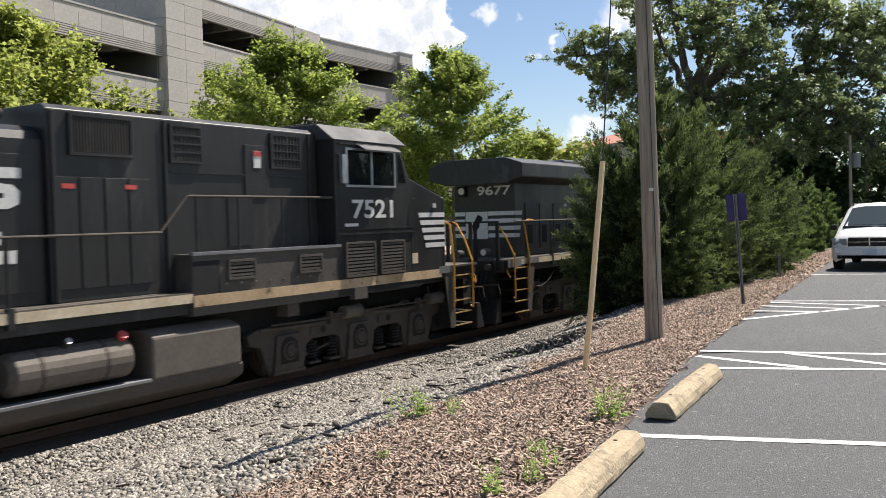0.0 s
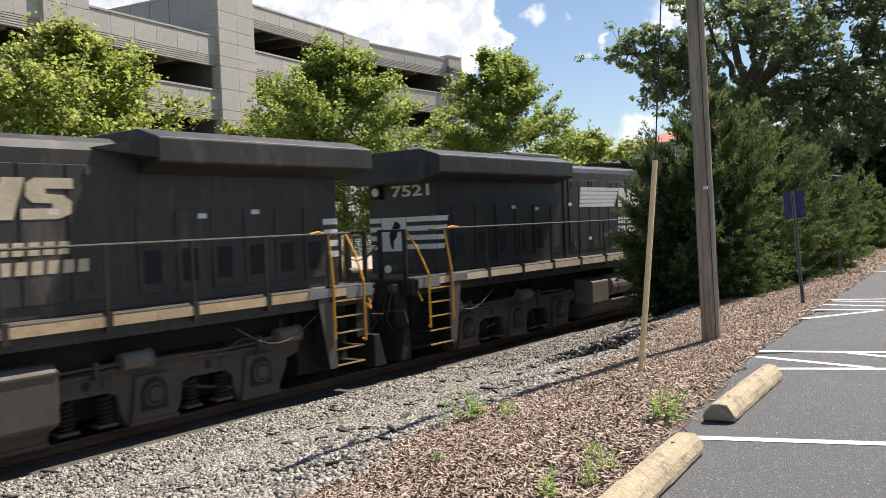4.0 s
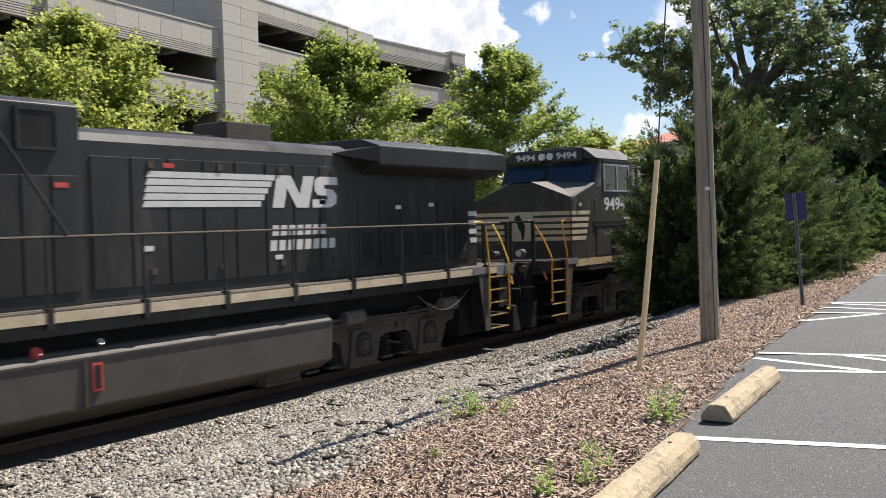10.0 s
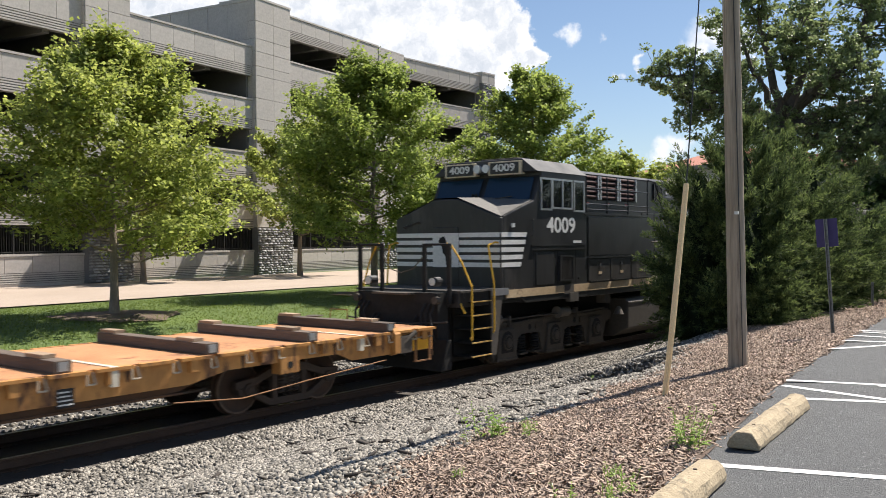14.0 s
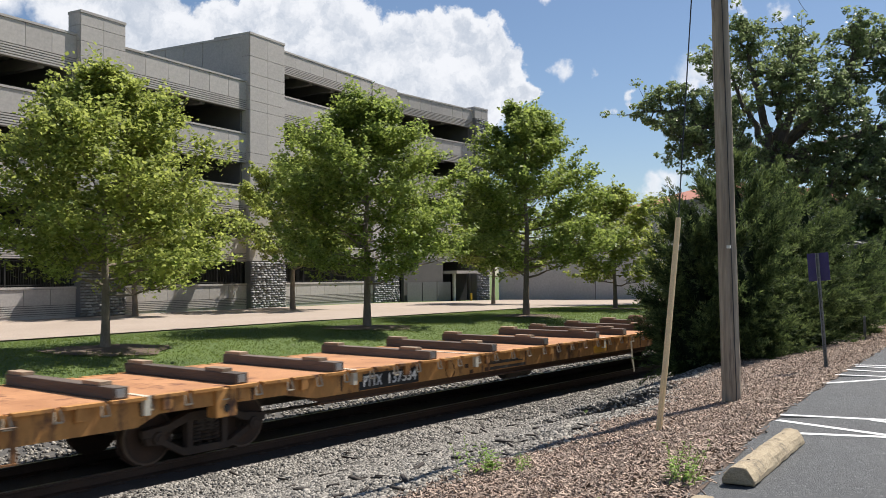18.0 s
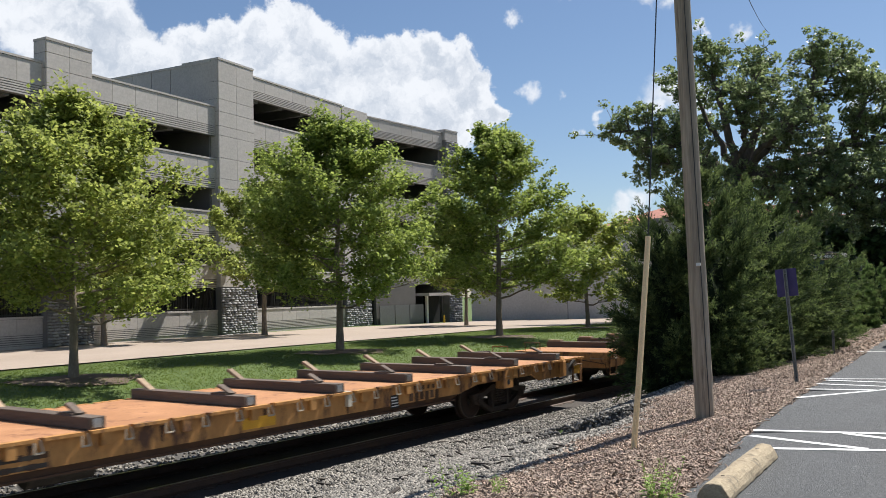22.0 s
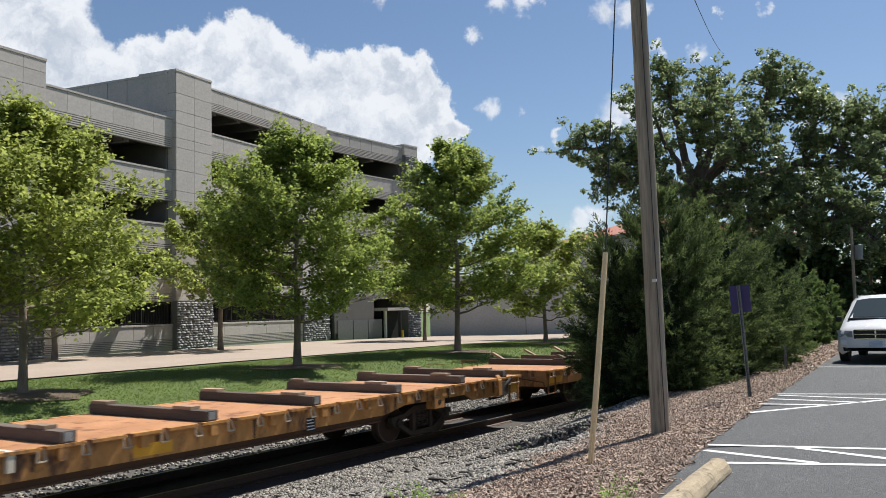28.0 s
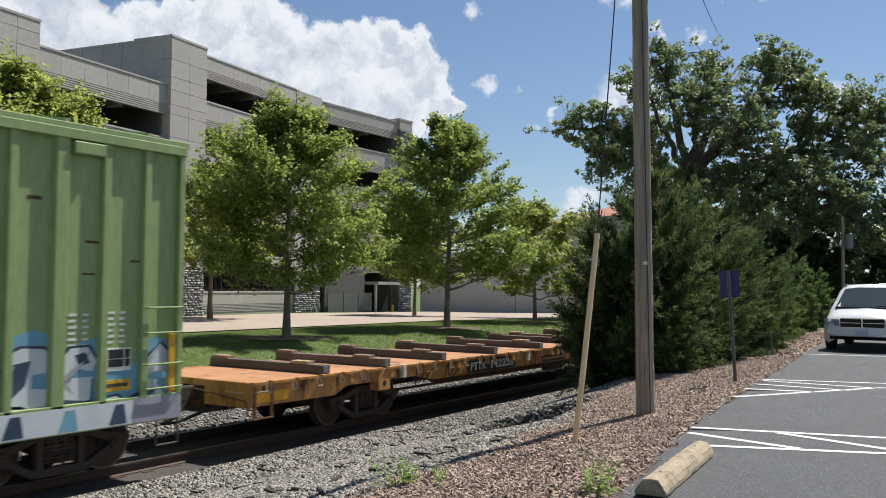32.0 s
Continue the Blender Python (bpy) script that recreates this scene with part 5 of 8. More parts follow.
            for u in (6.12, 9.48, 11.42):
                part("hood_seam", B(u - 0.03, u + 0.03, s * 1.08, s * 1.115, 1.78, 4.48), paint, th, bevel=0.006)
            part("door_ledge", B(6.2, 9.4, s * 1.08, s * 1.1, 3.66, 3.69), paint, th)
            part("box_door", B(7.62, 8.2, s * 1.08, s * 1.095, 2.45, 3.3), paint, th, bevel=0.006)
            d = part("side_door", B(7.2, 7.78, s * 1.08, s * 1.1, 3.3, 4.2), paint, th, bevel=0.006)
            label_plate(d, s * 1.105, Y(7.49), 3.95, 0.17, 0.3, WHITE)
            label_plate(d, s * 1.112, Y(7.49), 4.05, 0.17, 0.09, RED)
        else:
            part("upper_door", B(5.95, box_end - 0.15, s * 1.49, s * 1.51, 2.4, bt - 0.06), paint, bx, bevel=0.008)
            nd = 2 if old else 3
            dw = (box_end - 6.05) / nd
            for i in range(nd):
                d = part("lower_door", B(5.95 + i * dw, 5.9 + (i + 1) * dw, s * 1.49, s * 1.51, 1.76, 2.3), DUSTBLACK, bx, bevel=0.008)
                label_plate(d, s * 1.512, Y(5.95 + (i + 0.5) * dw), 1.95, 0.16, 0.07, RED if old else SILLTAN)
                part("latch", B(5.9 + (i + 0.5) * dw, 5.98 + (i + 0.5) * dw, s * 1.51, s * 1.525, 2.12, 2.2), VOID, d)
                part("ledge", B(6.0 + i * dw, 5.85 + (i + 1) * dw, s * 1.51, s * 1.54, 1.74, 1.76), ROOFGREY if old else paint, d)
            part("lip", B(5.9, box_end - 0.05, s * 1.48, s * 1.54, 2.33, 2.36), paint, bx)
            if style == "old":
                grille(bx, s, 1.51, Y(7.72), Y(6.92), 2.51, 3.13, 12)
            # dynamic brake coils behind louvres
            gx = 1.1
            # Flat plate on the hood, coloured as the shade behind the coils.
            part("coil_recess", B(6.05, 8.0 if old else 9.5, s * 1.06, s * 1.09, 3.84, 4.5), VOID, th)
            for j in range(2 if style == "old" else 3):
                u0 = 6.2 + j * (0.95 if style == "old" else 1.1)
                u1 = u0 + (0.76 if style == "old" else 0.9)
                for i in range(5):
                    part("coil", Geo().cyl((s * gx, Y(u0), 3.92 + i * 0.125), (s * gx, Y(u1), 3.92 + i * 0.125), 0.042, n=8), RADIATOR, th)
                for u in (u0 - 0.07, u1 + 0.0):
                    part("coil_bracket", B(u, u + 0.07, s * 1.08, s * 1.16, 3.84, 4.48), ALU, th)
                label_plate(th, s * 1.1, Y((u0 + u1) / 2), 3.74, 0.16, 0.05, RED)
                label_plate(th, s * 1.101, Y((u0 + u1) / 2), 3.71, 0.16, 0.03, WHITE)
            if mid:
                for z in (3.56, 3.7, 4.1, 4.44):
                    tube_part("walkway_rail", [(s * 1.42, Y(5.9), z), (s * 1.42, Y(9.6), z)], 0.018, paint, th)
                for u in (6.0, 7.1, 8.3, 9.5):
                    tube_part("walkway_post", [(s * 1.42, Y(u), 3.4), (s * 1.42, Y(u), 4.44)], 0.02, paint, th)
            if old:
                bb = part("battery_box", B(box_end + 0.1, box_end + 0.92, s * 1.15, s * 1.46, 1.76, 2.08), paint, t, bevel=0.01)
                for i in range(4):
                    for z in (1.83, 1.92, 2.01):
                        part("vent_hole", Geo().cyl((s * 1.458, Y(box_end + 0.25 + 0.17 * i), z), (s * 1.463, Y(box_end + 0.25 + 0.17 * i), z), 0.028, n=8), VOID, bb)
    # cab
    cu0, cu1 = 3.55, 5.85
    walls = Geo().prism([(Y(cu1), 1.38), (Y(3.1), 1.38), (Y(2.9), 1.5), (Y(2.2), 1.5), (Y(2.2), 3.33), (Y(3.45), 3.71), (Y(3.75), 4.3), (Y(3.75), 4.4), (Y(cu1), 4.4)], -1.5, 1.5, "x")
    cab = part("cab", walls, paint, t, "black steel cab with wide nose", bevel=0.03)
    part("cab_roof", Geo().prism([(-1.53, 4.38), (1.53, 4.38), (1.1, 4.7), (-1.1, 4.7)], Y(3.55), Y(5.9), "y"), SLATE, cab, "worn grey sloped cab roof", bevel=0.02)
    part("cab_air_unit", B(4.2, 5.4, -0.55, 0.55, 4.68, 4.8), GRIME, cab, bevel=0.02)
    for u, x in ((3.9, 0.75), (4.3, -0.75), (5.6, 0.7)):
        part("antenna_dome", Geo().cyl((x, Y(u), 4.68), (x, Y(u), 4.78), 0.09, 0.06, n=12), PILOT, cab)
    part("roof_grille", B(5.0, 5.7, 0.55, 0.95, 4.7, 4.74), PILOT, cab)
    tube_part("roof_grab", [(0.6, Y(5.05), 4.72), (0.6, Y(5.05), 4.83), (0.6, Y(5.65), 4.83), (0.6, Y(5.65), 4.72)], 0.014, PILOT, cab)
    part("nose_front", Geo().prism([(-1.5, 1.5), (1.5, 1.5), (1.5, 3.3), (0.32, 3.74), (-0.32, 3.74), (-1.5, 3.3)], Y(2.21), Y(2.1), "y"), paint, cab, bevel=0.03)
    part("nose_top", Geo().add([(-1.49, Y(2.13), 3.325), (-0.32, Y(2.12), 3.765), (0.32, Y(2.12), 3.765), (1.49, Y(2.13), 3.325), (-1.46, Y(3.47), 3.735), (-0.32, Y(3.47), 3.81), (0.32, Y(3.47), 3.81), (1.46, Y(3.47), 3.735)],
                               [(0, 1, 5, 4), (1, 2, 6, 5), (2, 3, 7, 6)]), NOSETOP, cab, "dusty grey sloping nose top")
    tube_part("nose_grab", [(0.75, Y(2.08), 3.2), (0.75, Y(2.03), 3.24), (1.2, Y(2.03), 3.12), (1.2, Y(2.08), 3.08)], 0.014, paint, cab)
    for gz in (0, 1):
        part("nose_lug", Geo().cyl((-0.05 + 0.1 * gz, Y(3.2), 3.8), (-0.05 + 0.1 * gz, Y(3.2), 3.9), 0.05, 0.03, n=8), PILOT, cab)
    part("nose_door", Geo().box(-0.35, 0.35, Y(2.11), Y(2.08), 1.8, 3.1), paint, cab, bevel=0.01)
    for s in (-1, 1):
        q = part("windscreen", Geo().add([(s * 0.08, Y(3.43), 3.76), (s * 1.38, Y(3.43), 3.74), (s * 1.36, Y(3.68), 4.26), (s * 0.08, Y(3.68), 4.28)], [(0, 1, 2, 3) if s > 0 else (3, 2, 1, 0)]), BLUEGLASS, cab, "blue tinted windscreen")
        tube_part("wiper", [(s * 0.3, Y(3.38), 3.76), (s * 0.9, Y(3.44), 3.82)], 0.012, GRIME, q)
        nb = part("number_board", Geo().box(s * 0.25, s * 1.05, Y(3.65), Y(3.48), 4.36, 4.62), paint, cab, bevel=0.01)
        part("board_surround", Geo().box(s * 0.18, s * 1.12, Y(3.66), Y(3.5), 4.33, 4.65), CREAM if mid else BLACK, cab, bevel=0.01)
        lettering(number, 0.24, pose(s * 0.65, Y(3.475), 4.49, 90, 0, 180), WHITE, nb, width=0.62)
        # side windows
        wins = [(3.75, 4.15, 3.53, 4.2), (4.25, 5.1, 3.57, 4.2)] if style == "mid" else [(4.0, 5.5, 3.53, 4.2)]
        if style == "mid":
            wins.append((5.25, 5.68, 3.52, 4.2))
        for a, b, z0, z1 in wins:
            fr = part("side_window", B(a, b, s * 1.498, s * 1.512, z0, z1), GLASS, cab)
            e = 0.045
            part("frame", B(a - e, a, s * 1.5, s * 1.53, z0 - e, z1 + e).box(s * 1.5, s * 1.53, Y(b), Y(b + e), z0 - e, z1 + e).box(s * 1.5, s * 1.53, Y(a), Y(b), z0 - e, z0).box(s * 1.5, s * 1.53, Y(a), Y(b), z1, z1 + e), ALU, fr)
            if b - a > 0.5:
                mdl = (a + b) / 2
                part("mullion", B(mdl - 0.025, mdl + 0.025, s * 1.505, s * 1.535, z0, z1), ALU, fr)
        if style != "mid":
            part("quarter_window", Geo().prism([(Y(3.56), 3.6), (Y(3.82), 3.6), (Y(3.84), 4.22), (Y(3.76), 4.22)], s * 1.5, s * 1.506, "x"), GLASS, cab)
            part("window_gutter", B(3.9, 5.75, s * 1.5, s * 1.545, 4.3, 4.325), paint, cab)
        if new_style:
            part("sunshade", Geo().prism([(s * 1.5, 4.3), (s * 1.74, 4.18), (s * 1.74, 4.21), (s * 1.5, 4.34)], Y(4.0), Y(5.2), "y"), SLATE, cab)
        if style != "mid":
            part("mirror", B(5.62, 5.74, s * 1.52, s * 1.6, 3.55, 4.1), ALU, cab)
        # lower cab doors and vents
        part("cab_lip", B(3.3, cu1, s * 1.5, s * 1.53, 2.56, 2.6), paint, cab)
        # seams and latches on the lower cab side
        for u in (3.4, 4.45, 5.3):
            part("panel_seam", B(u, u + 0.018, s * 1.5, s * 1.504, 1.75, 2.55), PILOT, cab)
        for u in (3.6, 3.95, 4.15, 4.62, 4.95, 5.45):
            part("latch", Geo().cyl((s * 1.5, Y(u), 1.86), (s * 1.512, Y(u), 1.86), 0.028, n=8), PILOT, cab)
        part("drip_rail", B(3.3, 5.82, s * 1.5, s * 1.52, 2.66, 2.685), paint, cab)
        tube_part("side_grab", [(s * 1.5, Y(3.32), 2.9), (s * 1.55, Y(3.32), 2.92), (s * 1.55, Y(3.32), 3.25), (s * 1.5, Y(3.32), 3.27)], 0.012, paint, cab)
        if new_style:
            grille(cab, s, 1.5, Y(5.6), Y(4.75), 1.78, 2.38, 9, False, DUSTY, DUSTY)
            grille(cab, s, 1.5, Y(4.5), Y(3.75), 1.78, 2.38, 9, False, DUSTY, DUSTY)
            label_plate(cab, s * 1.502, Y(3.3), 2.0, 0.2, 0.22, CREAM)
        else:
            part("lower_door", B(3.5, 4.3, s * 1.5, s * 1.515, 1.76, 2.5), paint, cab, bevel=0.008)
            grille(cab, s, 1.5, Y(5.1), Y(4.55), 1.85, 2.38, 8)
            part("step_recess", B(4.75, 5.2, s * 1.49, s * 1.515, 1.5, 1.72), GRIME, cab)
        part("jacking_pad", B(5.0, 5.4, s * 1.4, s * 1.53, 1.3, 1.52), DUSTY, cab)
        part("marker_light", B(2.5, 2.6, s * 1.5, s * 1.54, 3.08, 3.17), LENS, cab)
        for i in range(5):
            z1 = 2.97 - i * 0.165
            sl = 0.06 * i
            part("nose_stripe", Geo().prism([(Y(2.12), z1 - 0.1), (Y(3.14 - sl - 0.035), z1 - 0.1), (Y(3.14 - sl), z1), (Y(2.12), z1)], s * 1.5, s * 1.507, "x"), stripe, cab)
            part("nose_stripe", Geo().box(s * 0.37, s * 1.48, Y(2.1), Y(2.093), z1 - 0.1, z1), stripe, cab)
    # pale emblem block on the nose door with a dark rearing shape
    part("emblem_block", Geo().box(-0.37, 0.37, Y(2.08), Y(2.073), 2.2, 2.97), stripe, cab)
    part("emblem_shape", Geo().prism([(-0.08, 2.24), (-0.02, 2.24), (0.0, 2.45), (0.08, 2.52), (0.1, 2.66), (0.2, 2.78), (0.16, 2.86), (0.04, 2.9), (-0.04, 2.76), (-0.14, 2.6), (-0.12, 2.42)], Y(2.073), Y(2.068), "y"), PILOT, cab)
    for x in (-0.13, 0.13):
        part("headlight", Geo().cyl((x, Y(3.6), 4.5), (x, Y(3.46), 4.5), 0.1, n=16), LENS, cab)
    # tail end markings
    for s in (-1, 1):
        for i in range(4):
            z1 = 3.0 - i * 0.2
            part("tail_stripe", Geo().prism([(Y(r1), z1), (Y(r1 - 0.42 + 0.05 * i), z1), (Y(r1 - 0.38 + 0.05 * i), z1 - 0.11), (Y(r1), z1 - 0.11)], s * 0.95, s * 0.957, "x"), WHITE, rad)
            part("tail_stripe", Geo().box(*((0.12, 0.94) if s > 0 else (-0.94, -0.62)), Y(r1), Y(r1 + 0.007), z1 - 0.11, z1), WHITE, rad)
    # stacked tail lights, high on the end, beside the road number
    hl = part("light_box", Geo().box(-0.78, -0.54, Y(r1), Y(r1 + 0.09), 3.42, 4.05), PILOT, rad, bevel=0.01)
    for z in (3.58, 3.88):
        part("tail_light", Geo().cyl((-0.66, Y(r1 + 0.09), z), (-0.66, Y(r1 + 0.12), z), 0.095, n=14), LENS, hl)
    part("tail_emblem", Geo().box(-0.6, 0.1, Y(r1), Y(r1 + 0.008), 2.25, 3.0), WHITE, rad)
    part("emblem_shape", Geo().prism([(-0.33, 2.3), (-0.27, 2.3), (-0.25, 2.5), (-0.17, 2.56), (-0.15, 2.68), (-0.05, 2.8), (-0.09, 2.88), (-0.21, 2.92), (-0.29, 2.78), (-0.39, 2.62), (-0.37, 2.46)], Y(r1 + 0.008), Y(r1 + 0.012), "y"), PILOT, rad)
    if new_style:
        lettering(number, 0.34, pose(0.3, Y(r1 + 0.004), 3.56, 90, 0, 0), WHITE, rad, "road_number", width=1.05)
    # numbers and marks on both sides
    for s in (-1, 1):
        lettering(number, 0.5, side_matrix(s, 1.5, Y(4.65), 3.04 if new_style else 3.13), WHITE, cab, "road_number", width=1.32)
        part("builder_bar", B(5.2, 5.6, s * 1.5, s * 1.506, 2.72, 2.78), CREAM if style == "old" else WHITE, cab)
        a, b = (11.9, 16.6) if style == "old" else (12.6, 16.7)
        if style == "new":
            a, b = 11.85, 15.7
        ys = (Y(a), Y(b)) if s < 0 else (Y(b), Y(a))
        horse_mark(hood, s, 1.0 if a > tall else 1.1, ys[0], ys[1], 3.1, 3.66, CREAM if style == "old" else WHITE, style != "old")
    return t


TRUCK2 = 19.45
locomotive("9677", 24.3, 18.9, 1, "new", WHITE, "black freight locomotive with white stripes on its tail", 16.6, 22.2, TRUCK2)
locomotive("7521", 24.3, -5.5, 1, "new", WHITE, "black freight locomotive with brown air tanks and white lettering", 16.6, 22.2, TRUCK2)
locomotive("9494", 22.9, -28.4, -1, "old", CREAM, "dusty black freight locomotive with cream stripes on its nose", 17.4, 21.9, 17.6)
locomotive("4009", 22.7, -51.1, -1, "mid", WHITE, "clean black freight locomotive with white nose stripes")


# ---- flat cars ----
def two_axle_truck(parent, yc, flip=1):
    b = part("truck_bolster", Geo().box(-1.05, 1.05, yc - 0.2, yc + 0.2, 0.42, 0.72), GRIME, parent)
    for dy in (-0.89, 0.89):
        wheelset(parent, yc + dy, 0.42, flip)
    for s in (-1, 1):
        top = [(-1.14, 0.44), (-1.14, 0.56), (-0.72, 0.6), (-0.34, 0.74), (0.34, 0.74), (0.72, 0.6), (1.14, 0.56), (1.14, 0.44), (0.74, 0.47), (0.36, 0.6), (-0.36, 0.6), (-0.74, 0.47)]
        low = [(-1.1, 0.44), (-0.9, 0.45), (-0.42, 0.21), (0.42, 0.21), (0.9, 0.45), (1.1, 0.44), (1.06, 0.33), (0.82, 0.31), (0.42, 0.09), (-0.42, 0.09), (-0.82, 0.31), (-1.06, 0.33)]
        fr = part("side_frame", Geo().prism([(yc + a, z) for a, z in top], s * 0.95, s * 1.08, "x").prism([(yc + a, z) for a, z in low], s * 0.96, s * 1.07, "x")
                  .box(s * 0.955, s * 1.075, yc - 0.38, yc - 0.27, 0.16, 0.66).box(s * 0.955, s * 1.075, yc + 0.27, yc + 0.38, 0.16, 0.66), TRUCKIRON, b, "rusty cast truck side frame", bevel=0.012)
        for e in (-0.17, 0, 0.17):
            part("spring", coil_spring(s * 1.02, yc + e, 0.22, 0.056, 0.075), TRUCKIRON, b)
        for dy in (-0.89, 0.89):
            part("bearing_cap", Geo().cyl((s * 1.04, yc + dy, 0.42), (s * 1.12, yc + dy, 0.42), 0.11, 0.095, n=14).cyl((s * 1.12, yc + dy, 0.42), (s * 1.14, yc + dy, 0.42), 0.05, n=8), TRUCKIRON, b)
        part("brake_beam", Geo().cyl((s * 0.8, yc - 0.42, 0.35), (s * 0.8, yc + 0.42, 0.35), 0.04, n=8), TRUCKIRON, fr)


def flat_car(start, length, beams, marks, text_at, text_w, chocks, strap_at, label):
    t = thing("flat_car", pose(TRACK_X, start + length / 2, RAIL_Z), label, "flat car", "flat cars")
    TRAIN.append((t, start + length / 2, 0))
    h = length / 2 - 0.78

    def Y(a):
        return a - (start + length / 2)

    dz = 1.12
    part("deck", Geo().box(-1.44, 1.44, -h, h, dz - 0.06, dz), DECK, t, "rust-orange steel deck", bevel=0.006)
    tc = length / 2 - 4.5
    for s in (-1, 1):
        # side sill: shallow over the trucks, deep between them
        prof = [(-h, dz - 0.42), (-h, dz - 0.02), (h, dz - 0.02), (h, dz - 0.42), (tc + 1.5, dz - 0.42), (tc + 1.15, dz - 0.27), (tc - 1.2, dz - 0.27), (tc - 1.9, dz - 0.4),
                (-tc + 1.9, dz - 0.4), (-tc + 1.2, dz - 0.27), (-tc - 1.15, dz - 0.27), (-tc - 1.5, dz - 0.42)]
        sill = part("side_sill", Geo().prism(prof, s * 1.42, s * 1.47, "x"), ORANGE, t, "faded orange-yellow side sill with rust streaks")
        # Dark brown on web and flange stands for the shade under the sill.
        part("lower_web", Geo().prism([(-tc + 1.6, dz - 0.36), (tc - 1.6, dz - 0.36), (tc - 2.1, dz - 0.5), (-tc + 2.1, dz - 0.5)], s * 1.36, s * 1.4, "x"), RUSTY, sill, "lower web with shade put into its rust-brown colour")
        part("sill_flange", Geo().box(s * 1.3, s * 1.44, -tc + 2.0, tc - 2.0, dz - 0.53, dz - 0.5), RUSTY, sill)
        # deck lip, notched at every tie-down ring
        n = int(2 * h / 0.66)
        ys = [-h + 0.4 + i * 0.66 for i in range(n)]
        edges = [-h] + [e for y in ys for e in (y - 0.06, y + 0.06)] + [h]
        for a, b in zip(edges[::2], edges[1::2]):
            part("deck_lip", Geo().box(s * 1.44, s * (1.56 + 0.012 * math.sin(a * 7)), a, b, dz - 0.04, dz + 0.004), ORANGE, sill)
        for i, y in enumerate(ys):
            pts = [(s * 1.48, y - 0.04, dz - 0.03), (s * 1.52, y - 0.06, dz - 0.19), (s * 1.52, y + 0.06, dz - 0.19), (s * 1.48, y + 0.04, dz - 0.03)]
            tube_part("tie_ring", pts, 0.015, TIERING, sill, n=5)
            if i % 2:
                part("stake_pocket", Geo().box(s * 1.47, s * 1.545, y + 0.22, y + 0.36, dz - 0.22, dz - 0.03), ORANGE, sill, bevel=0.008)
            if (i * 5) % 3 == 0:
                k = 0.12 + 0.2 * ((i * 7) % 5) / 5
                part("rust_run", Geo().prism([(y - 0.14, dz - 0.08), (y - 0.05, dz - 0.08), (y - 0.08, dz - 0.12 - k), (y - 0.12, dz - 0.1 - k)], s * 1.47, s * 1.472, "x"), RUSTY, sill)
        for y in (-tc, tc):
            bb = part("bolster_end", Geo().box(s * 1.3, s * 1.53, y - 0.2, y + 0.2, dz - 0.46, dz - 0.02), ORANGE, sill, bevel=0.015)
            part("hole", Geo().cyl((s * 1.525, y, dz - 0.32), (s * 1.535, y, dz - 0.32), 0.06, n=12), VOID, bb)
        for y, w, z0, z1 in ((-h + 0.5, 0.8, 0.36, 0.18), (2.4, 0.7, 0.36, 0.18), (h - 0.46, 0.8, 0.41, 0.19)):
            if y > 0 or start < -80:
                part("yellow_patch", Geo().box(s * 1.47, s * 1.476, y - w / 2, y + w / 2, dz - z0, dz - z1), FRESHYEL, sill)
        if s > 0:
            if marks:
                ty = Y(text_at)
                part("mark_panel", Geo().box(s * 1.47, s * 1.475, ty - text_w / 2, ty + text_w / 2, dz - 0.385, dz - 0.1), BLACK, sill)
                word, digits = marks.split()
                lettering(word, 0.27, side_matrix(s, 1.478, ty - text_w * 0.29, dz - 0.245), WHITE, sill, "car_mark", width=text_w * 0.3)
                lettering(digits, 0.27, side_matrix(s, 1.478, ty + text_w * 0.2, dz - 0.245), WHITE, sill, "car_number", width=text_w * 0.48)
                ring = [(1.476, ty + text_w / 2 + 1.0 + 0.15 * math.cos(a * 0.524), dz - 0.26 + 0.15 * math.sin(a * 0.524)) for a in range(13)]
                tube_part("stencil_ring", ring, 0.008, RUSTY, sill, n=4)
                for i in range(7):
                    part("stencil_block", Geo().box(1.473, 1.475, ty + text_w / 2 + 1.5 + 0.17 * i + (0.2 if i > 2 else 0), ty + text_w / 2 + 1.62 + 0.17 * i + (0.2 if i > 2 else 0), dz - 0.26 - 0.13 * (i % 2), dz - 0.18 - 0.13 * (i % 2)), RUSTY, sill)
            tg = part("data_panel", Geo().box(s * 1.47, s * 1.476, 5.72, 5.96, dz - 0.45, dz - 0.2), BLACK, sill)
            for i in range(4):
                part("data_line", Geo().box(s * 1.476, s * 1.48, 5.74, 5.9 + 0.015 * i, dz - 0.255 - 0.055 * i, dz - 0.235 - 0.055 * i), WHITE, tg)
            for i in range(2):
                part("data_bar", Geo().box(s * 1.47, s * 1.475, -2.6, -1.3 + 0.1 * i, dz - 0.26 - 0.12 * i, dz - 0.2 - 0.12 * i), GRIME, sill)
    part("centre_sill", Geo().box(-0.35, 0.35, -h, h, dz - 0.6, dz - 0.06), GRIME, t)
    part("brake_rod", Geo().cyl((0.6, -h + 4, 0.45), (0.6, h - 4, 0.45), 0.03), GRIME, t)
    part("brake_reservoir", Geo().cyl((0.85, -1.2, 0.55), (0.85, -0.2, 0.55), 0.18, n=16), GRIME, t, bevel=0.02)
    for i in range(9):
        y = -tc + 2.2 + i * (2 * tc - 4.4) / 8
        part("cross_bearer", Geo().box(-1.42, 1.42, y - 0.06, y + 0.06, dz - 0.4, dz - 0.06), GRIME, t)
    for y in (-tc, tc + (0.35 if chocks == "wedge" else 0.4 if start > -80 else 0.0)):
        two_axle_truck(t, y)
    for s in (-1, 1):
        e = s * h
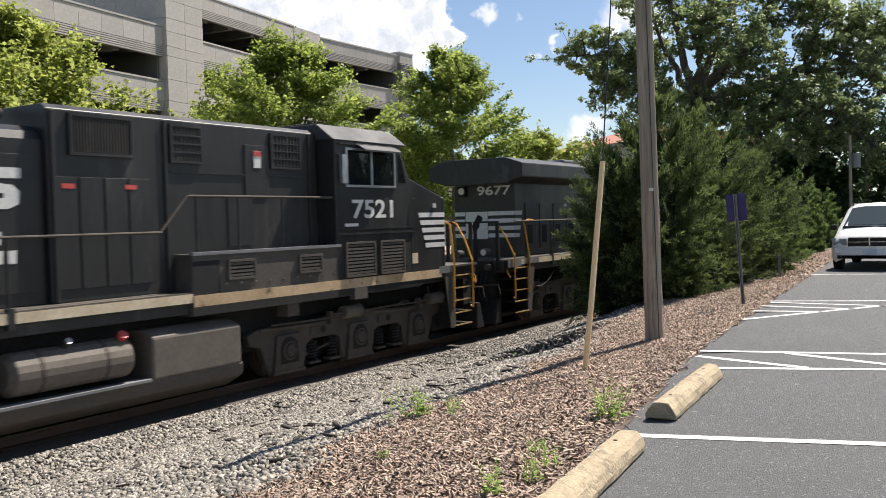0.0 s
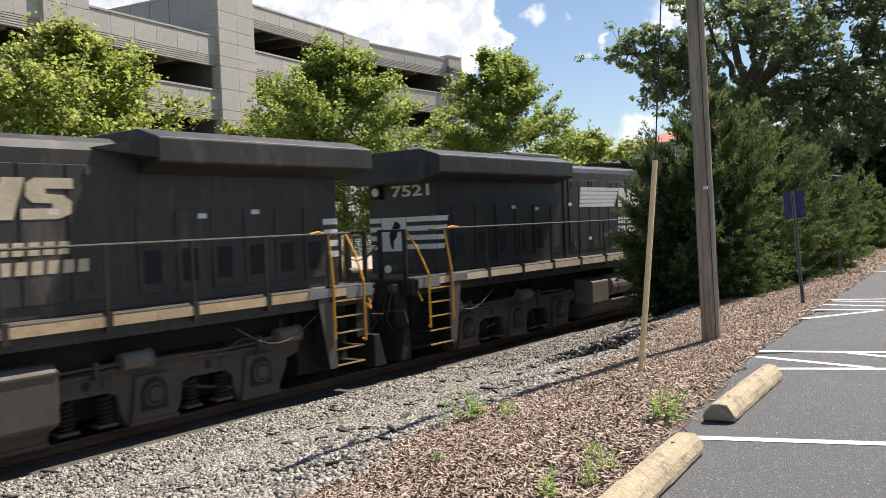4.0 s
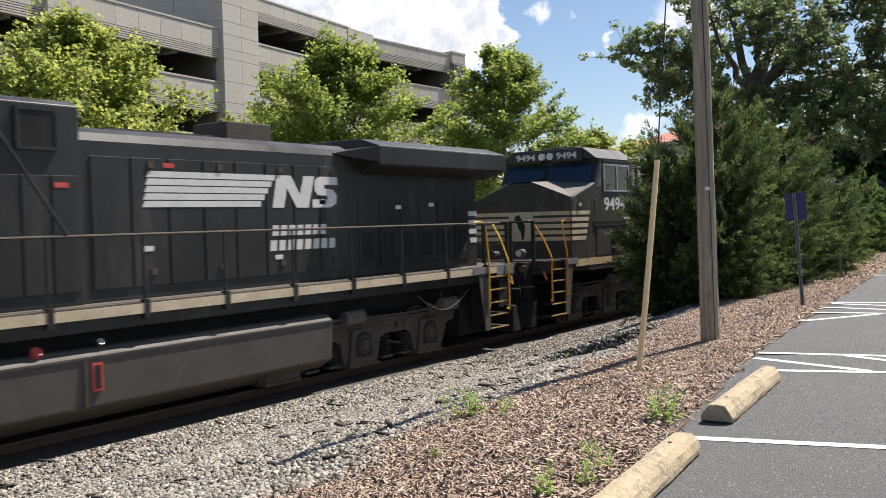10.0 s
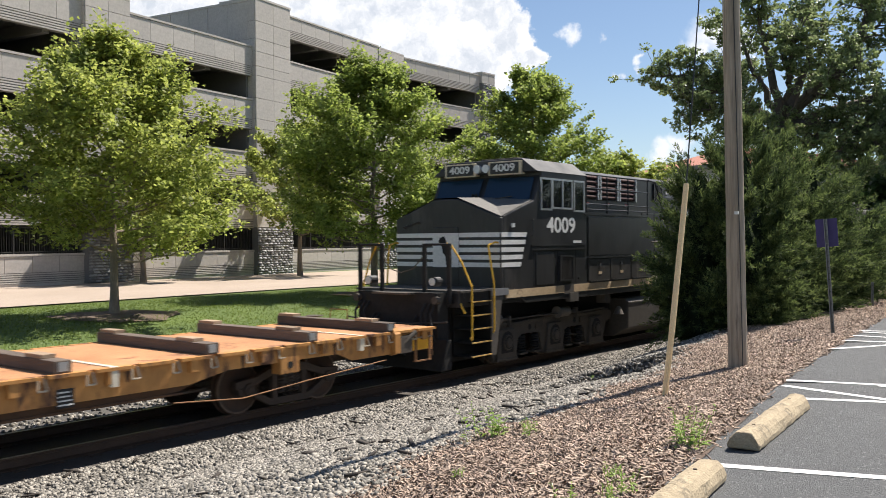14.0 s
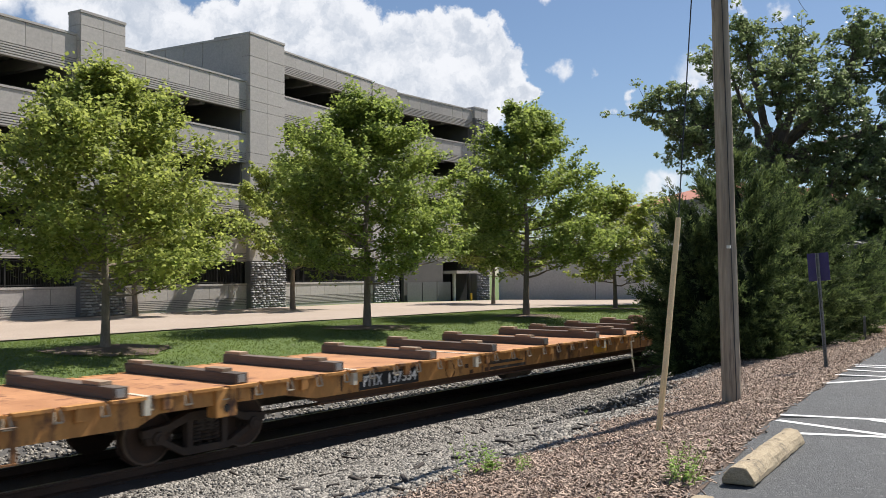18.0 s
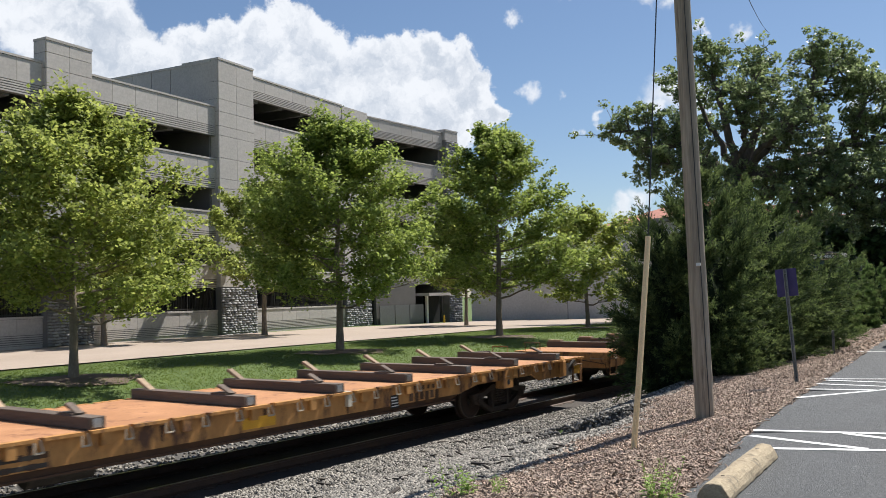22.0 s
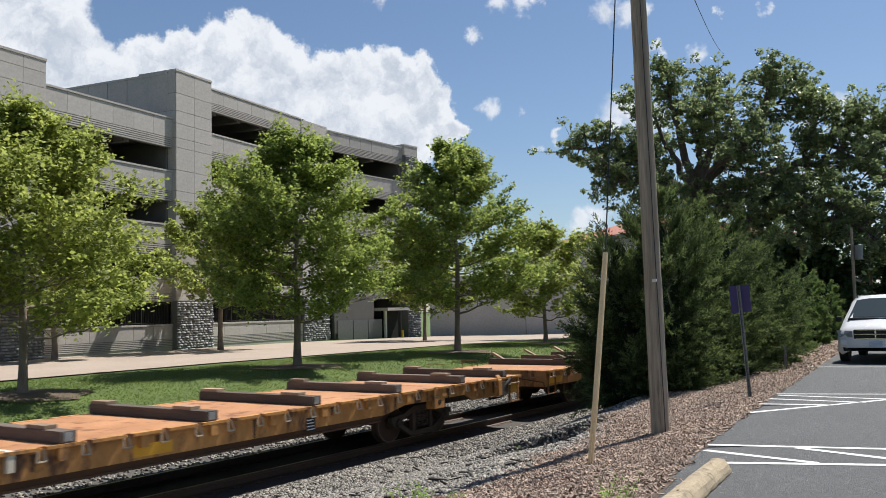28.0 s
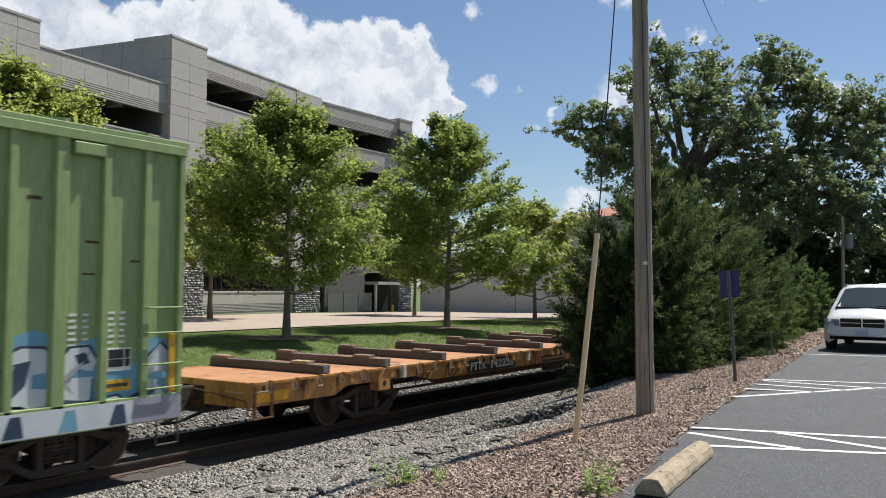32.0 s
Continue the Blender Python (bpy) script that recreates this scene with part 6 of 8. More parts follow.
        for side in (-1, 1):
            part("end_sill", Geo().box(side * 0.36, side * 1.46, e - s * 0.1, e + s * 0.03, dz - 0.44, dz - 0.005), ORANGE, t, "orange end plate beside the coupler pocket", bevel=0.01)
        part("pocket_lintel", Geo().box(-0.36, 0.36, e - s * 0.1, e + s * 0.02, dz - 0.12, dz - 0.005), ORANGE, t)
        part("coupler_pocket", Geo().box(-0.36, 0.36, e - s * 0.5, e - s * 0.42, dz - 0.6, dz - 0.1), VOID, t)
        coupler(t, s * (length / 2), s)
        part("draft_sill", Geo().box(-0.18, 0.18, e - s * 0.5, s * (length / 2 - 0.2), 0.74, 1.0), TRUCKIRON, t, "rust-brown coupler shank", bevel=0.02)
        part("carrier_iron", Geo().box(-0.3, 0.3, e + s * 0.02, e + s * 0.1, 0.62, 0.74), RUSTY, t)
        tube_part("train_hose", [(0.42, e - s * 0.2, 0.68), (0.45, e + s * 0.2, 0.55), (0.3, e + s * 0.55, 0.42), (0.1, s * (length / 2), 0.4)], 0.03, RUBBER, t)
        for side in (-1, 1):
            for q in (0.08, 0.5):
                part("stirrup_post", Geo().box(side * 1.46, side * 1.485, e - s * (q - 0.035), e - s * (q + 0.035), 0.5, dz - 0.1), RUSTORANGE, t)
            part("stirrup_step", Geo().box(side * 1.44, side * 1.5, e - s * 0.05, e - s * 0.54, 0.48, 0.505), RUSTORANGE, t)
            tube_part("grab_iron", [(side * 1.47, e - s * 0.08, dz - 0.2), (side * 1.53, e - s * 0.08, dz - 0.17), (side * 1.53, e - s * 0.5, dz - 0.17), (side * 1.47, e - s * 0.5, dz - 0.2)], 0.013, PALEWOOD, t)
            tube_part("end_grab", [(side * 0.95, e + s * 0.03, dz - 0.16), (side * 0.95, e + s * 0.08, dz - 0.18), (side * 1.35, e + s * 0.08, dz - 0.18), (side * 1.35, e + s * 0.03, dz - 0.16)], 0.012, PALEWOOD, t)
        # wire loops that stand over the deck end
        for q in (-1.25,):
            tube_part("deck_loop", [(q, e - s * 0.1, dz - 0.02), (q, e - s * 0.08, dz + 0.24), (q + 0.5, e - s * 0.08, dz + 0.24), (q + 0.5, e - s * 0.1, dz - 0.02)], 0.011, RUSTORANGE, t)
        tube_part("uncoupling_lever", [(0.1, e + s * 0.45, 0.95), (0.4, e + s * 0.3, 0.98), (0.7, e + s * 0.12, 0.9), (1.4, e + s * 0.05, 0.8), (1.45, e + s * 0.05, 0.55)], 0.013, RUSTY, t)
    hw = part("hand_brake", Geo().cyl((-1.2, h - 0.6, dz), (-1.2, h - 0.6, dz + 0.12), 0.03).cyl((-1.2, h - 0.6, dz + 0.12), (-1.2, h - 0.6, dz + 0.14), 0.18, n=18), GRIME, t)
    bracket = part("end_bracket", Geo().prism([(1.44, dz - 0.45), (1.58, dz - 0.4), (1.58, dz - 0.05), (1.5, dz + 0.08), (1.44, dz - 0.02)], h - 1.2, h - 1.05, "y"), ORANGE, t)
    part("brake_gear", Geo().box(1.47, 1.56, h - 1.05, h - 0.7, dz - 0.42, dz - 0.1).cyl((1.5, h - 1.0, dz - 0.3), (1.56, h - 0.6, dz - 0.05), 0.05), GRIME, bracket)
    if start > -80:
        tube_part("cable", [(1.52, h - 1.4, 0.62), (1.56, tc + 0.3, 0.5), (1.56, tc - 1.0, 0.4), (1.52, tc - 2.2, 0.5)], 0.011, RUSTORANGE, t)
    # cross timbers
    for i, a in enumerate(beams):
        y = Y(a)
        off = RNG.uniform(-0.03, 0.03)
        bt = part("cross_timber", Geo().box(-1.5 + off, 1.5 + off, y - 0.12, y + 0.12, dz + 0.005, dz + 0.17), TIMBER, t, "weathered grey-brown cross timber", bevel=0.008)
        for s in (-0.6, 0.25):
            part("cleat", Geo().box(s - 0.14, s + 0.14, y + 0.12, y + 0.17, dz + 0.01, dz + 0.13), PALEWOOD, bt)
        for x in (-1.25, 0.9):
            if chocks == "block":
                ck = part("block", Geo().box(x - 0.22, x + 0.22, y - 0.1, y + 0.1, dz + 0.17, dz + 0.225), PALEWOOD, bt, bevel=0.005)
                ck.rotation_euler[2] = 0
            elif chocks == "wedge":
                shape = [(x + 0.12, dz + 0.17), (x + 0.22, dz + 0.17), (x - 0.16, dz + 0.36), (x - 0.2, dz + 0.31)] if x < 0 else [(x + 0.1, dz + 0.2), (x + 0.18, dz + 0.2), (x - 0.12, dz + 0.33), (x - 0.16, dz + 0.29)]
                ck = part("wedge", Geo().prism(shape, y - 0.06, y + 0.06, "y"), PALEWOOD if x < 0 else TIMBER, bt, bevel=0.005)
                if x > 0:
                    part("chock_base", Geo().box(x - 0.24, x + 0.14, y - 0.1, y + 0.1, dz + 0.17, dz + 0.2), TIMBER, bt)
        part("end_tag", Geo().box(1.5 + off, 1.508 + off, y - 0.07, y + 0.06, dz + 0.03, dz + 0.15), ALU, bt, "pale metal tag")
    for a in strap_at:
        y = Y(a)
        st = part("webbing_strap", Geo().box(-1.45, 1.47, y - 0.04, y + 0.04, dz + 0.006, dz + 0.012).box(1.47, 1.55, y - 0.05, y + 0.05, dz - 0.26, dz + 0.01), STRAP, t, "cream webbing strap over the deck edge")
    return t


e_car = flat_car(-78.85, 28.28, [-52.6, -54.55, -56.55, -58.9, -60.95, -62.48, -65.04, -67.18, -69.28, -71.92, -74.02, -76.11], "PTTX 137534", -70.55, 1.67, "block", [-53.4, -58.2, -62.2, -67.88, -71.56, -75.73],
                 "faded orange flat car with cross timbers and flat wood blocks")
f_car = flat_car(-107.7, 28.8, [-81.05, -82.98, -84.98, -87.0, -89.05, -91.11, -93.79, -95.91, -97.99, -100.6, -102.72, -104.8], "PTTX 147103", -98.6, 2.56, "wedge", [-88.81, -96.61, -100.18],
                 "faded orange flat car with cross timbers and wooden wedges")
g_car = flat_car(-136.6, 28.9, [-109.3, -111.2, -113.65, -116.15, -118.65, -121.18, -122.45, -124.95, -127.4, -129.85, -132.0, -133.9], "PTTX 142226", -127.55, 2.4, "block", [-122.0, -125.7, -131.4],
                 "faded orange flat car with cross timbers and scattered blocks")


def sprayed_line(car, a, b):
    (ya, za), (yb, zb) = a, b
    part("sprayed_line", Geo().prism([(ya - 0.03, za), (ya + 0.03, za), (yb + 0.03, zb), (yb - 0.03, zb)], 1.4725, 1.474, "x"), RUSTY, car)


for k in range(2):
    y = -127.55 - (-136.6 + 14.45) - 1.75 - 1.2 * k
    for a, b in (((0.0, 1.02), (-0.25, 0.68)), ((0.3, 0.98), (-0.1, 0.7)), ((-0.35, 1.0), (-0.42, 0.68)), ((0.4, 0.72), (-0.45, 0.78))):
        sprayed_line(g_car, (y + a[0], a[1]), (y + b[0], b[1]))
# bold dark stencil on the middle flat car
for i in range(6):
    y = -86.15 - (-107.7 + 14.4) - 0.17 * i
    part("stencil_block", Geo().box(1.473, 1.475, y, y + 0.12, 0.72 + 0.03 * (i % 2), 0.9), RUSTY, f_car)
    if i < 3:
        part("stencil_block", Geo().box(1.473, 1.475, y - 0.1, y - 0.02, 0.94, 1.02), RUSTY, f_car)


def hanging_strap(t, y):
    part("loose_strap", Geo().add([(1.56, y - 0.05, 0.95), (1.56, y + 0.05, 0.95), (1.58, y + 0.06, 0.5), (1.58, y - 0.03, 0.5), (1.62, y + 0.09, 0.12), (1.62, y + 0.01, 0.12)], [(0, 1, 2, 3), (3, 2, 4, 5), (3, 2, 1, 0), (5, 4, 2, 3)]), STRAP, t, "loose cream strap hanging down")


hanging_strap(e_car, -60.7 - (-78.85 + 14.14))


def box_car(start, length):
    t = thing("box_car", pose(TRACK_X, start + length / 2, RAIL_Z), "faded green box car with upright ribs and blue graffiti", "box car")
    TRAIN.append((t, start + length / 2, 0))
    h = length / 2 - 0.75
    top, bot = 5.0, 1.0
    part("body", Geo().box(-1.42, 1.42, -h, h, bot, top), GREEN, t, "faded green painted steel sides")
    roof = part("roof", Geo().prism([(-1.52, top - 0.1), (1.52, top - 0.1), (1.52, top), (0.0, top + 0.22), (-1.52, top)], -h - 0.05, h + 0.05, "y"), GREEN, t, bevel=0.01)
    for i in range(12):
        y = -h + 0.7 + i * (2 * h - 1.4) / 11
        part("roof_rib", Geo().prism([(-1.5, top + 0.0), (0, top + 0.22), (1.5, top + 0.0), (1.5, top + 0.05), (0, top + 0.27), (-1.5, top + 0.05)], y - 0.04, y + 0.04, "y"), GREEN, roof)
    for s in (-1, 1):
        part("side_sill", Geo().box(s * 1.38, s * 1.5, -h, h, 0.72, 1.12), GREEN, t, bevel=0.01)
        part("top_rail", Geo().box(s * 1.4, s * 1.53, -h, h, top - 0.22, top - 0.08), GREEN, t, bevel=0.01)
        part("end_post", Geo().box(s * 1.42, s * 1.5, h - 0.1, h, 1.05, top - 0.15), GREEN, t, bevel=0.01)
        for i in range(23):
            y, w = h - 0.7 - 0.71 * i, 0.13 if i % 5 == 2 else 0.075
            part("side_rib", Geo().prism([(s * 1.42, y - w), (s * 1.5, y - w * 0.75), (s * 1.5, y + w * 0.75), (s * 1.42, y + w)], 1.05, top - 0.15, "z"), GREEN, t, bevel=0.008)
        part("bracket", Geo().box(s * 1.42, s * 1.54, h - 1.98, h - 1.48, 4.58, 4.76), GREEN, t, bevel=0.02)
        # data blocks
        for yy, ztop in ((h - 1.94, 2.36), (h - 1.32, 2.38)):
            for i in range(6):
                for a, b in ((0, 0.13), (0.22, 0.32)):
                    part("stencil_bar", Geo().box(s * 1.421, s * 1.426, yy + a, yy + b - 0.02 * (i % 2), ztop - 0.085 * i, ztop - 0.035 - 0.085 * i), WHITE, t)
        dp = part("data_panel", Geo().box(s * 1.421, s * 1.434, h - 1.31, h - 0.9, 1.52, 1.85), WHITE, t)
        for a, b in ((1.29, 1.03), (1.01, 0.92)):
            for c, d in ((1.7, 1.83), (1.58, 1.69)):
                part("data_frame", Geo().box(s * 1.434, s * 1.437, h - a, h - b, c, d), BLACK, dp)
        yp = part("yellow_placard", Geo().box(s * 1.421, s * 1.434, h - 1.36, h - 0.9, 1.23, 1.39), YELLOW, t)
        part("placard_line", Geo().box(s * 1.434, s * 1.436, h - 1.32, h - 0.94, 1.29, 1.34), GRIME, yp)
        for a, z0, z1 in ((1.75, 2.9, 2.93), (1.7, 3.35, 3.39), (2.6, 3.9, 3.95), (0.95, 3.1, 3.13)):
            part("rust_scrape", Geo().box(s * 1.421, s * 1.424, h - a, h - a + 0.22, z0, z1), RUSTY, t)
        # ladder
        for z in (1.22, 1.58, 2.05, 2.43):
            tube_part("ladder_rung", [(s * 1.44, h - 0.72, z), (s * 1.55, h - 0.7, z), (s * 1.55, h - 0.04, z), (s * 1.44, h - 0.02, z)], 0.014, GREEN, t)
        part("ladder_stile", Geo().box(s * 1.5, s * 1.53, h - 0.27, h - 0.16, 1.14, 2.03), YELLOW, t)
        tube_part("stirrup_step", [(s * 1.48, h - 0.05, 0.8), (s * 1.48, h - 0.05, 0.35), (s * 1.48, h - 0.45, 0.35), (s * 1.48, h - 0.45, 0.8)], 0.018, GRIME, t)
    # graffiti: a blue cloud with outlined block letters, low on the side facing the lot
    def spray(name, shape, depth, mat, shift=0.0, grow=0.0):
        cu, cz = sum(u for u, z in shape) / len(shape), sum(z for u, z in shape) / len(shape)
        pts = [(h - shift - (u + grow * (1 if u > cu else -1)), z + grow * (1 if z > cz else -1)) for u, z in shape]
        part(name, Geo().prism(pts[::-1], 1.424 + depth, 1.4255 + depth, "x"), mat, t)

    for shift in (0.0, 2.95, 5.9):
        spray("graffiti_cloud", [(2.9, 2.02), (2.71, 2.08), (2.47, 2.16), (2.27, 2.11), (2.08, 1.98), (1.97, 1.84), (1.73, 1.97), (1.51, 2.01), (1.36, 1.9), (1.32, 1.65), (0.81, 1.61), (0.73, 1.92), (0.47, 1.99), (0.17, 1.9), (0.1, 1), (0.89, 1.03), (0.88, 0.77), (2.86, 0.81)], 0.0, GRAF_B, shift)
        letters = [[(2.85, 1.82), (2.61, 1.92), (2.31, 1.9), (2.1, 1.77), (2.15, 1.59), (2.45, 1.56), (2.47, 1.38), (2.19, 1.35), (2.23, 0.98), (2.59, 1.16), (2.78, 1.18), (2.86, 1.46)], [(2.05, 1.72), (1.89, 1.88), (1.62, 1.89), (1.47, 1.68), (1.55, 1.54), (1.8, 1.61), (1.85, 1.47), (1.55, 1.47), (1.57, 1.15), (1.92, 1.09), (2.06, 1.29)], [(0.67, 1.16), (0.59, 1.68), (0.37, 1.88), (0.2, 1.74), (0.1, 1.16), (0.25, 1.15), (0.29, 1.45), (0.42, 1.46), (0.45, 1.14)]]
        letters += [[(2.87, 1.14), (2.59, 1.12), (2.23, 0.96), (2.13, 0.87), (2.58, 0.77), (2.86, 0.79)], [(1.4, 1.13), (1.13, 1.16), (0.98, 1.04), (0.94, 0.81), (1.3, 0.82)]]
        for a in letters:
            spray("graffiti_outline", a, 0.002, GRAF_K, shift, 0.035)
            spray("graffiti_letter", a, 0.004, GRAF_W, shift)
        for a in ([(2.7, 1.72), (2.48, 1.75), (2.55, 1.43), (2.74, 1.27), (2.81, 1.41)], [(1.83, 1.78), (1.67, 1.82), (1.58, 1.67), (1.75, 1.63)], [(2.08, 1.2), (1.59, 1.13), (1.61, 0.84), (2.02, 0.84)]):
            spray("graffiti_shade", a, 0.006, GRAF_K, shift)
    # sharp shards of colour between and over the letters
    rng = np.random.default_rng(5)
    tones = [GRAF_W, GRAF_K, GRAF_B, GRAF_L, GRAF_W, GRAF_K]
    for n in range(42):
        u, z = rng.uniform(0.25, 8.4), rng.uniform(0.98, 1.78)
        a, l, w = rng.uniform(-1.2, 1.2), rng.uniform(0.18, 0.46), rng.uniform(0.03, 0.12)
        c, d = math.cos(a), math.sin(a)
        if 0.85 < u < 1.4:
            continue
        shape = [(u - c * l, z - d * l), (u + d * w, max(0.8, z - c * w)), (u + c * l, z + d * l), (u - d * w * 0.4, z + c * w * 0.4)]
        shape = [(min(8.5, max(0.12, p)), min(1.95, max(0.8, q))) for p, q in shape]
        spray("graffiti_shard", shape, 0.008 + 0.0008 * n, tones[n % 6])
    part("painted_sill", Geo().box(1.5, 1.503, h - 8.5, h - 0.9, 0.74, 1.08), GRAF_W, t)
    part("painted_sill", Geo().box(1.5, 1.503, h - 0.88, h - 0.02, 0.74, 1.1), GRAF_L, t)
    for i in range(9):
        part("painted_sill_mark", Geo().prism([(h - 1.0 - 0.8 * i, 0.76), (h - 1.3 - 0.8 * i, 0.76), (h - 1.2 - 0.8 * i, 1.04), (h - 1.05 - 0.8 * i, 1.04)], 1.503, 1.505, "x"), GRAF_B if i % 2 else GRAF_K, t)
    for s in (-1, 1):
        coupler(t, s * (length / 2), s)
        part("draft_sill", Geo().box(-0.22, 0.22, s * h, s * (length / 2 - 0.3), 0.68, 1.05), GRIME, t)
        for i in range(7):
            part("end_rib", Geo().box(-1.3, 1.3, s * h, s * (h + 0.06), 1.4 + i * 0.46, 1.55 + i * 0.46), GREEN, t, bevel=0.02)
        tube_part("end_ladder", [(1.2, s * (h + 0.08), 1.1), (1.2, s * (h + 0.08), 2.2)], 0.015, GREEN, t)
    part("centre_sill", Geo().box(-0.35, 0.35, -h, h, 0.6, 1.0), GRIME, t)
    for y in (-h + 1.75, h - 1.75):
        two_axle_truck(t, y)


box_car(-154.7, 18.1)


# ---- trees and bushes ----
def leaf_cards(rng, centres, size, up=0.6):
    """Kite-shaped leaves at the given places, as an (n, 4, 3) array."""
    n = len(centres)
    nor = rng.normal(0, 1, (n, 3))
    nor[:, 2] = np.abs(nor[:, 2]) + up
    nor /= np.linalg.norm(nor, axis=1)[:, None]
    ax = rng.normal(0, 1, (n, 3))
    ax -= nor * (ax * nor).sum(1)[:, None]
    ax /= np.linalg.norm(ax, axis=1)[:, None]
    bx = np.cross(nor, ax)
    s = (size * rng.uniform(0.6, 1.35, n))[:, None]
    droop = nor * s * 0.22
    return np.stack([centres - ax * s * 0.5, centres + bx * s * 0.42 - droop * 0.3, centres + ax * s * 0.55 - droop, centres - bx * s * 0.42 - droop * 0.3], 1)


def sprays(rng, at, axis, length, per, leaf, spread=0.17, up=0.9):
    """Leafy shoots: leaves strung along short axes from the given roots, as leaf cards."""
    n = len(at)
    u = rng.uniform(0, 1, (n, per, 1)) ** 0.75
    ln = np.asarray(length)[:, None, None]
    pts = at[:, None, :] + axis[:, None, :] * (u * ln) + rng.normal(0, 1, (n, per, 3)) * np.array([1, 1, 0.6]) * spread * (1.25 - 0.75 * u)
    return leaf_cards(rng, pts.reshape(-1, 3), leaf, up)


def broad_tree(x, y, height_m, bare, profile, limbs, shoots, per, leaf, mat, seed, label, trunk_r=0.13, shoot=0.95, name="tree", fill=0.3, spread=0.165):
    """A tapered trunk with rising limbs that fork into twigs; every twig ends in leafy shoots inside a profile of (height share, radius)."""
    rng = np.random.default_rng(seed)
    z0 = height(x, y) - 0.05
    t = thing(name, pose(x, y, z0), label, "tree", "trees")
    hs, rs = [p[0] for p in profile], [p[1] for p in profile]
    trunk = Geo()
    path = [Vector((0, 0, 0))]
    k = 9
    for i in range(1, k + 1):
        path.append(Vector((rng.normal(0, 0.01) * height_m * (i / k), rng.normal(0, 0.01) * height_m * (i / k), height_m * 0.93 * i / k)))
    for i in range(k):
        a, b = trunk_r * (1 - i / k) ** 0.8 + 0.015, trunk_r * (1 - (i + 1) / k) ** 0.8 + 0.015
        trunk.cyl(path[i], path[i + 1], a * (1.25 if i == 0 else 1), b, 10, caps=False)
    tr = part("trunk", trunk, MAPLEBARK, t, smooth=True)
    roots, axes, lens = [], [], []

    def shoot_at(p, d, size):
        roots.append(tuple(p))
        axes.append(tuple(d.normalized()))
        lens.append(size)

    for i in range(limbs):
        f = bare + (0.93 - bare) * (i / limbs) ** 1.05
        zz = f * height_m
        at = Vector((0, 0, zz))
        for a, b in zip(path[:-1], path[1:]):
            if a.z <= zz <= b.z:
                at = a.lerp(b, (zz - a.z) / (b.z - a.z))
        ang = i * 2.4 + rng.uniform(-0.4, 0.4)
        up = 0.15 + 1.5 * f + rng.uniform(-0.2, 0.2)
        reach = max(0.25, float(np.interp(min(0.98, f + 0.10), hs, rs)) * rng.uniform(0.72, 1.06))
        lim = Geo()
        p, rr = at, max(0.018, trunk_r * 0.42 * (1 - f) + 0.012)
        nseg = 6
        for j in range(nseg):
            d = Vector((math.cos(ang), math.sin(ang), up * (0.35 + 0.2 * j) - 0.12 * (j == 0)))
            q = p + Vector((d.x, d.y, d.z * 0.6)) * (reach / nseg) + Vector(rng.normal(0, 0.02, 3)) * reach
            lim.cyl(p, q, rr, rr * 0.74, 6, caps=False)
            rr *= 0.74
            if j >= 1:
                for w in (-1, 1, 0):
                    turn = ang + w * rng.uniform(0.5, 1.1) + rng.uniform(-0.2, 0.2)
                    tw = Vector((math.cos(turn), math.sin(turn), rng.uniform(0.1, 0.9)))
                    e = q + tw * reach * rng.uniform(0.12, 0.26)
                    lim.cyl(q, e, rr * 0.55, 0.005, 5, caps=False)
                    for _ in range(2):
                        shoot_at(q.lerp(e, rng.uniform(0.4, 1.0)), tw + Vector((0, 0, rng.uniform(0.1, 0.7))) + Vector(rng.normal(0, 0.25, 3)), shoot * rng.uniform(0.55, 1.1))
            p = q
            ang += rng.uniform(-0.2, 0.2)
        shoot_at(p, Vector((math.cos(ang), math.sin(ang), up + 0.3)), shoot * rng.uniform(0.9, 1.45))
        part("limb", lim, MAPLEBARK, tr)
    # shoots that fill the crown between the twigs
    while len(roots) < shoots:
        f = rng.uniform(hs[0], 0.97)
        rmax = float(np.interp(f, hs, rs))
        if rng.uniform() > (rmax / max(rs)) ** 1.3 + 0.08:
            continue
        a = rng.uniform(0, 2 * math.pi)
        lump = 0.92 + 0.12 * math.sin(a * 3 + seed + f * 9) + 0.1 * math.sin(a * 5 - f * 19 + seed)
        rad = rmax * (fill + (1 - fill) * rng.uniform() ** 0.6) * lump * 0.92
        shoot_at((math.cos(a) * rad, math.sin(a) * rad, f * height_m), Vector((math.cos(a), math.sin(a), rng.uniform(-0.2, 0.6) + 1.3 * f)) + Vector(rng.normal(0, 0.3, 3)), shoot * rng.uniform(0.5, 1.1))
    soup("crown", sprays(rng, np.array(roots), np.array(axes), np.array(lens), per, leaf, spread), 4, mat, t)
    return t


MAPLE_SHAPE = [(0.17, 1.8), (0.22, 2.7), (0.33, 3.4), (0.48, 3.25), (0.64, 2.75), (0.78, 1.85), (0.9, 0.85), (1.0, 0.15)]


def scaled(shape, k):
    return [(h, r * k) for h, r in shape]


broad_tree(-22.67, 13.76, 7.9, 0.2, MAPLE_SHAPE, 40, 1300, 46, 0.118, MAPLE, 11, "young maple with a light green leafy crown on the lawn", 0.11)
broad_tree(-23.3, 25.16, 9.2, 0.19, scaled(MAPLE_SHAPE, 1.05), 42, 1420, 46, 0.125, GREENMAPLE, 12, "young maple with a full green crown on the lawn", 0.13)
broad_tree(-23.1, 36.2, 10.4, 0.18, scaled(MAPLE_SHAPE, 1.14), 42, 1400, 44, 0.138, GREENMAPLE, 13, "tall young maple with a green crown on the lawn", 0.14)
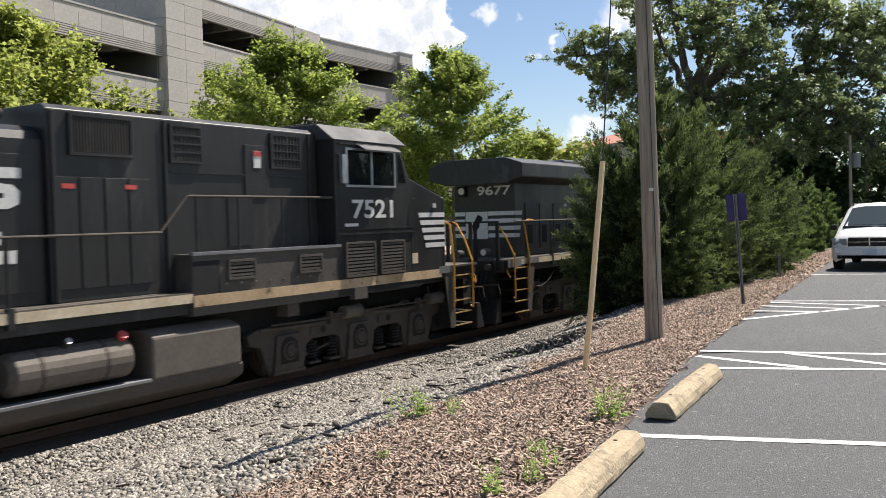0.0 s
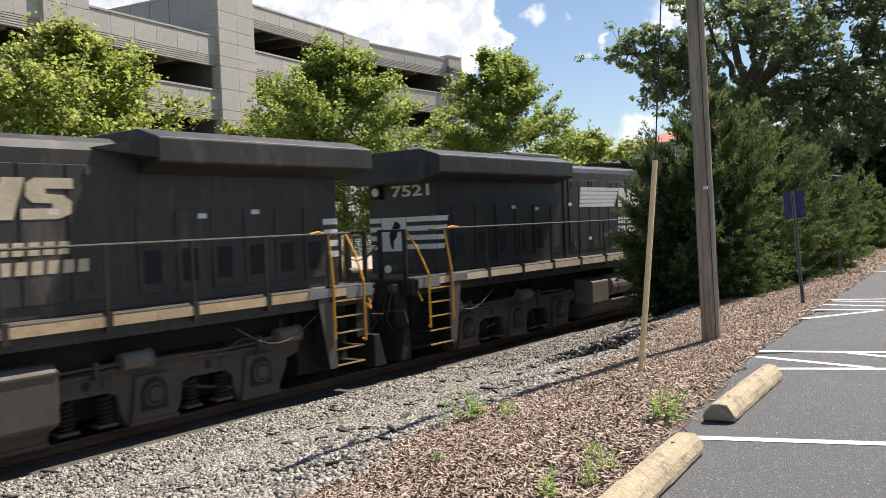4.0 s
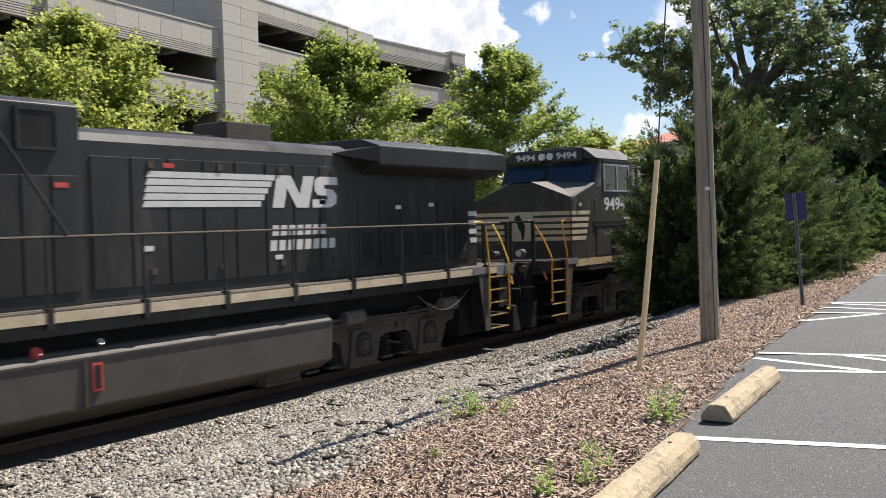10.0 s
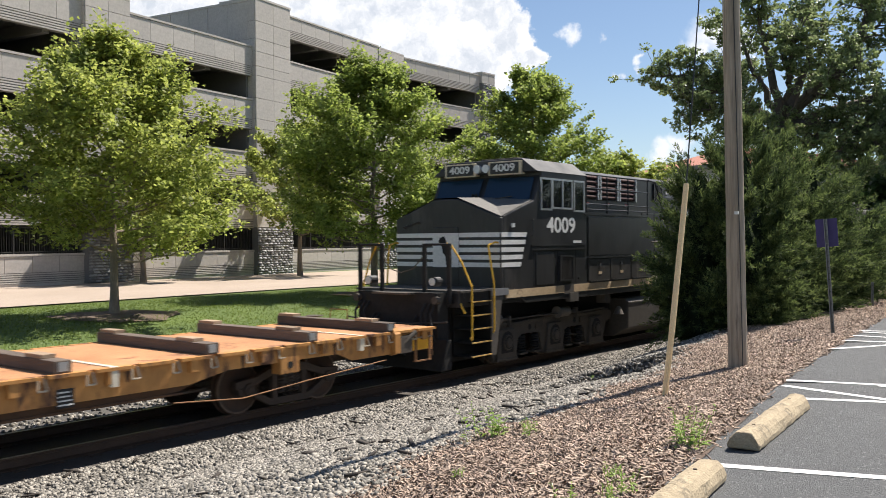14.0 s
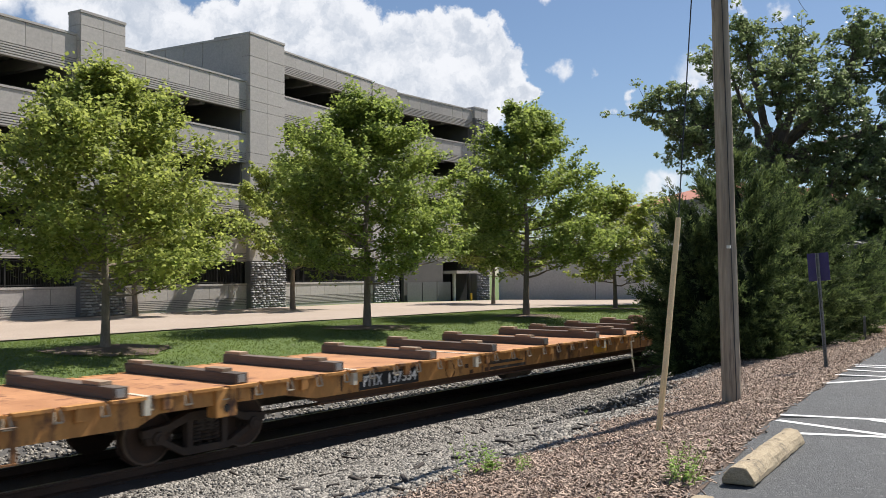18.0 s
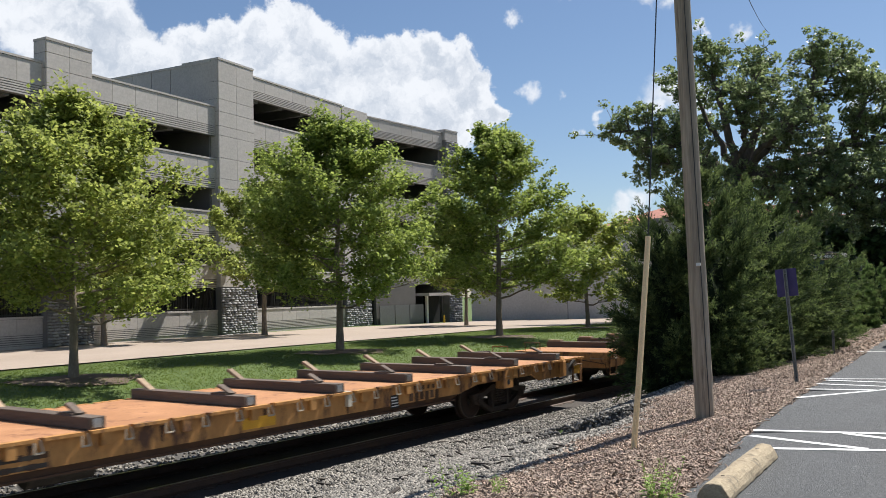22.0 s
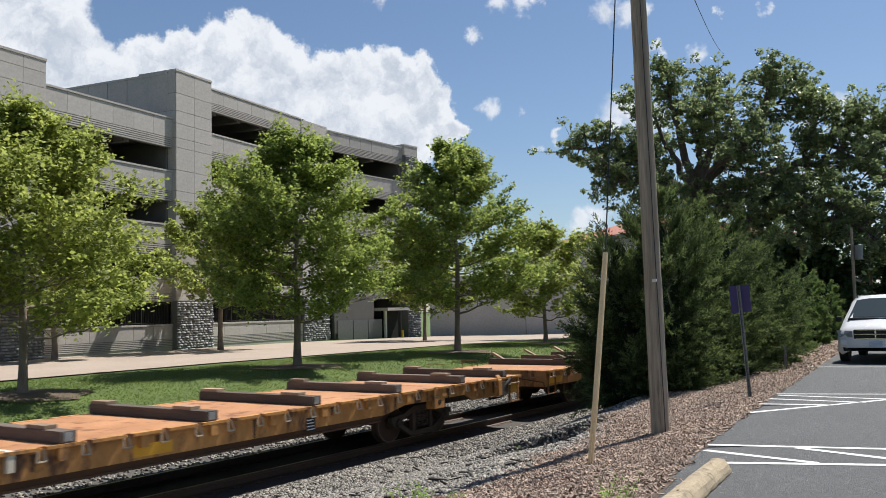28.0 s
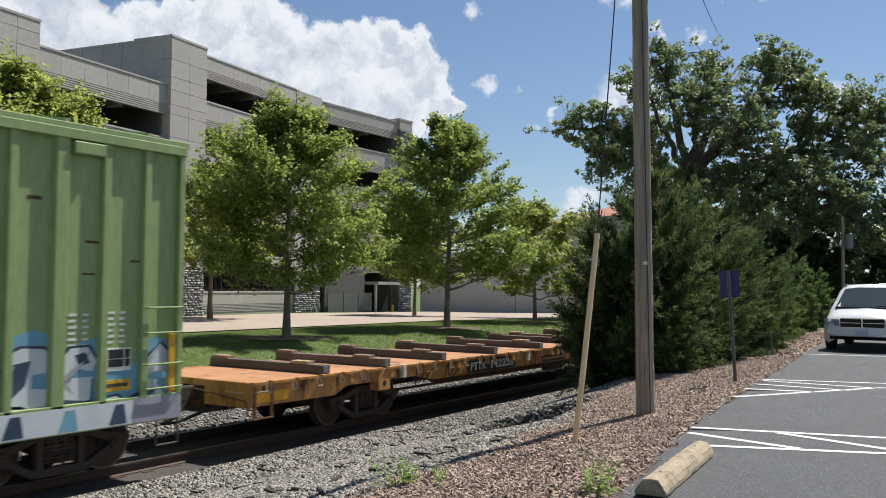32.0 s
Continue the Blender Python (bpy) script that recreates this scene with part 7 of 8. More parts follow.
broad_tree(-39.9, 25.87, 7.2, 0.25, scaled(MAPLE_SHAPE, 0.85), 24, 620, 32, 0.16, MAPLE, 14, "street tree with a green crown close to the garage", 0.13)
broad_tree(-39.2, 35.9, 9.3, 0.26, scaled(MAPLE_SHAPE, 1.12), 28, 800, 32, 0.17, MAPLE, 15, "street tree with a light green crown close to the garage", 0.14)
broad_tree(-35.6, 51.5, 8.0, 0.25, scaled(MAPLE_SHAPE, 0.9), 22, 420, 24, 0.21, MAPLE, 16, "street tree near the garage entrance", 0.12)
broad_tree(-23.6, 46.5, 7.0, 0.2, scaled(MAPLE_SHAPE, 0.95), 24, 560, 24, 0.18, MAPLE, 17, "yellow-green young tree on the lawn", 0.12)


def mulch_ring(x, y, r):
    geo = Geo()
    pts = [(x + math.cos(a * 0.2618) * r * (1 + 0.1 * math.sin(a * 2.1)), y + math.sin(a * 0.2618) * r * (1 + 0.1 * math.sin(a * 1.7))) for a in range(24)]
    geo.poly([(px, py, height(px, py) + 0.012) for px, py in pts] + [(x, y, height(x, y) + 0.07)], [(i, (i + 1) % 24, 24) for i in range(24)])
    tagged(part("mulch_ring", geo, MULCHBED), "dark bark mulch ring round a tree trunk on the lawn", "mulch ring", "mulch rings", "structure")


for rx, ry in ((-22.67, 13.76), (-23.3, 25.16), (-23.1, 36.2), (-23.6, 46.5)):
    mulch_ring(rx, ry, 1.7)


def oak(x, y, seed):
    """An old oak: a stout trunk, long crooked limbs that fork twice, and small dense tufts of foliage at their ends with gaps between."""
    rng = np.random.default_rng(seed)
    t = thing("oak_tree", pose(x, y, height(x, y), 0, 0, 16.3), "large old oak with a dark spreading crown", "tree", "trees")
    trunk = Geo().cyl((-1.2, 0, -0.2), (-1.25, 0, 3.2), 1.0, 0.74, 14, caps=False).cyl((-1.25, 0, 3.2), (-1.28, 0, 10.4), 0.74, 0.62, 14, caps=False)
    tr = part("trunk", trunk, BARK, t, smooth=True)
    fork = (-1.28, 0.0, 10.2)
    # limbs as bends (across, depth, height), thickness at the root, and the share of bare wood
    limbs = [([fork, (-4.0, -0.5, 12.1), (-6.1, -1.2, 13.8), (-8.7, -1.5, 14.7), (-10.9, -1.6, 14.9)], 0.34, 0.42), ([(-5.4, -1, 13.2), (-7.2, -1.6, 12.9), (-8.7, -1.9, 12.7)], 0.14, 0.1),
             ([fork, (-2.8, 0.6, 13.9), (-4.0, 1.0, 16.8), (-5.6, 1.2, 18.7)], 0.3, 0.4), ([fork, (-2.2, -0.8, 15.6), (-2.8, -1.0, 18.4), (-2.9, -1.0, 20.7)], 0.34, 0.4),
             ([fork, (0.3, 0.4, 14.6), (1.1, 0.6, 17.8), (0.6, 0.5, 19.8)], 0.36, 0.35), ([fork, (2.4, -1.2, 14.2), (4.4, -1.5, 17.2), (4.8, -1.4, 19.6)], 0.34, 0.35),
             ([(4.0, -1.4, 16.6), (5.6, 0.2, 17.8), (6.8, 0.6, 19.5)], 0.16, 0.1), ([fork, (3.0, 0.5, 11.6), (7.0, 0.8, 12.8), (9.8, 0.4, 15.0), (11.5, 0.2, 16.0)], 0.42, 0.4),
             ([(6.8, 0.8, 12.7), (10.2, 1.5, 12.6), (13.0, 1.2, 13.6)], 0.2, 0.15), ([fork, (0.6, -2.0, 10.2), (4.2, -3.5, 9.8), (8.2, -3.6, 8.9), (11.0, -3.2, 8.2)], 0.36, 0.3),
             ([(3.0, -3.2, 9.8), (5.4, -4.8, 7.9), (7.2, -5.5, 6.6)], 0.18, 0.1), ([fork, (-3.0, -2.4, 11.2), (-5.0, -3.4, 11.4), (-7.0, -3.8, 11.7)], 0.26, 0.3),
             ([fork, (0.6, -3.5, 12.4), (2.2, -5.0, 13.2), (3.6, -5.6, 13.6)], 0.28, 0.3), ([fork, (0.4, 3.5, 12.8), (1.8, 5.6, 15.0), (3.0, 6.4, 16.4)], 0.28, 0.3),
             ([fork, (3.4, 3.5, 11.4), (7.0, 5.5, 12.2), (9.6, 6.0, 11.6)], 0.28, 0.3), ([fork, (-0.8, -2.6, 13.4), (-0.4, -3.8, 15.6), (0.2, -4.0, 17.0)], 0.26, 0.3),
             ([fork, (-3.2, 3.2, 12.6), (-5.0, 4.6, 14.4), (-6.0, 5.0, 15.4)], 0.26, 0.35), ([(7.2, 0.8, 12.9), (7.9, -0.4, 15.4), (8.0, -0.8, 17.2)], 0.18, 0.1),
             ([(9.0, 0.4, 14.2), (10.6, -1.8, 12.4), (12.2, -2.4, 11.0)], 0.16, 0.1), ([fork, (-2.2, -3.0, 9.8), (-3.2, -4.6, 9.4), (-3.8, -5.2, 9.0)], 0.2, 0.2),
             ([fork, (0.2, -2.4, 9.0), (1.8, -4.4, 8.3), (3.2, -5.6, 7.6)], 0.2, 0.2), ([(4.2, -3.5, 9.8), (6.6, -5.2, 8.4), (9.4, -5.8, 7.2)], 0.16, 0.1), ([fork, (1.8, 3.0, 9.4), (4.2, 5.2, 8.8), (7.0, 6.4, 8.6)], 0.22, 0.2),
             ([(8.2, -3.6, 8.9), (10.6, -3.9, 6.8), (12.6, -3.9, 5.6)], 0.16, 0.1), ([(9.8, 0.4, 15.0), (12.0, 1.4, 14.8), (14.2, 1.8, 15.4)], 0.14, 0.1)]
    tufts = []
    for bends, r0, bare in limbs:
        pts = [Vector(fork).lerp(Vector(b), 0.9) for b in bends]
        n = 5
        spine = [a.lerp(b, i / n) + Vector(rng.normal(0, 0.13, 3)) * (i > 0) for a, b in zip(pts[:-1], pts[1:]) for i in range(n)] + [pts[-1]]
        lim = Geo()
        k = len(spine) - 1
        for i in range(k):
            lim.cyl(spine[i], spine[i + 1], r0 * (1 - 0.85 * i / k), r0 * (1 - 0.85 * (i + 1) / k), 7, caps=False)
        for i in range(1, k + 1):
            f = i / k
            if f < bare:
                continue
            run = (spine[i] - spine[i - 1]).normalized()
            for w in range(2):
                side = Vector(rng.normal(0, 1, 3))
                side -= run * side.dot(run)
                d = (side.normalized() + run * 0.5 + Vector((0, 0, 0.25))).normalized()
                q = spine[i] + d * rng.uniform(0.5, 2.1) * (1.15 - 0.4 * f)
                lim.cyl(spine[i], q, 0.06, 0.03, 5, caps=False)
                for _ in range(4):
                    e = q + Vector(rng.normal(0, 1, 3)) * 0.62 + d * 0.25
                    lim.cyl(q, e, 0.028, 0.01, 4, caps=False)
                    tufts.append(e)
                tufts.append(q)
        tufts += [pts[-1] + Vector(rng.normal(0, 0.4, 3)) for _ in range(5)]
        part("limb", lim, BARK, tr)
    c = np.array([tuple(q) for q in tufts])
    m = 36
    r = rng.uniform(0.24, 0.5, (len(c), 1, 1))
    d = rng.normal(0, 1, (len(c), m, 3))
    d /= np.linalg.norm(d, axis=2)[:, :, None]
    pts = c[:, None, :] + d * np.array([1.0, 1.0, 0.75]) * r * rng.uniform(0.25, 1.0, (len(c), m, 1)) ** 0.5
    soup("crown", leaf_cards(rng, pts.reshape(-1, 3), 0.21, 0.5), 4, OAKLEAF, t)


oak(-18.7, 64.0, 31)


def far_trees():
    spots = [(-2.0, 92.0, 9.5, 41), (-9.0, 86.0, 10.5, 42), (3.5, 118.0, 11.0, 43), (-16.0, 96.0, 12.0, 44), (9.0, 104.0, 10.0, 45), (-30.0, 112.0, 10.0, 46), (-5.5, 70.0, 7.0, 47), (14.0, 125.0, 12.0, 48), (-12.2, 64.0, 6.5, 49), (-15.5, 72.0, 8.0, 50)]
    for x, y, h, s in spots:
        broad_tree(x, y, h, 0.12, scaled(MAPLE_SHAPE, h / 7.5), 14, 260, 20, 0.42, FARLEAF, s, "distant leafy tree beyond the lot", 0.2, 1.3, spread=0.45)


far_trees()


def cedar(x, y, h, r, seed, tufts, label="dense dark green cedar with feathery sprays", green=None, plume=1.0):
    """A cone of feathery sprays round a trunk and a core darkened as shade."""
    rng = np.random.default_rng(seed)
    z0 = height(x, y) - 0.1
    t = thing("cedar", pose(x, y, z0), label, "cedar", "cedars")
    part("trunk", Geo().cyl((0, 0, 0), (0, 0, h * 0.9), 0.1, 0.02, 8), BARK, t)

    def radius(f, a):
        base = np.interp(f, [0, 0.08, 0.3, 0.55, 0.8, 0.95, 1.0], [0.78, 0.95, 1.0, 0.82, 0.45, 0.14, 0.02]) * r
        return base * (1 + 0.14 * np.sin(a * 3 + seed) + 0.1 * np.sin(a * 5 + f * 9 + seed * 2) + 0.08 * np.sin(f * 23 + a * 2))

    # Added core that blocks sightlines and puts dark shade between the sprays.
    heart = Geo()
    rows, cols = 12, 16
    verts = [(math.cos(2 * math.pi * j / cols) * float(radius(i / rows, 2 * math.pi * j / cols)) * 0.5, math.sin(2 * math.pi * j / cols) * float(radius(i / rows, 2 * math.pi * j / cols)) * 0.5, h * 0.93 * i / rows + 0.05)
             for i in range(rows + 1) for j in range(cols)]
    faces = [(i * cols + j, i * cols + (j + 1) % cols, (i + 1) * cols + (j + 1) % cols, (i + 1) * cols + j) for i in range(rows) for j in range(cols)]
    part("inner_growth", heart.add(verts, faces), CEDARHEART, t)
    # boughs that reach out and up; each carries a brush of pointed plumes, feathered with small sprays
    nb = max(34, int(tufts * 0.075))
    bf = (np.arange(nb) + rng.uniform(0, 1, nb)) / nb
    bf = 1 - np.sqrt(1 - bf * 0.985)
    ba = np.arange(nb) * 2.39996 + rng.uniform(-0.3, 0.3, nb)
    blen = radius(bf, ba) * rng.uniform(0.82, 1.16, nb)
    k = 15
    f, a = np.repeat(bf, k), np.repeat(ba, k) + rng.normal(0, 0.085, nb * k)
    n = nb * k
    along_b = rng.uniform(0.55, 1.0, n)
    rr = np.repeat(blen, k) * along_b
    root = np.stack([np.cos(a) * rr, np.sin(a) * rr, f * h + (along_b - 0.6) * np.repeat(blen, k) * np.interp(f, [0, 0.6, 1], [0.35, 0.8, 2.0]) + rng.normal(0, 0.05, n)], 1)
    lean = np.interp(f, [0, 0.5, 1], [0.35, 0.9, 2.5]) + rng.uniform(-0.25, 0.35, n)
    out = np.stack([np.cos(a), np.sin(a), lean], 1) + rng.normal(0, 0.25, (n, 3))
    out /= np.linalg.norm(out, axis=1)[:, None]
    size = rng.uniform(0.35, 0.85, n) * (0.7 + 0.3 * r) * plume
    per = 84 if y < 25 else 56
    u = rng.uniform(0, 1, (n, per, 1)) ** 0.8
    perp = rng.normal(0, 1, (n, per, 3))
    base = root[:, None, :] + out[:, None, :] * (u * size[:, None, None]) + perp * (1.05 - u) * 0.12 * size[:, None, None] - np.array([0, 0, 0.1]) * (u ** 2)
    d = out[:, None, :] + perp * 0.45 + rng.normal(0, 0.2, (n, per, 3))
    d /= np.linalg.norm(d, axis=2)[:, :, None]
    ln = (0.105 - 0.035 * u) * rng.uniform(0.6, 1.3, (n, per, 1))
    side = np.cross(d, rng.normal(0, 1, (n, per, 3)))
    side /= np.linalg.norm(side, axis=2)[:, :, None] + 1e-6
    w = rng.uniform(0.008, 0.016, (n, per, 1))
    tri = np.stack([base - side * w, base + side * w, base + d * ln], 2)
    # The outer ends of plumes get the lighter colour so they look sunlit.
    tip = (u[..., 0] * np.repeat(rng.uniform(0.75, 1.25, n)[:, None], per, 1) > 0.72).reshape(-1)
    tri = tri.reshape(-1, 3, 3)
    soup("foliage", tri[~tip].reshape(-1, 3), 3, green or CEDAR, t)
    soup("sunlit_tips", tri[tip].reshape(-1, 3), 3, CEDARTIP, t)


for i, (x, y, h, r, n) in enumerate([(-7.35, 18.0, 3.75, 0.75, 380), (-6.75, 18.6, 4.45, 1.25, 900), (-6.9, 20.9, 4.2, 1.55, 1000), (-6.8, 23.2, 4.45, 1.6, 950), (-7.2, 26.2, 3.7, 1.35, 700),
                                     (-7.1, 32.3, 2.9, 0.8, 900), (-7.6, 38.3, 3.6, 0.74, 950), (-8.15, 45.4, 3.3, 0.8, 800),
                                     (-9.8, 54.0, 3.0, 0.9, 350)]):
    if 30 < y < 50:
        cedar(x, y, h, r, 60 + i, n, "slender bright green columnar evergreen beside the lot", ARBOR, 0.5)
    else:
        cedar(x, y, h, r, 60 + i, n)


def weed(x, y, size, seed, leaves=26):
    leaves, size = int(leaves * 1.8), size * 1.1
    rng = np.random.default_rng(seed)
    t = thing("weed", pose(x, y, height(x, y)), "small bright green broad-leaved weed in the mulch", "weed", "weeds")
    tri = []
    for i in range(max(4, leaves // 6)):
        a, tall = rng.uniform(0, 2 * math.pi), size * rng.uniform(0.6, 1.25)
        foot = np.array([rng.normal(0, size * 0.3), rng.normal(0, size * 0.3), 0])
        bend = np.array([math.cos(a), math.sin(a), 0]) * tall * rng.uniform(0.1, 0.6)
        for j in range(9):
            f = (j + 1) / 9
            at = foot + np.array([0, 0, tall * f]) + bend * f * f
            b, l = rng.uniform(0, 2 * math.pi), size * rng.uniform(0.22, 0.42) * (1.1 - 0.5 * f)
            d = np.array([math.cos(b), math.sin(b), rng.uniform(-0.1, 0.9)])
            d /= np.linalg.norm(d)
            sd = np.array([-math.sin(b), math.cos(b), 0]) * l * 0.2
            tri.append([at, at + d * l * 0.5 - sd, at + d * l + np.array([0, 0, -l * 0.2]), at + d * l * 0.5 + sd])
        tri.append([foot - [0.003, 0, 0], foot + [0.003, 0, 0], foot + [0.002, 0, tall] + bend, foot + [-0.002, 0, tall] + bend])
    soup("leaves", np.array(tri), 4, WEED, t)


for i, (x, y, s, n) in enumerate([(-4.66, 6.58, 0.24, 40), (-4.35, 6.7, 0.16, 22), (-2.66, 6.25, 0.22, 40), (-3.94, 5.13, 0.1, 14), (-2.49, 4.88, 0.13, 24), (-2.55, 4.35, 0.15, 26), (-2.75, 5.3, 0.1, 12), (-2.4, 4.55, 0.12, 20)]):
    weed(x, y, s, 80 + i, n)


# ---- pole, guy wire, signs, van ----
def utility_pole():
    x, y = -4.12, 11.35
    z = height(x, y)
    t = thing("utility_pole", pose(x, y, z, 0, 0, 0), "tall weathered grey-brown wooden utility pole", "utility pole")
    geo = Geo()
    n, rows = 20, 40
    rng = np.random.default_rng(3)
    groove = rng.normal(0, 0.004, n)
    verts = []
    for i in range(rows + 1):
        f = i / rows
        r = 0.122 - 0.028 * f
        for j in range(n):
            a = 2 * math.pi * j / n
            rr = r + groove[j] + rng.normal(0, 0.0015)
            verts.append((math.cos(a) * rr - 0.14 * f, math.sin(a) * rr, -0.2 + 9.5 * f))
    faces = [(i * n + j, i * n + (j + 1) % n, (i + 1) * n + (j + 1) % n, (i + 1) * n + j) for i in range(rows) for j in range(n)]
    faces.append(tuple(range(rows * n, rows * n + n)))
    part("shaft", geo.add(verts, faces), POLEWOOD, t, smooth=True)
    part("tag", Geo().box(0.02, 0.07, -0.16, -0.135, 1.98, 2.02), LENS, t)
    part("ground_wire", Geo().cyl((0.1, -0.1, 0), (-0.1, -0.1, 9.3), 0.006, n=5), WIRE, t)


utility_pole()


def guy_wire():
    a = Vector((-4.06, 8.97, height(-4.06, 8.97)))
    top = Vector((-4.22, 11.2, 9.0))
    t = thing("guy_wire", pose(0, 0, 0), "down guy wire with a faded yellow plastic guard", "guy wire")
    knee = Vector((-4.0, 9.03, 0.5))
    gtop = Vector((-3.94, 9.3, 2.12))
    part("guard", Geo().cyl(a, knee, 0.032, 0.032, 12).cyl(knee, gtop, 0.033, 0.03, 12), GUARD, t, "sun-faded yellow guard tube")
    part("wire", Geo().cyl(gtop, top, 0.008, n=6), WIRE, t)
    part("anchor_rod", Geo().cyl(a - Vector((0, 0.03, 0.1)), a + Vector((0, 0.01, 0.12)), 0.012, n=8), GALV, t)


guy_wire()


def sign(x, y, top, lean, label, panel=True):
    z = height(x, y)
    t = thing("sign_post", pose(x, y, z, 0, lean, 0), label, "sign", "")
    h = top - z
    post = Geo().prism([(-0.03, -0.018), (-0.018, -0.018), (-0.012, 0.012), (0.012, 0.012), (0.018, -0.018), (0.03, -0.018), (0.02, 0.02), (-0.02, 0.02)], -0.2, h, "z")
    p = part("post", post, GALV, t)
    for i in range(int(h / 0.1)):
        part("post_hole", Geo().cyl((0, -0.001, 0.1 + i * 0.1), (0, 0.008, 0.1 + i * 0.1), 0.006, n=6), VOID, p)
    if panel:
        part("panel", Geo().box(-0.17, 0.17, 0.022, 0.026, h - 0.46, h), SIGNBACK, t, "purple panel seen from behind", bevel=0.001)
        for zz in (h - 0.4, h - 0.08):
            part("bolt", Geo().cyl((0, -0.03, zz), (0, 0.028, zz), 0.008, n=6), STEEL, t)
    return t


sign(-3.98, 15.3, 1.83, -3.5, "leaning steel sign post with a purple panel in mulch")
sign(-4.86, 21.95, 0.5, 0, "short steel marker post in mulch", panel=False)


def minivan():
    t = thing("minivan", pose(-3.12, 23.55, 0.012) @ Matrix.Diagonal((0.94, 0.94, 0.93, 1)), "white minivan parked nose out on asphalt", "minivan")
    # one rounded shell, nose towards -y: half width, sill, belt, top and top width along the length
    def section(y, w, z0, zb, zt, wr):
        half_w = [(w * 0.9, z0), (w, z0 + 0.1), (w, zb - 0.08), (w * 0.97, zb), (wr + 0.06, zt - 0.07), (wr * 0.85, zt - 0.01)]
        return [(-a, y, z) for a, z in half_w] + [(0, y, zt + 0.02)] + [(a, y, z) for a, z in half_w[::-1]]

    rows = [section(*r) for r in ((-0.02, 0.66, 0.34, 0.60, 0.68, 0.5), (0.04, 0.84, 0.26, 0.66, 0.80, 0.68), (0.14, 0.93, 0.22, 0.72, 0.91, 0.76), (0.45, 0.98, 0.22, 0.80, 1.0, 0.82), (0.95, 1.0, 0.24, 0.90, 1.09, 0.86),
                                  (1.06, 1.0, 0.24, 0.95, 1.15, 0.86), (1.85, 1.0, 0.25, 1.02, 1.70, 0.70), (2.3, 1.0, 0.25, 1.04, 1.78, 0.70), (4.2, 1.0, 0.26, 1.04, 1.77, 0.70), (4.85, 0.97, 0.3, 1.02, 1.6, 0.66), (5.08, 0.9, 0.36, 0.95, 1.1, 0.6))]
    k = len(rows[0])
    verts = [p for r in rows for p in r]
    faces = [(i * k + m, (i + 1) * k + m, (i + 1) * k + m + 1, i * k + m + 1) for i in range(len(rows) - 1) for m in range(k - 1)]
    faces += [tuple(range(k)), tuple(range((len(rows) - 1) * k, len(rows) * k))[::-1]]
    part("body", Geo().add(verts, faces), VANWHITE, t, "white painted body", smooth=True)
    low, high = [(-0.8, 1.1, 1.15), (-0.4, 1.075, 1.2), (0.4, 1.075, 1.2), (0.8, 1.1, 1.15)], [(-0.66, 1.79, 1.65), (-0.33, 1.77, 1.695), (0.33, 1.77, 1.695), (0.66, 1.79, 1.65)]
    part("windscreen", Geo().add(low + high, [(0, 1, 5, 4), (1, 2, 6, 5), (2, 3, 7, 6)]), VANGLASS, t, smooth=True)
    part("cowl", Geo().box(-0.8, 0.8, 1.0, 1.08, 1.1, 1.165), RUBBER, t, bevel=0.02)
    for s in (-1, 1):
        part("side_window", Geo().add([(s * 0.975, 1.62, 1.09), (s * 0.975, 4.3, 1.09), (s * 0.82, 4.2, 1.62), (s * 0.82, 2.05, 1.62)], [(0, 1, 2, 3) if s > 0 else (3, 2, 1, 0)]), GLASS, t)
        hl = part("headlight", Geo().add([(s * 0.54, -0.015, 0.68), (s * 0.88, 0.07, 0.68), (s * 0.975, 0.26, 0.86), (s * 0.56, 0.02, 0.84)], [(0, 1, 2, 3) if s > 0 else (3, 2, 1, 0)]), HEADLAMP, t, "clear headlight")
        part("mirror", Geo().box(s * 1.0, s * 1.16, 1.35, 1.45, 1.06, 1.2), RUBBER, t, bevel=0.03)
        for y in (0.95, 4.0):
            w = part("tyre", Geo().cyl((s * 0.78, y, 0.33), (s * 1.0, y, 0.33), 0.33, n=24), RUBBER, t, bevel=0.02)
            part("rim", Geo().cyl((s * 0.98, y, 0.33), (s * 1.01, y, 0.33), 0.21, n=18), CHROME, w)
        part("fog_light", Geo().cyl((s * 0.7, 0.03, 0.42), (s * 0.7, -0.02, 0.42), 0.05, n=12), LENS, t)
        part("wiper", Geo().cyl((s * 0.1, 1.0, 1.1), (s * 0.1 + 0.5, 1.12, 1.2), 0.01, n=5), RUBBER, t)
    g = part("grille", Geo().box(-0.52, 0.52, -0.03, 0.1, 0.63, 0.88), RUBBER, t, "black cross-bar grille with chrome edges", bevel=0.03)
    part("grille_bar", Geo().box(-0.52, 0.52, -0.045, -0.02, 0.752, 0.768).box(-0.018, 0.018, -0.045, -0.02, 0.63, 0.88), CHROME, g)
    for z in (0.64, 0.86):
        part("grille_bar", Geo().box(-0.46, 0.46, -0.042, -0.02, z, z + 0.012), CHROME, g)
    part("lower_intake", Geo().box(-0.78, 0.78, -0.02, 0.1, 0.32, 0.43), RUBBER, t, bevel=0.02)
    part("plate", Geo().box(-0.16, 0.16, -0.05, -0.03, 0.43, 0.57), PLATE, t, "pale licence plate")
    part("bumper", Geo().box(-0.86, 0.86, -0.01, 0.2, 0.45, 0.6), VANWHITE, t, bevel=0.03)
    part("roof_rail", Geo().box(-0.72, -0.68, 2.2, 4.3, 1.74, 1.78).box(0.68, 0.72, 2.2, 4.3, 1.74, 1.78), GALV, t)
    for v in t.children_recursive:
        v.visible_shadow = True


minivan()


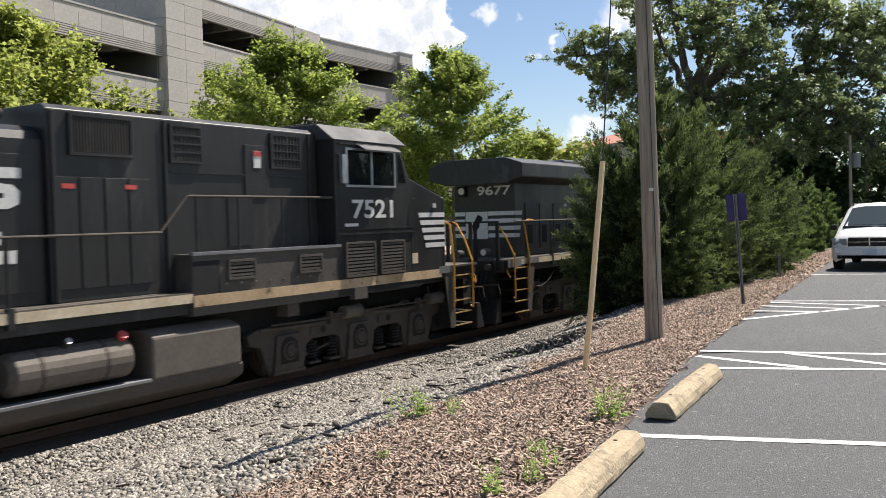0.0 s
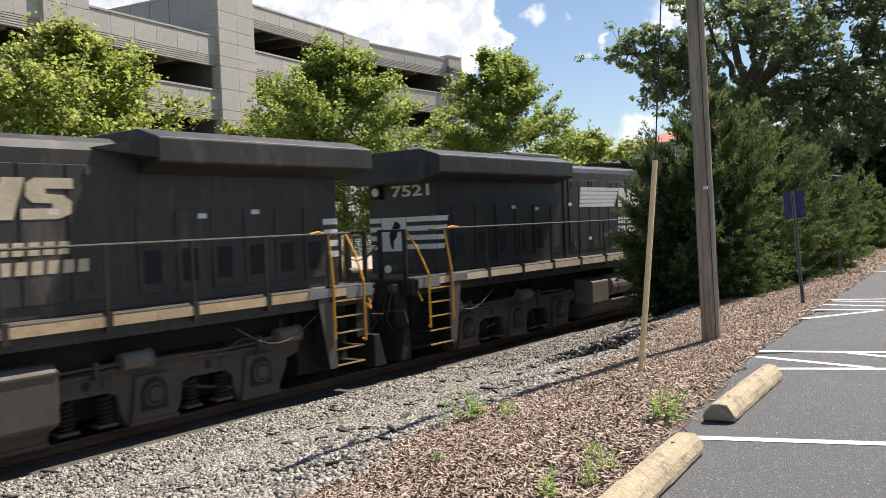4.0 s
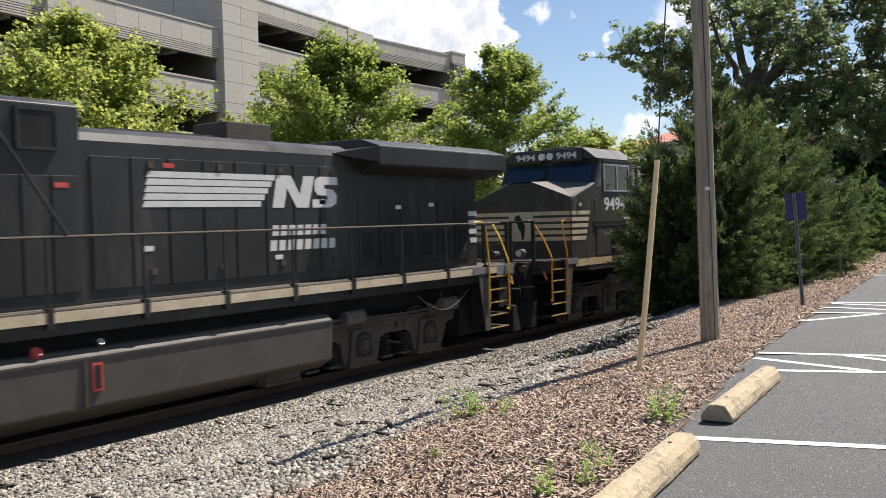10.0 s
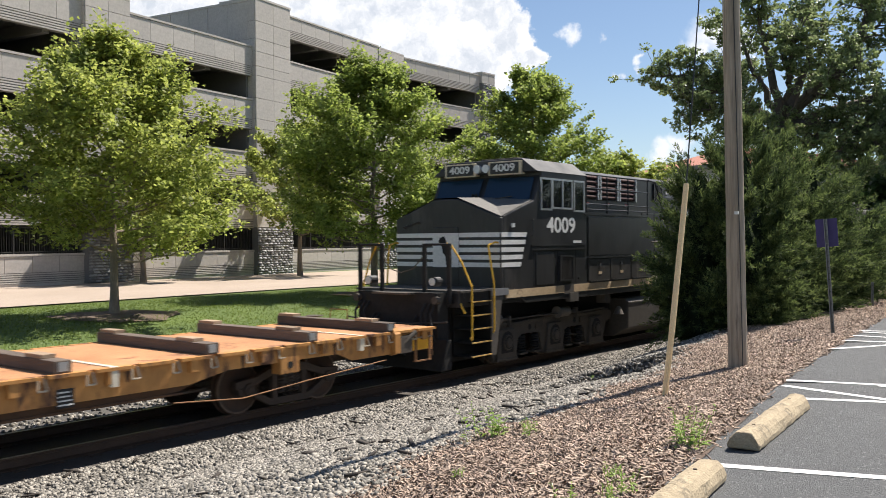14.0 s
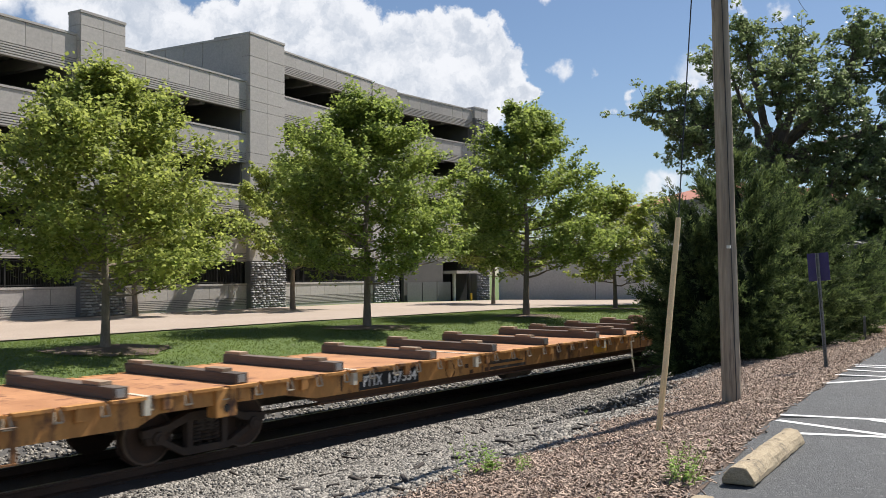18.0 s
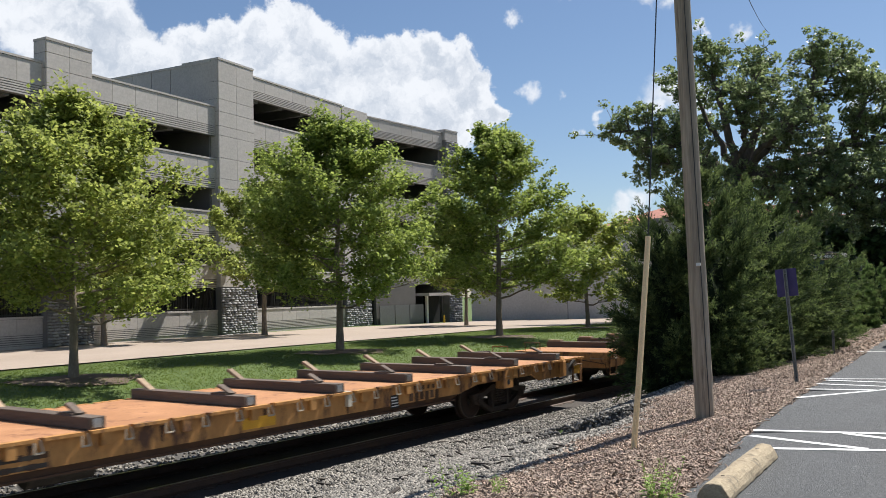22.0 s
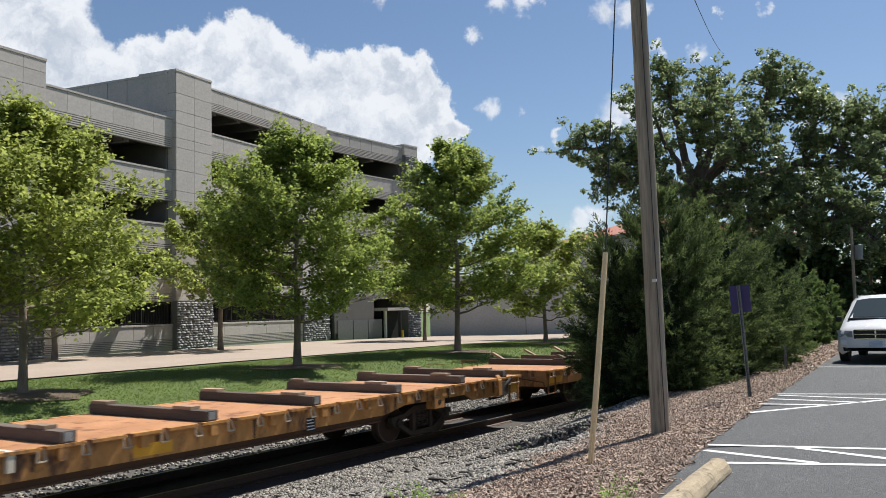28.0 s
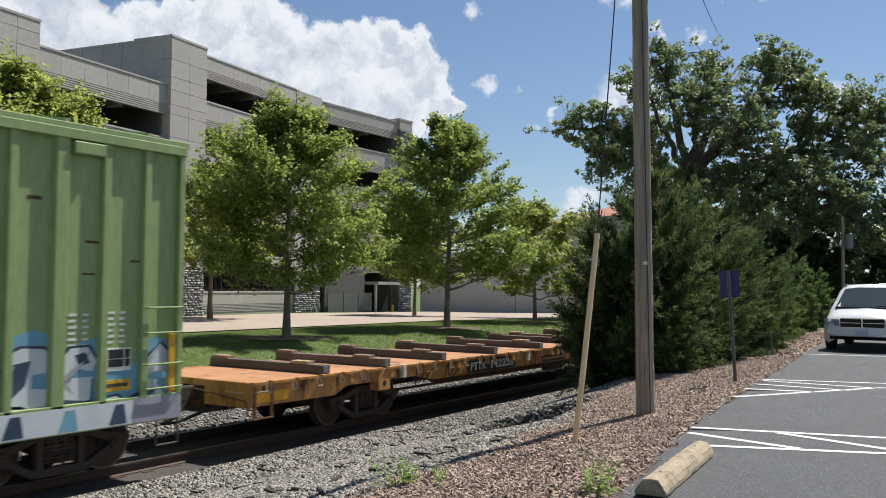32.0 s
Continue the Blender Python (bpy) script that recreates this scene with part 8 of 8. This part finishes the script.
def far_pole(x, y, h, r=0.14):
    t = thing("far_pole", pose(x, y, 0), "distant wooden utility pole with wires", "utility pole", "far poles")
    part("shaft", Geo().cyl((0, 0, -1), (0, 0, h), r, r * 0.75, 10), POLEWOOD, t)
    part("transformer", Geo().cyl((0.35, 0, h - 2.0), (0.35, 0, h - 1.1), 0.25, n=14), GALV, t)


far_pole(-9.0, 60.0, 6.1, 0.11)
far_pole(-9.4, 70.0, 7.4)


def overhead_cable(p, q, sag, name="overhead_cable"):
    a, b = Vector(p), Vector(q)
    pts = [a.lerp(b, i / 14) - Vector((0, 0, sag * 4 * (i / 14) * (1 - i / 14))) for i in range(15)]
    t = part(name, Geo().tube([tuple(c) for c in pts], 0.012, 5), WIRE)
    tagged(t, "dark overhead cable between poles", "cable", "cables")


overhead_cable((-4.1, 11.35, 7.5), (-18.4, 67.5, 20.6), 0.5)
overhead_cable((-9.0, 60.0, 5.9), (-9.4, 70.0, 6.9), 0.2)
overhead_cable((-9.0, 60.0, 5.7), (30, 66.0, 7.0), 0.8)


def roof_sign():
    """White frame and board on a truck roof behind the van."""
    t = thing("board_truck", pose(-3.0, 33.0, 0.012), "white truck with a board frame behind the van", "truck")
    part("cab", Geo().box(-0.9, 0.9, 0, 1.8, 0.5, 1.75), VANWHITE, t, bevel=0.08)
    part("bed", Geo().box(-0.9, 0.9, 1.9, 4.5, 0.5, 1.2), VANWHITE, t, bevel=0.04)
    for x in (-0.7, 0.7):
        part("rack_post", Geo().box(x - 0.02, x + 0.02, 2.0, 2.04, 1.2, 2.25), GALV, t)
    part("rack_bar", Geo().box(-0.7, 0.7, 2.0, 2.04, 2.2, 2.25), GALV, t)
    part("board", Geo().box(-0.2, 0.55, 1.97, 2.0, 1.85, 2.2), WHITE, t)
    for s in (-1, 1):
        for y in (0.9, 3.8):
            part("tyre", Geo().cyl((s * 0.7, y, 0.36), (s * 0.92, y, 0.36), 0.36, n=20), RUBBER, t)


roof_sign()


# ---- what moves ----
TRAIN_RUN = [(0.0, -0.00), (1.0, 4.62), (2.0, 9.30), (3.5, 16.29), (5.5, 25.62), (7.0, 32.62), (8.5, 39.58), (10.0, 46.47), (11.5, 53.42), (13.0, 60.23), (14.5, 67.08), (16.5, 76.18), (18.0, 82.97), (19.5, 89.61), (21.0, 96.28), (22.5, 103.03), (24.0, 109.92), (25.5, 116.92), (27.5, 126.16), (29.0, 133.01), (30.5, 139.90), (32.0, 146.78)]


def travelled(t):
    return lerp(t, [a for a, _ in TRAIN_RUN], [b for _, b in TRAIN_RUN])


def motions():
    for t, y0, turn in TRAIN:
        walk(t, [(a, pose(TRACK_X, y0 + b, RAIL_Z, 0, 0, turn)) for a, b in TRAIN_RUN])
    turns = {}
    for w, y, r, flip in AXLES:
        if (r, flip) not in turns:
            step, times, s = math.radians(80) * r, [0.0], 0.0
            ts = np.linspace(0, 32, 961)
            ss = np.array([travelled(float(a)) for a in ts])
            while s + step < ss[-1]:
                s += step
                times.append(round(float(np.interp(s, ss, ts)) * FPS) / FPS)
            times.append(32.0)
            turns[(r, flip)] = [(a, -math.degrees(travelled(a) / r) * flip) for a in times]
        walk(w, [(a, pose(0, y, r, g)) for a, g in turns[(r, flip)]])


motions()
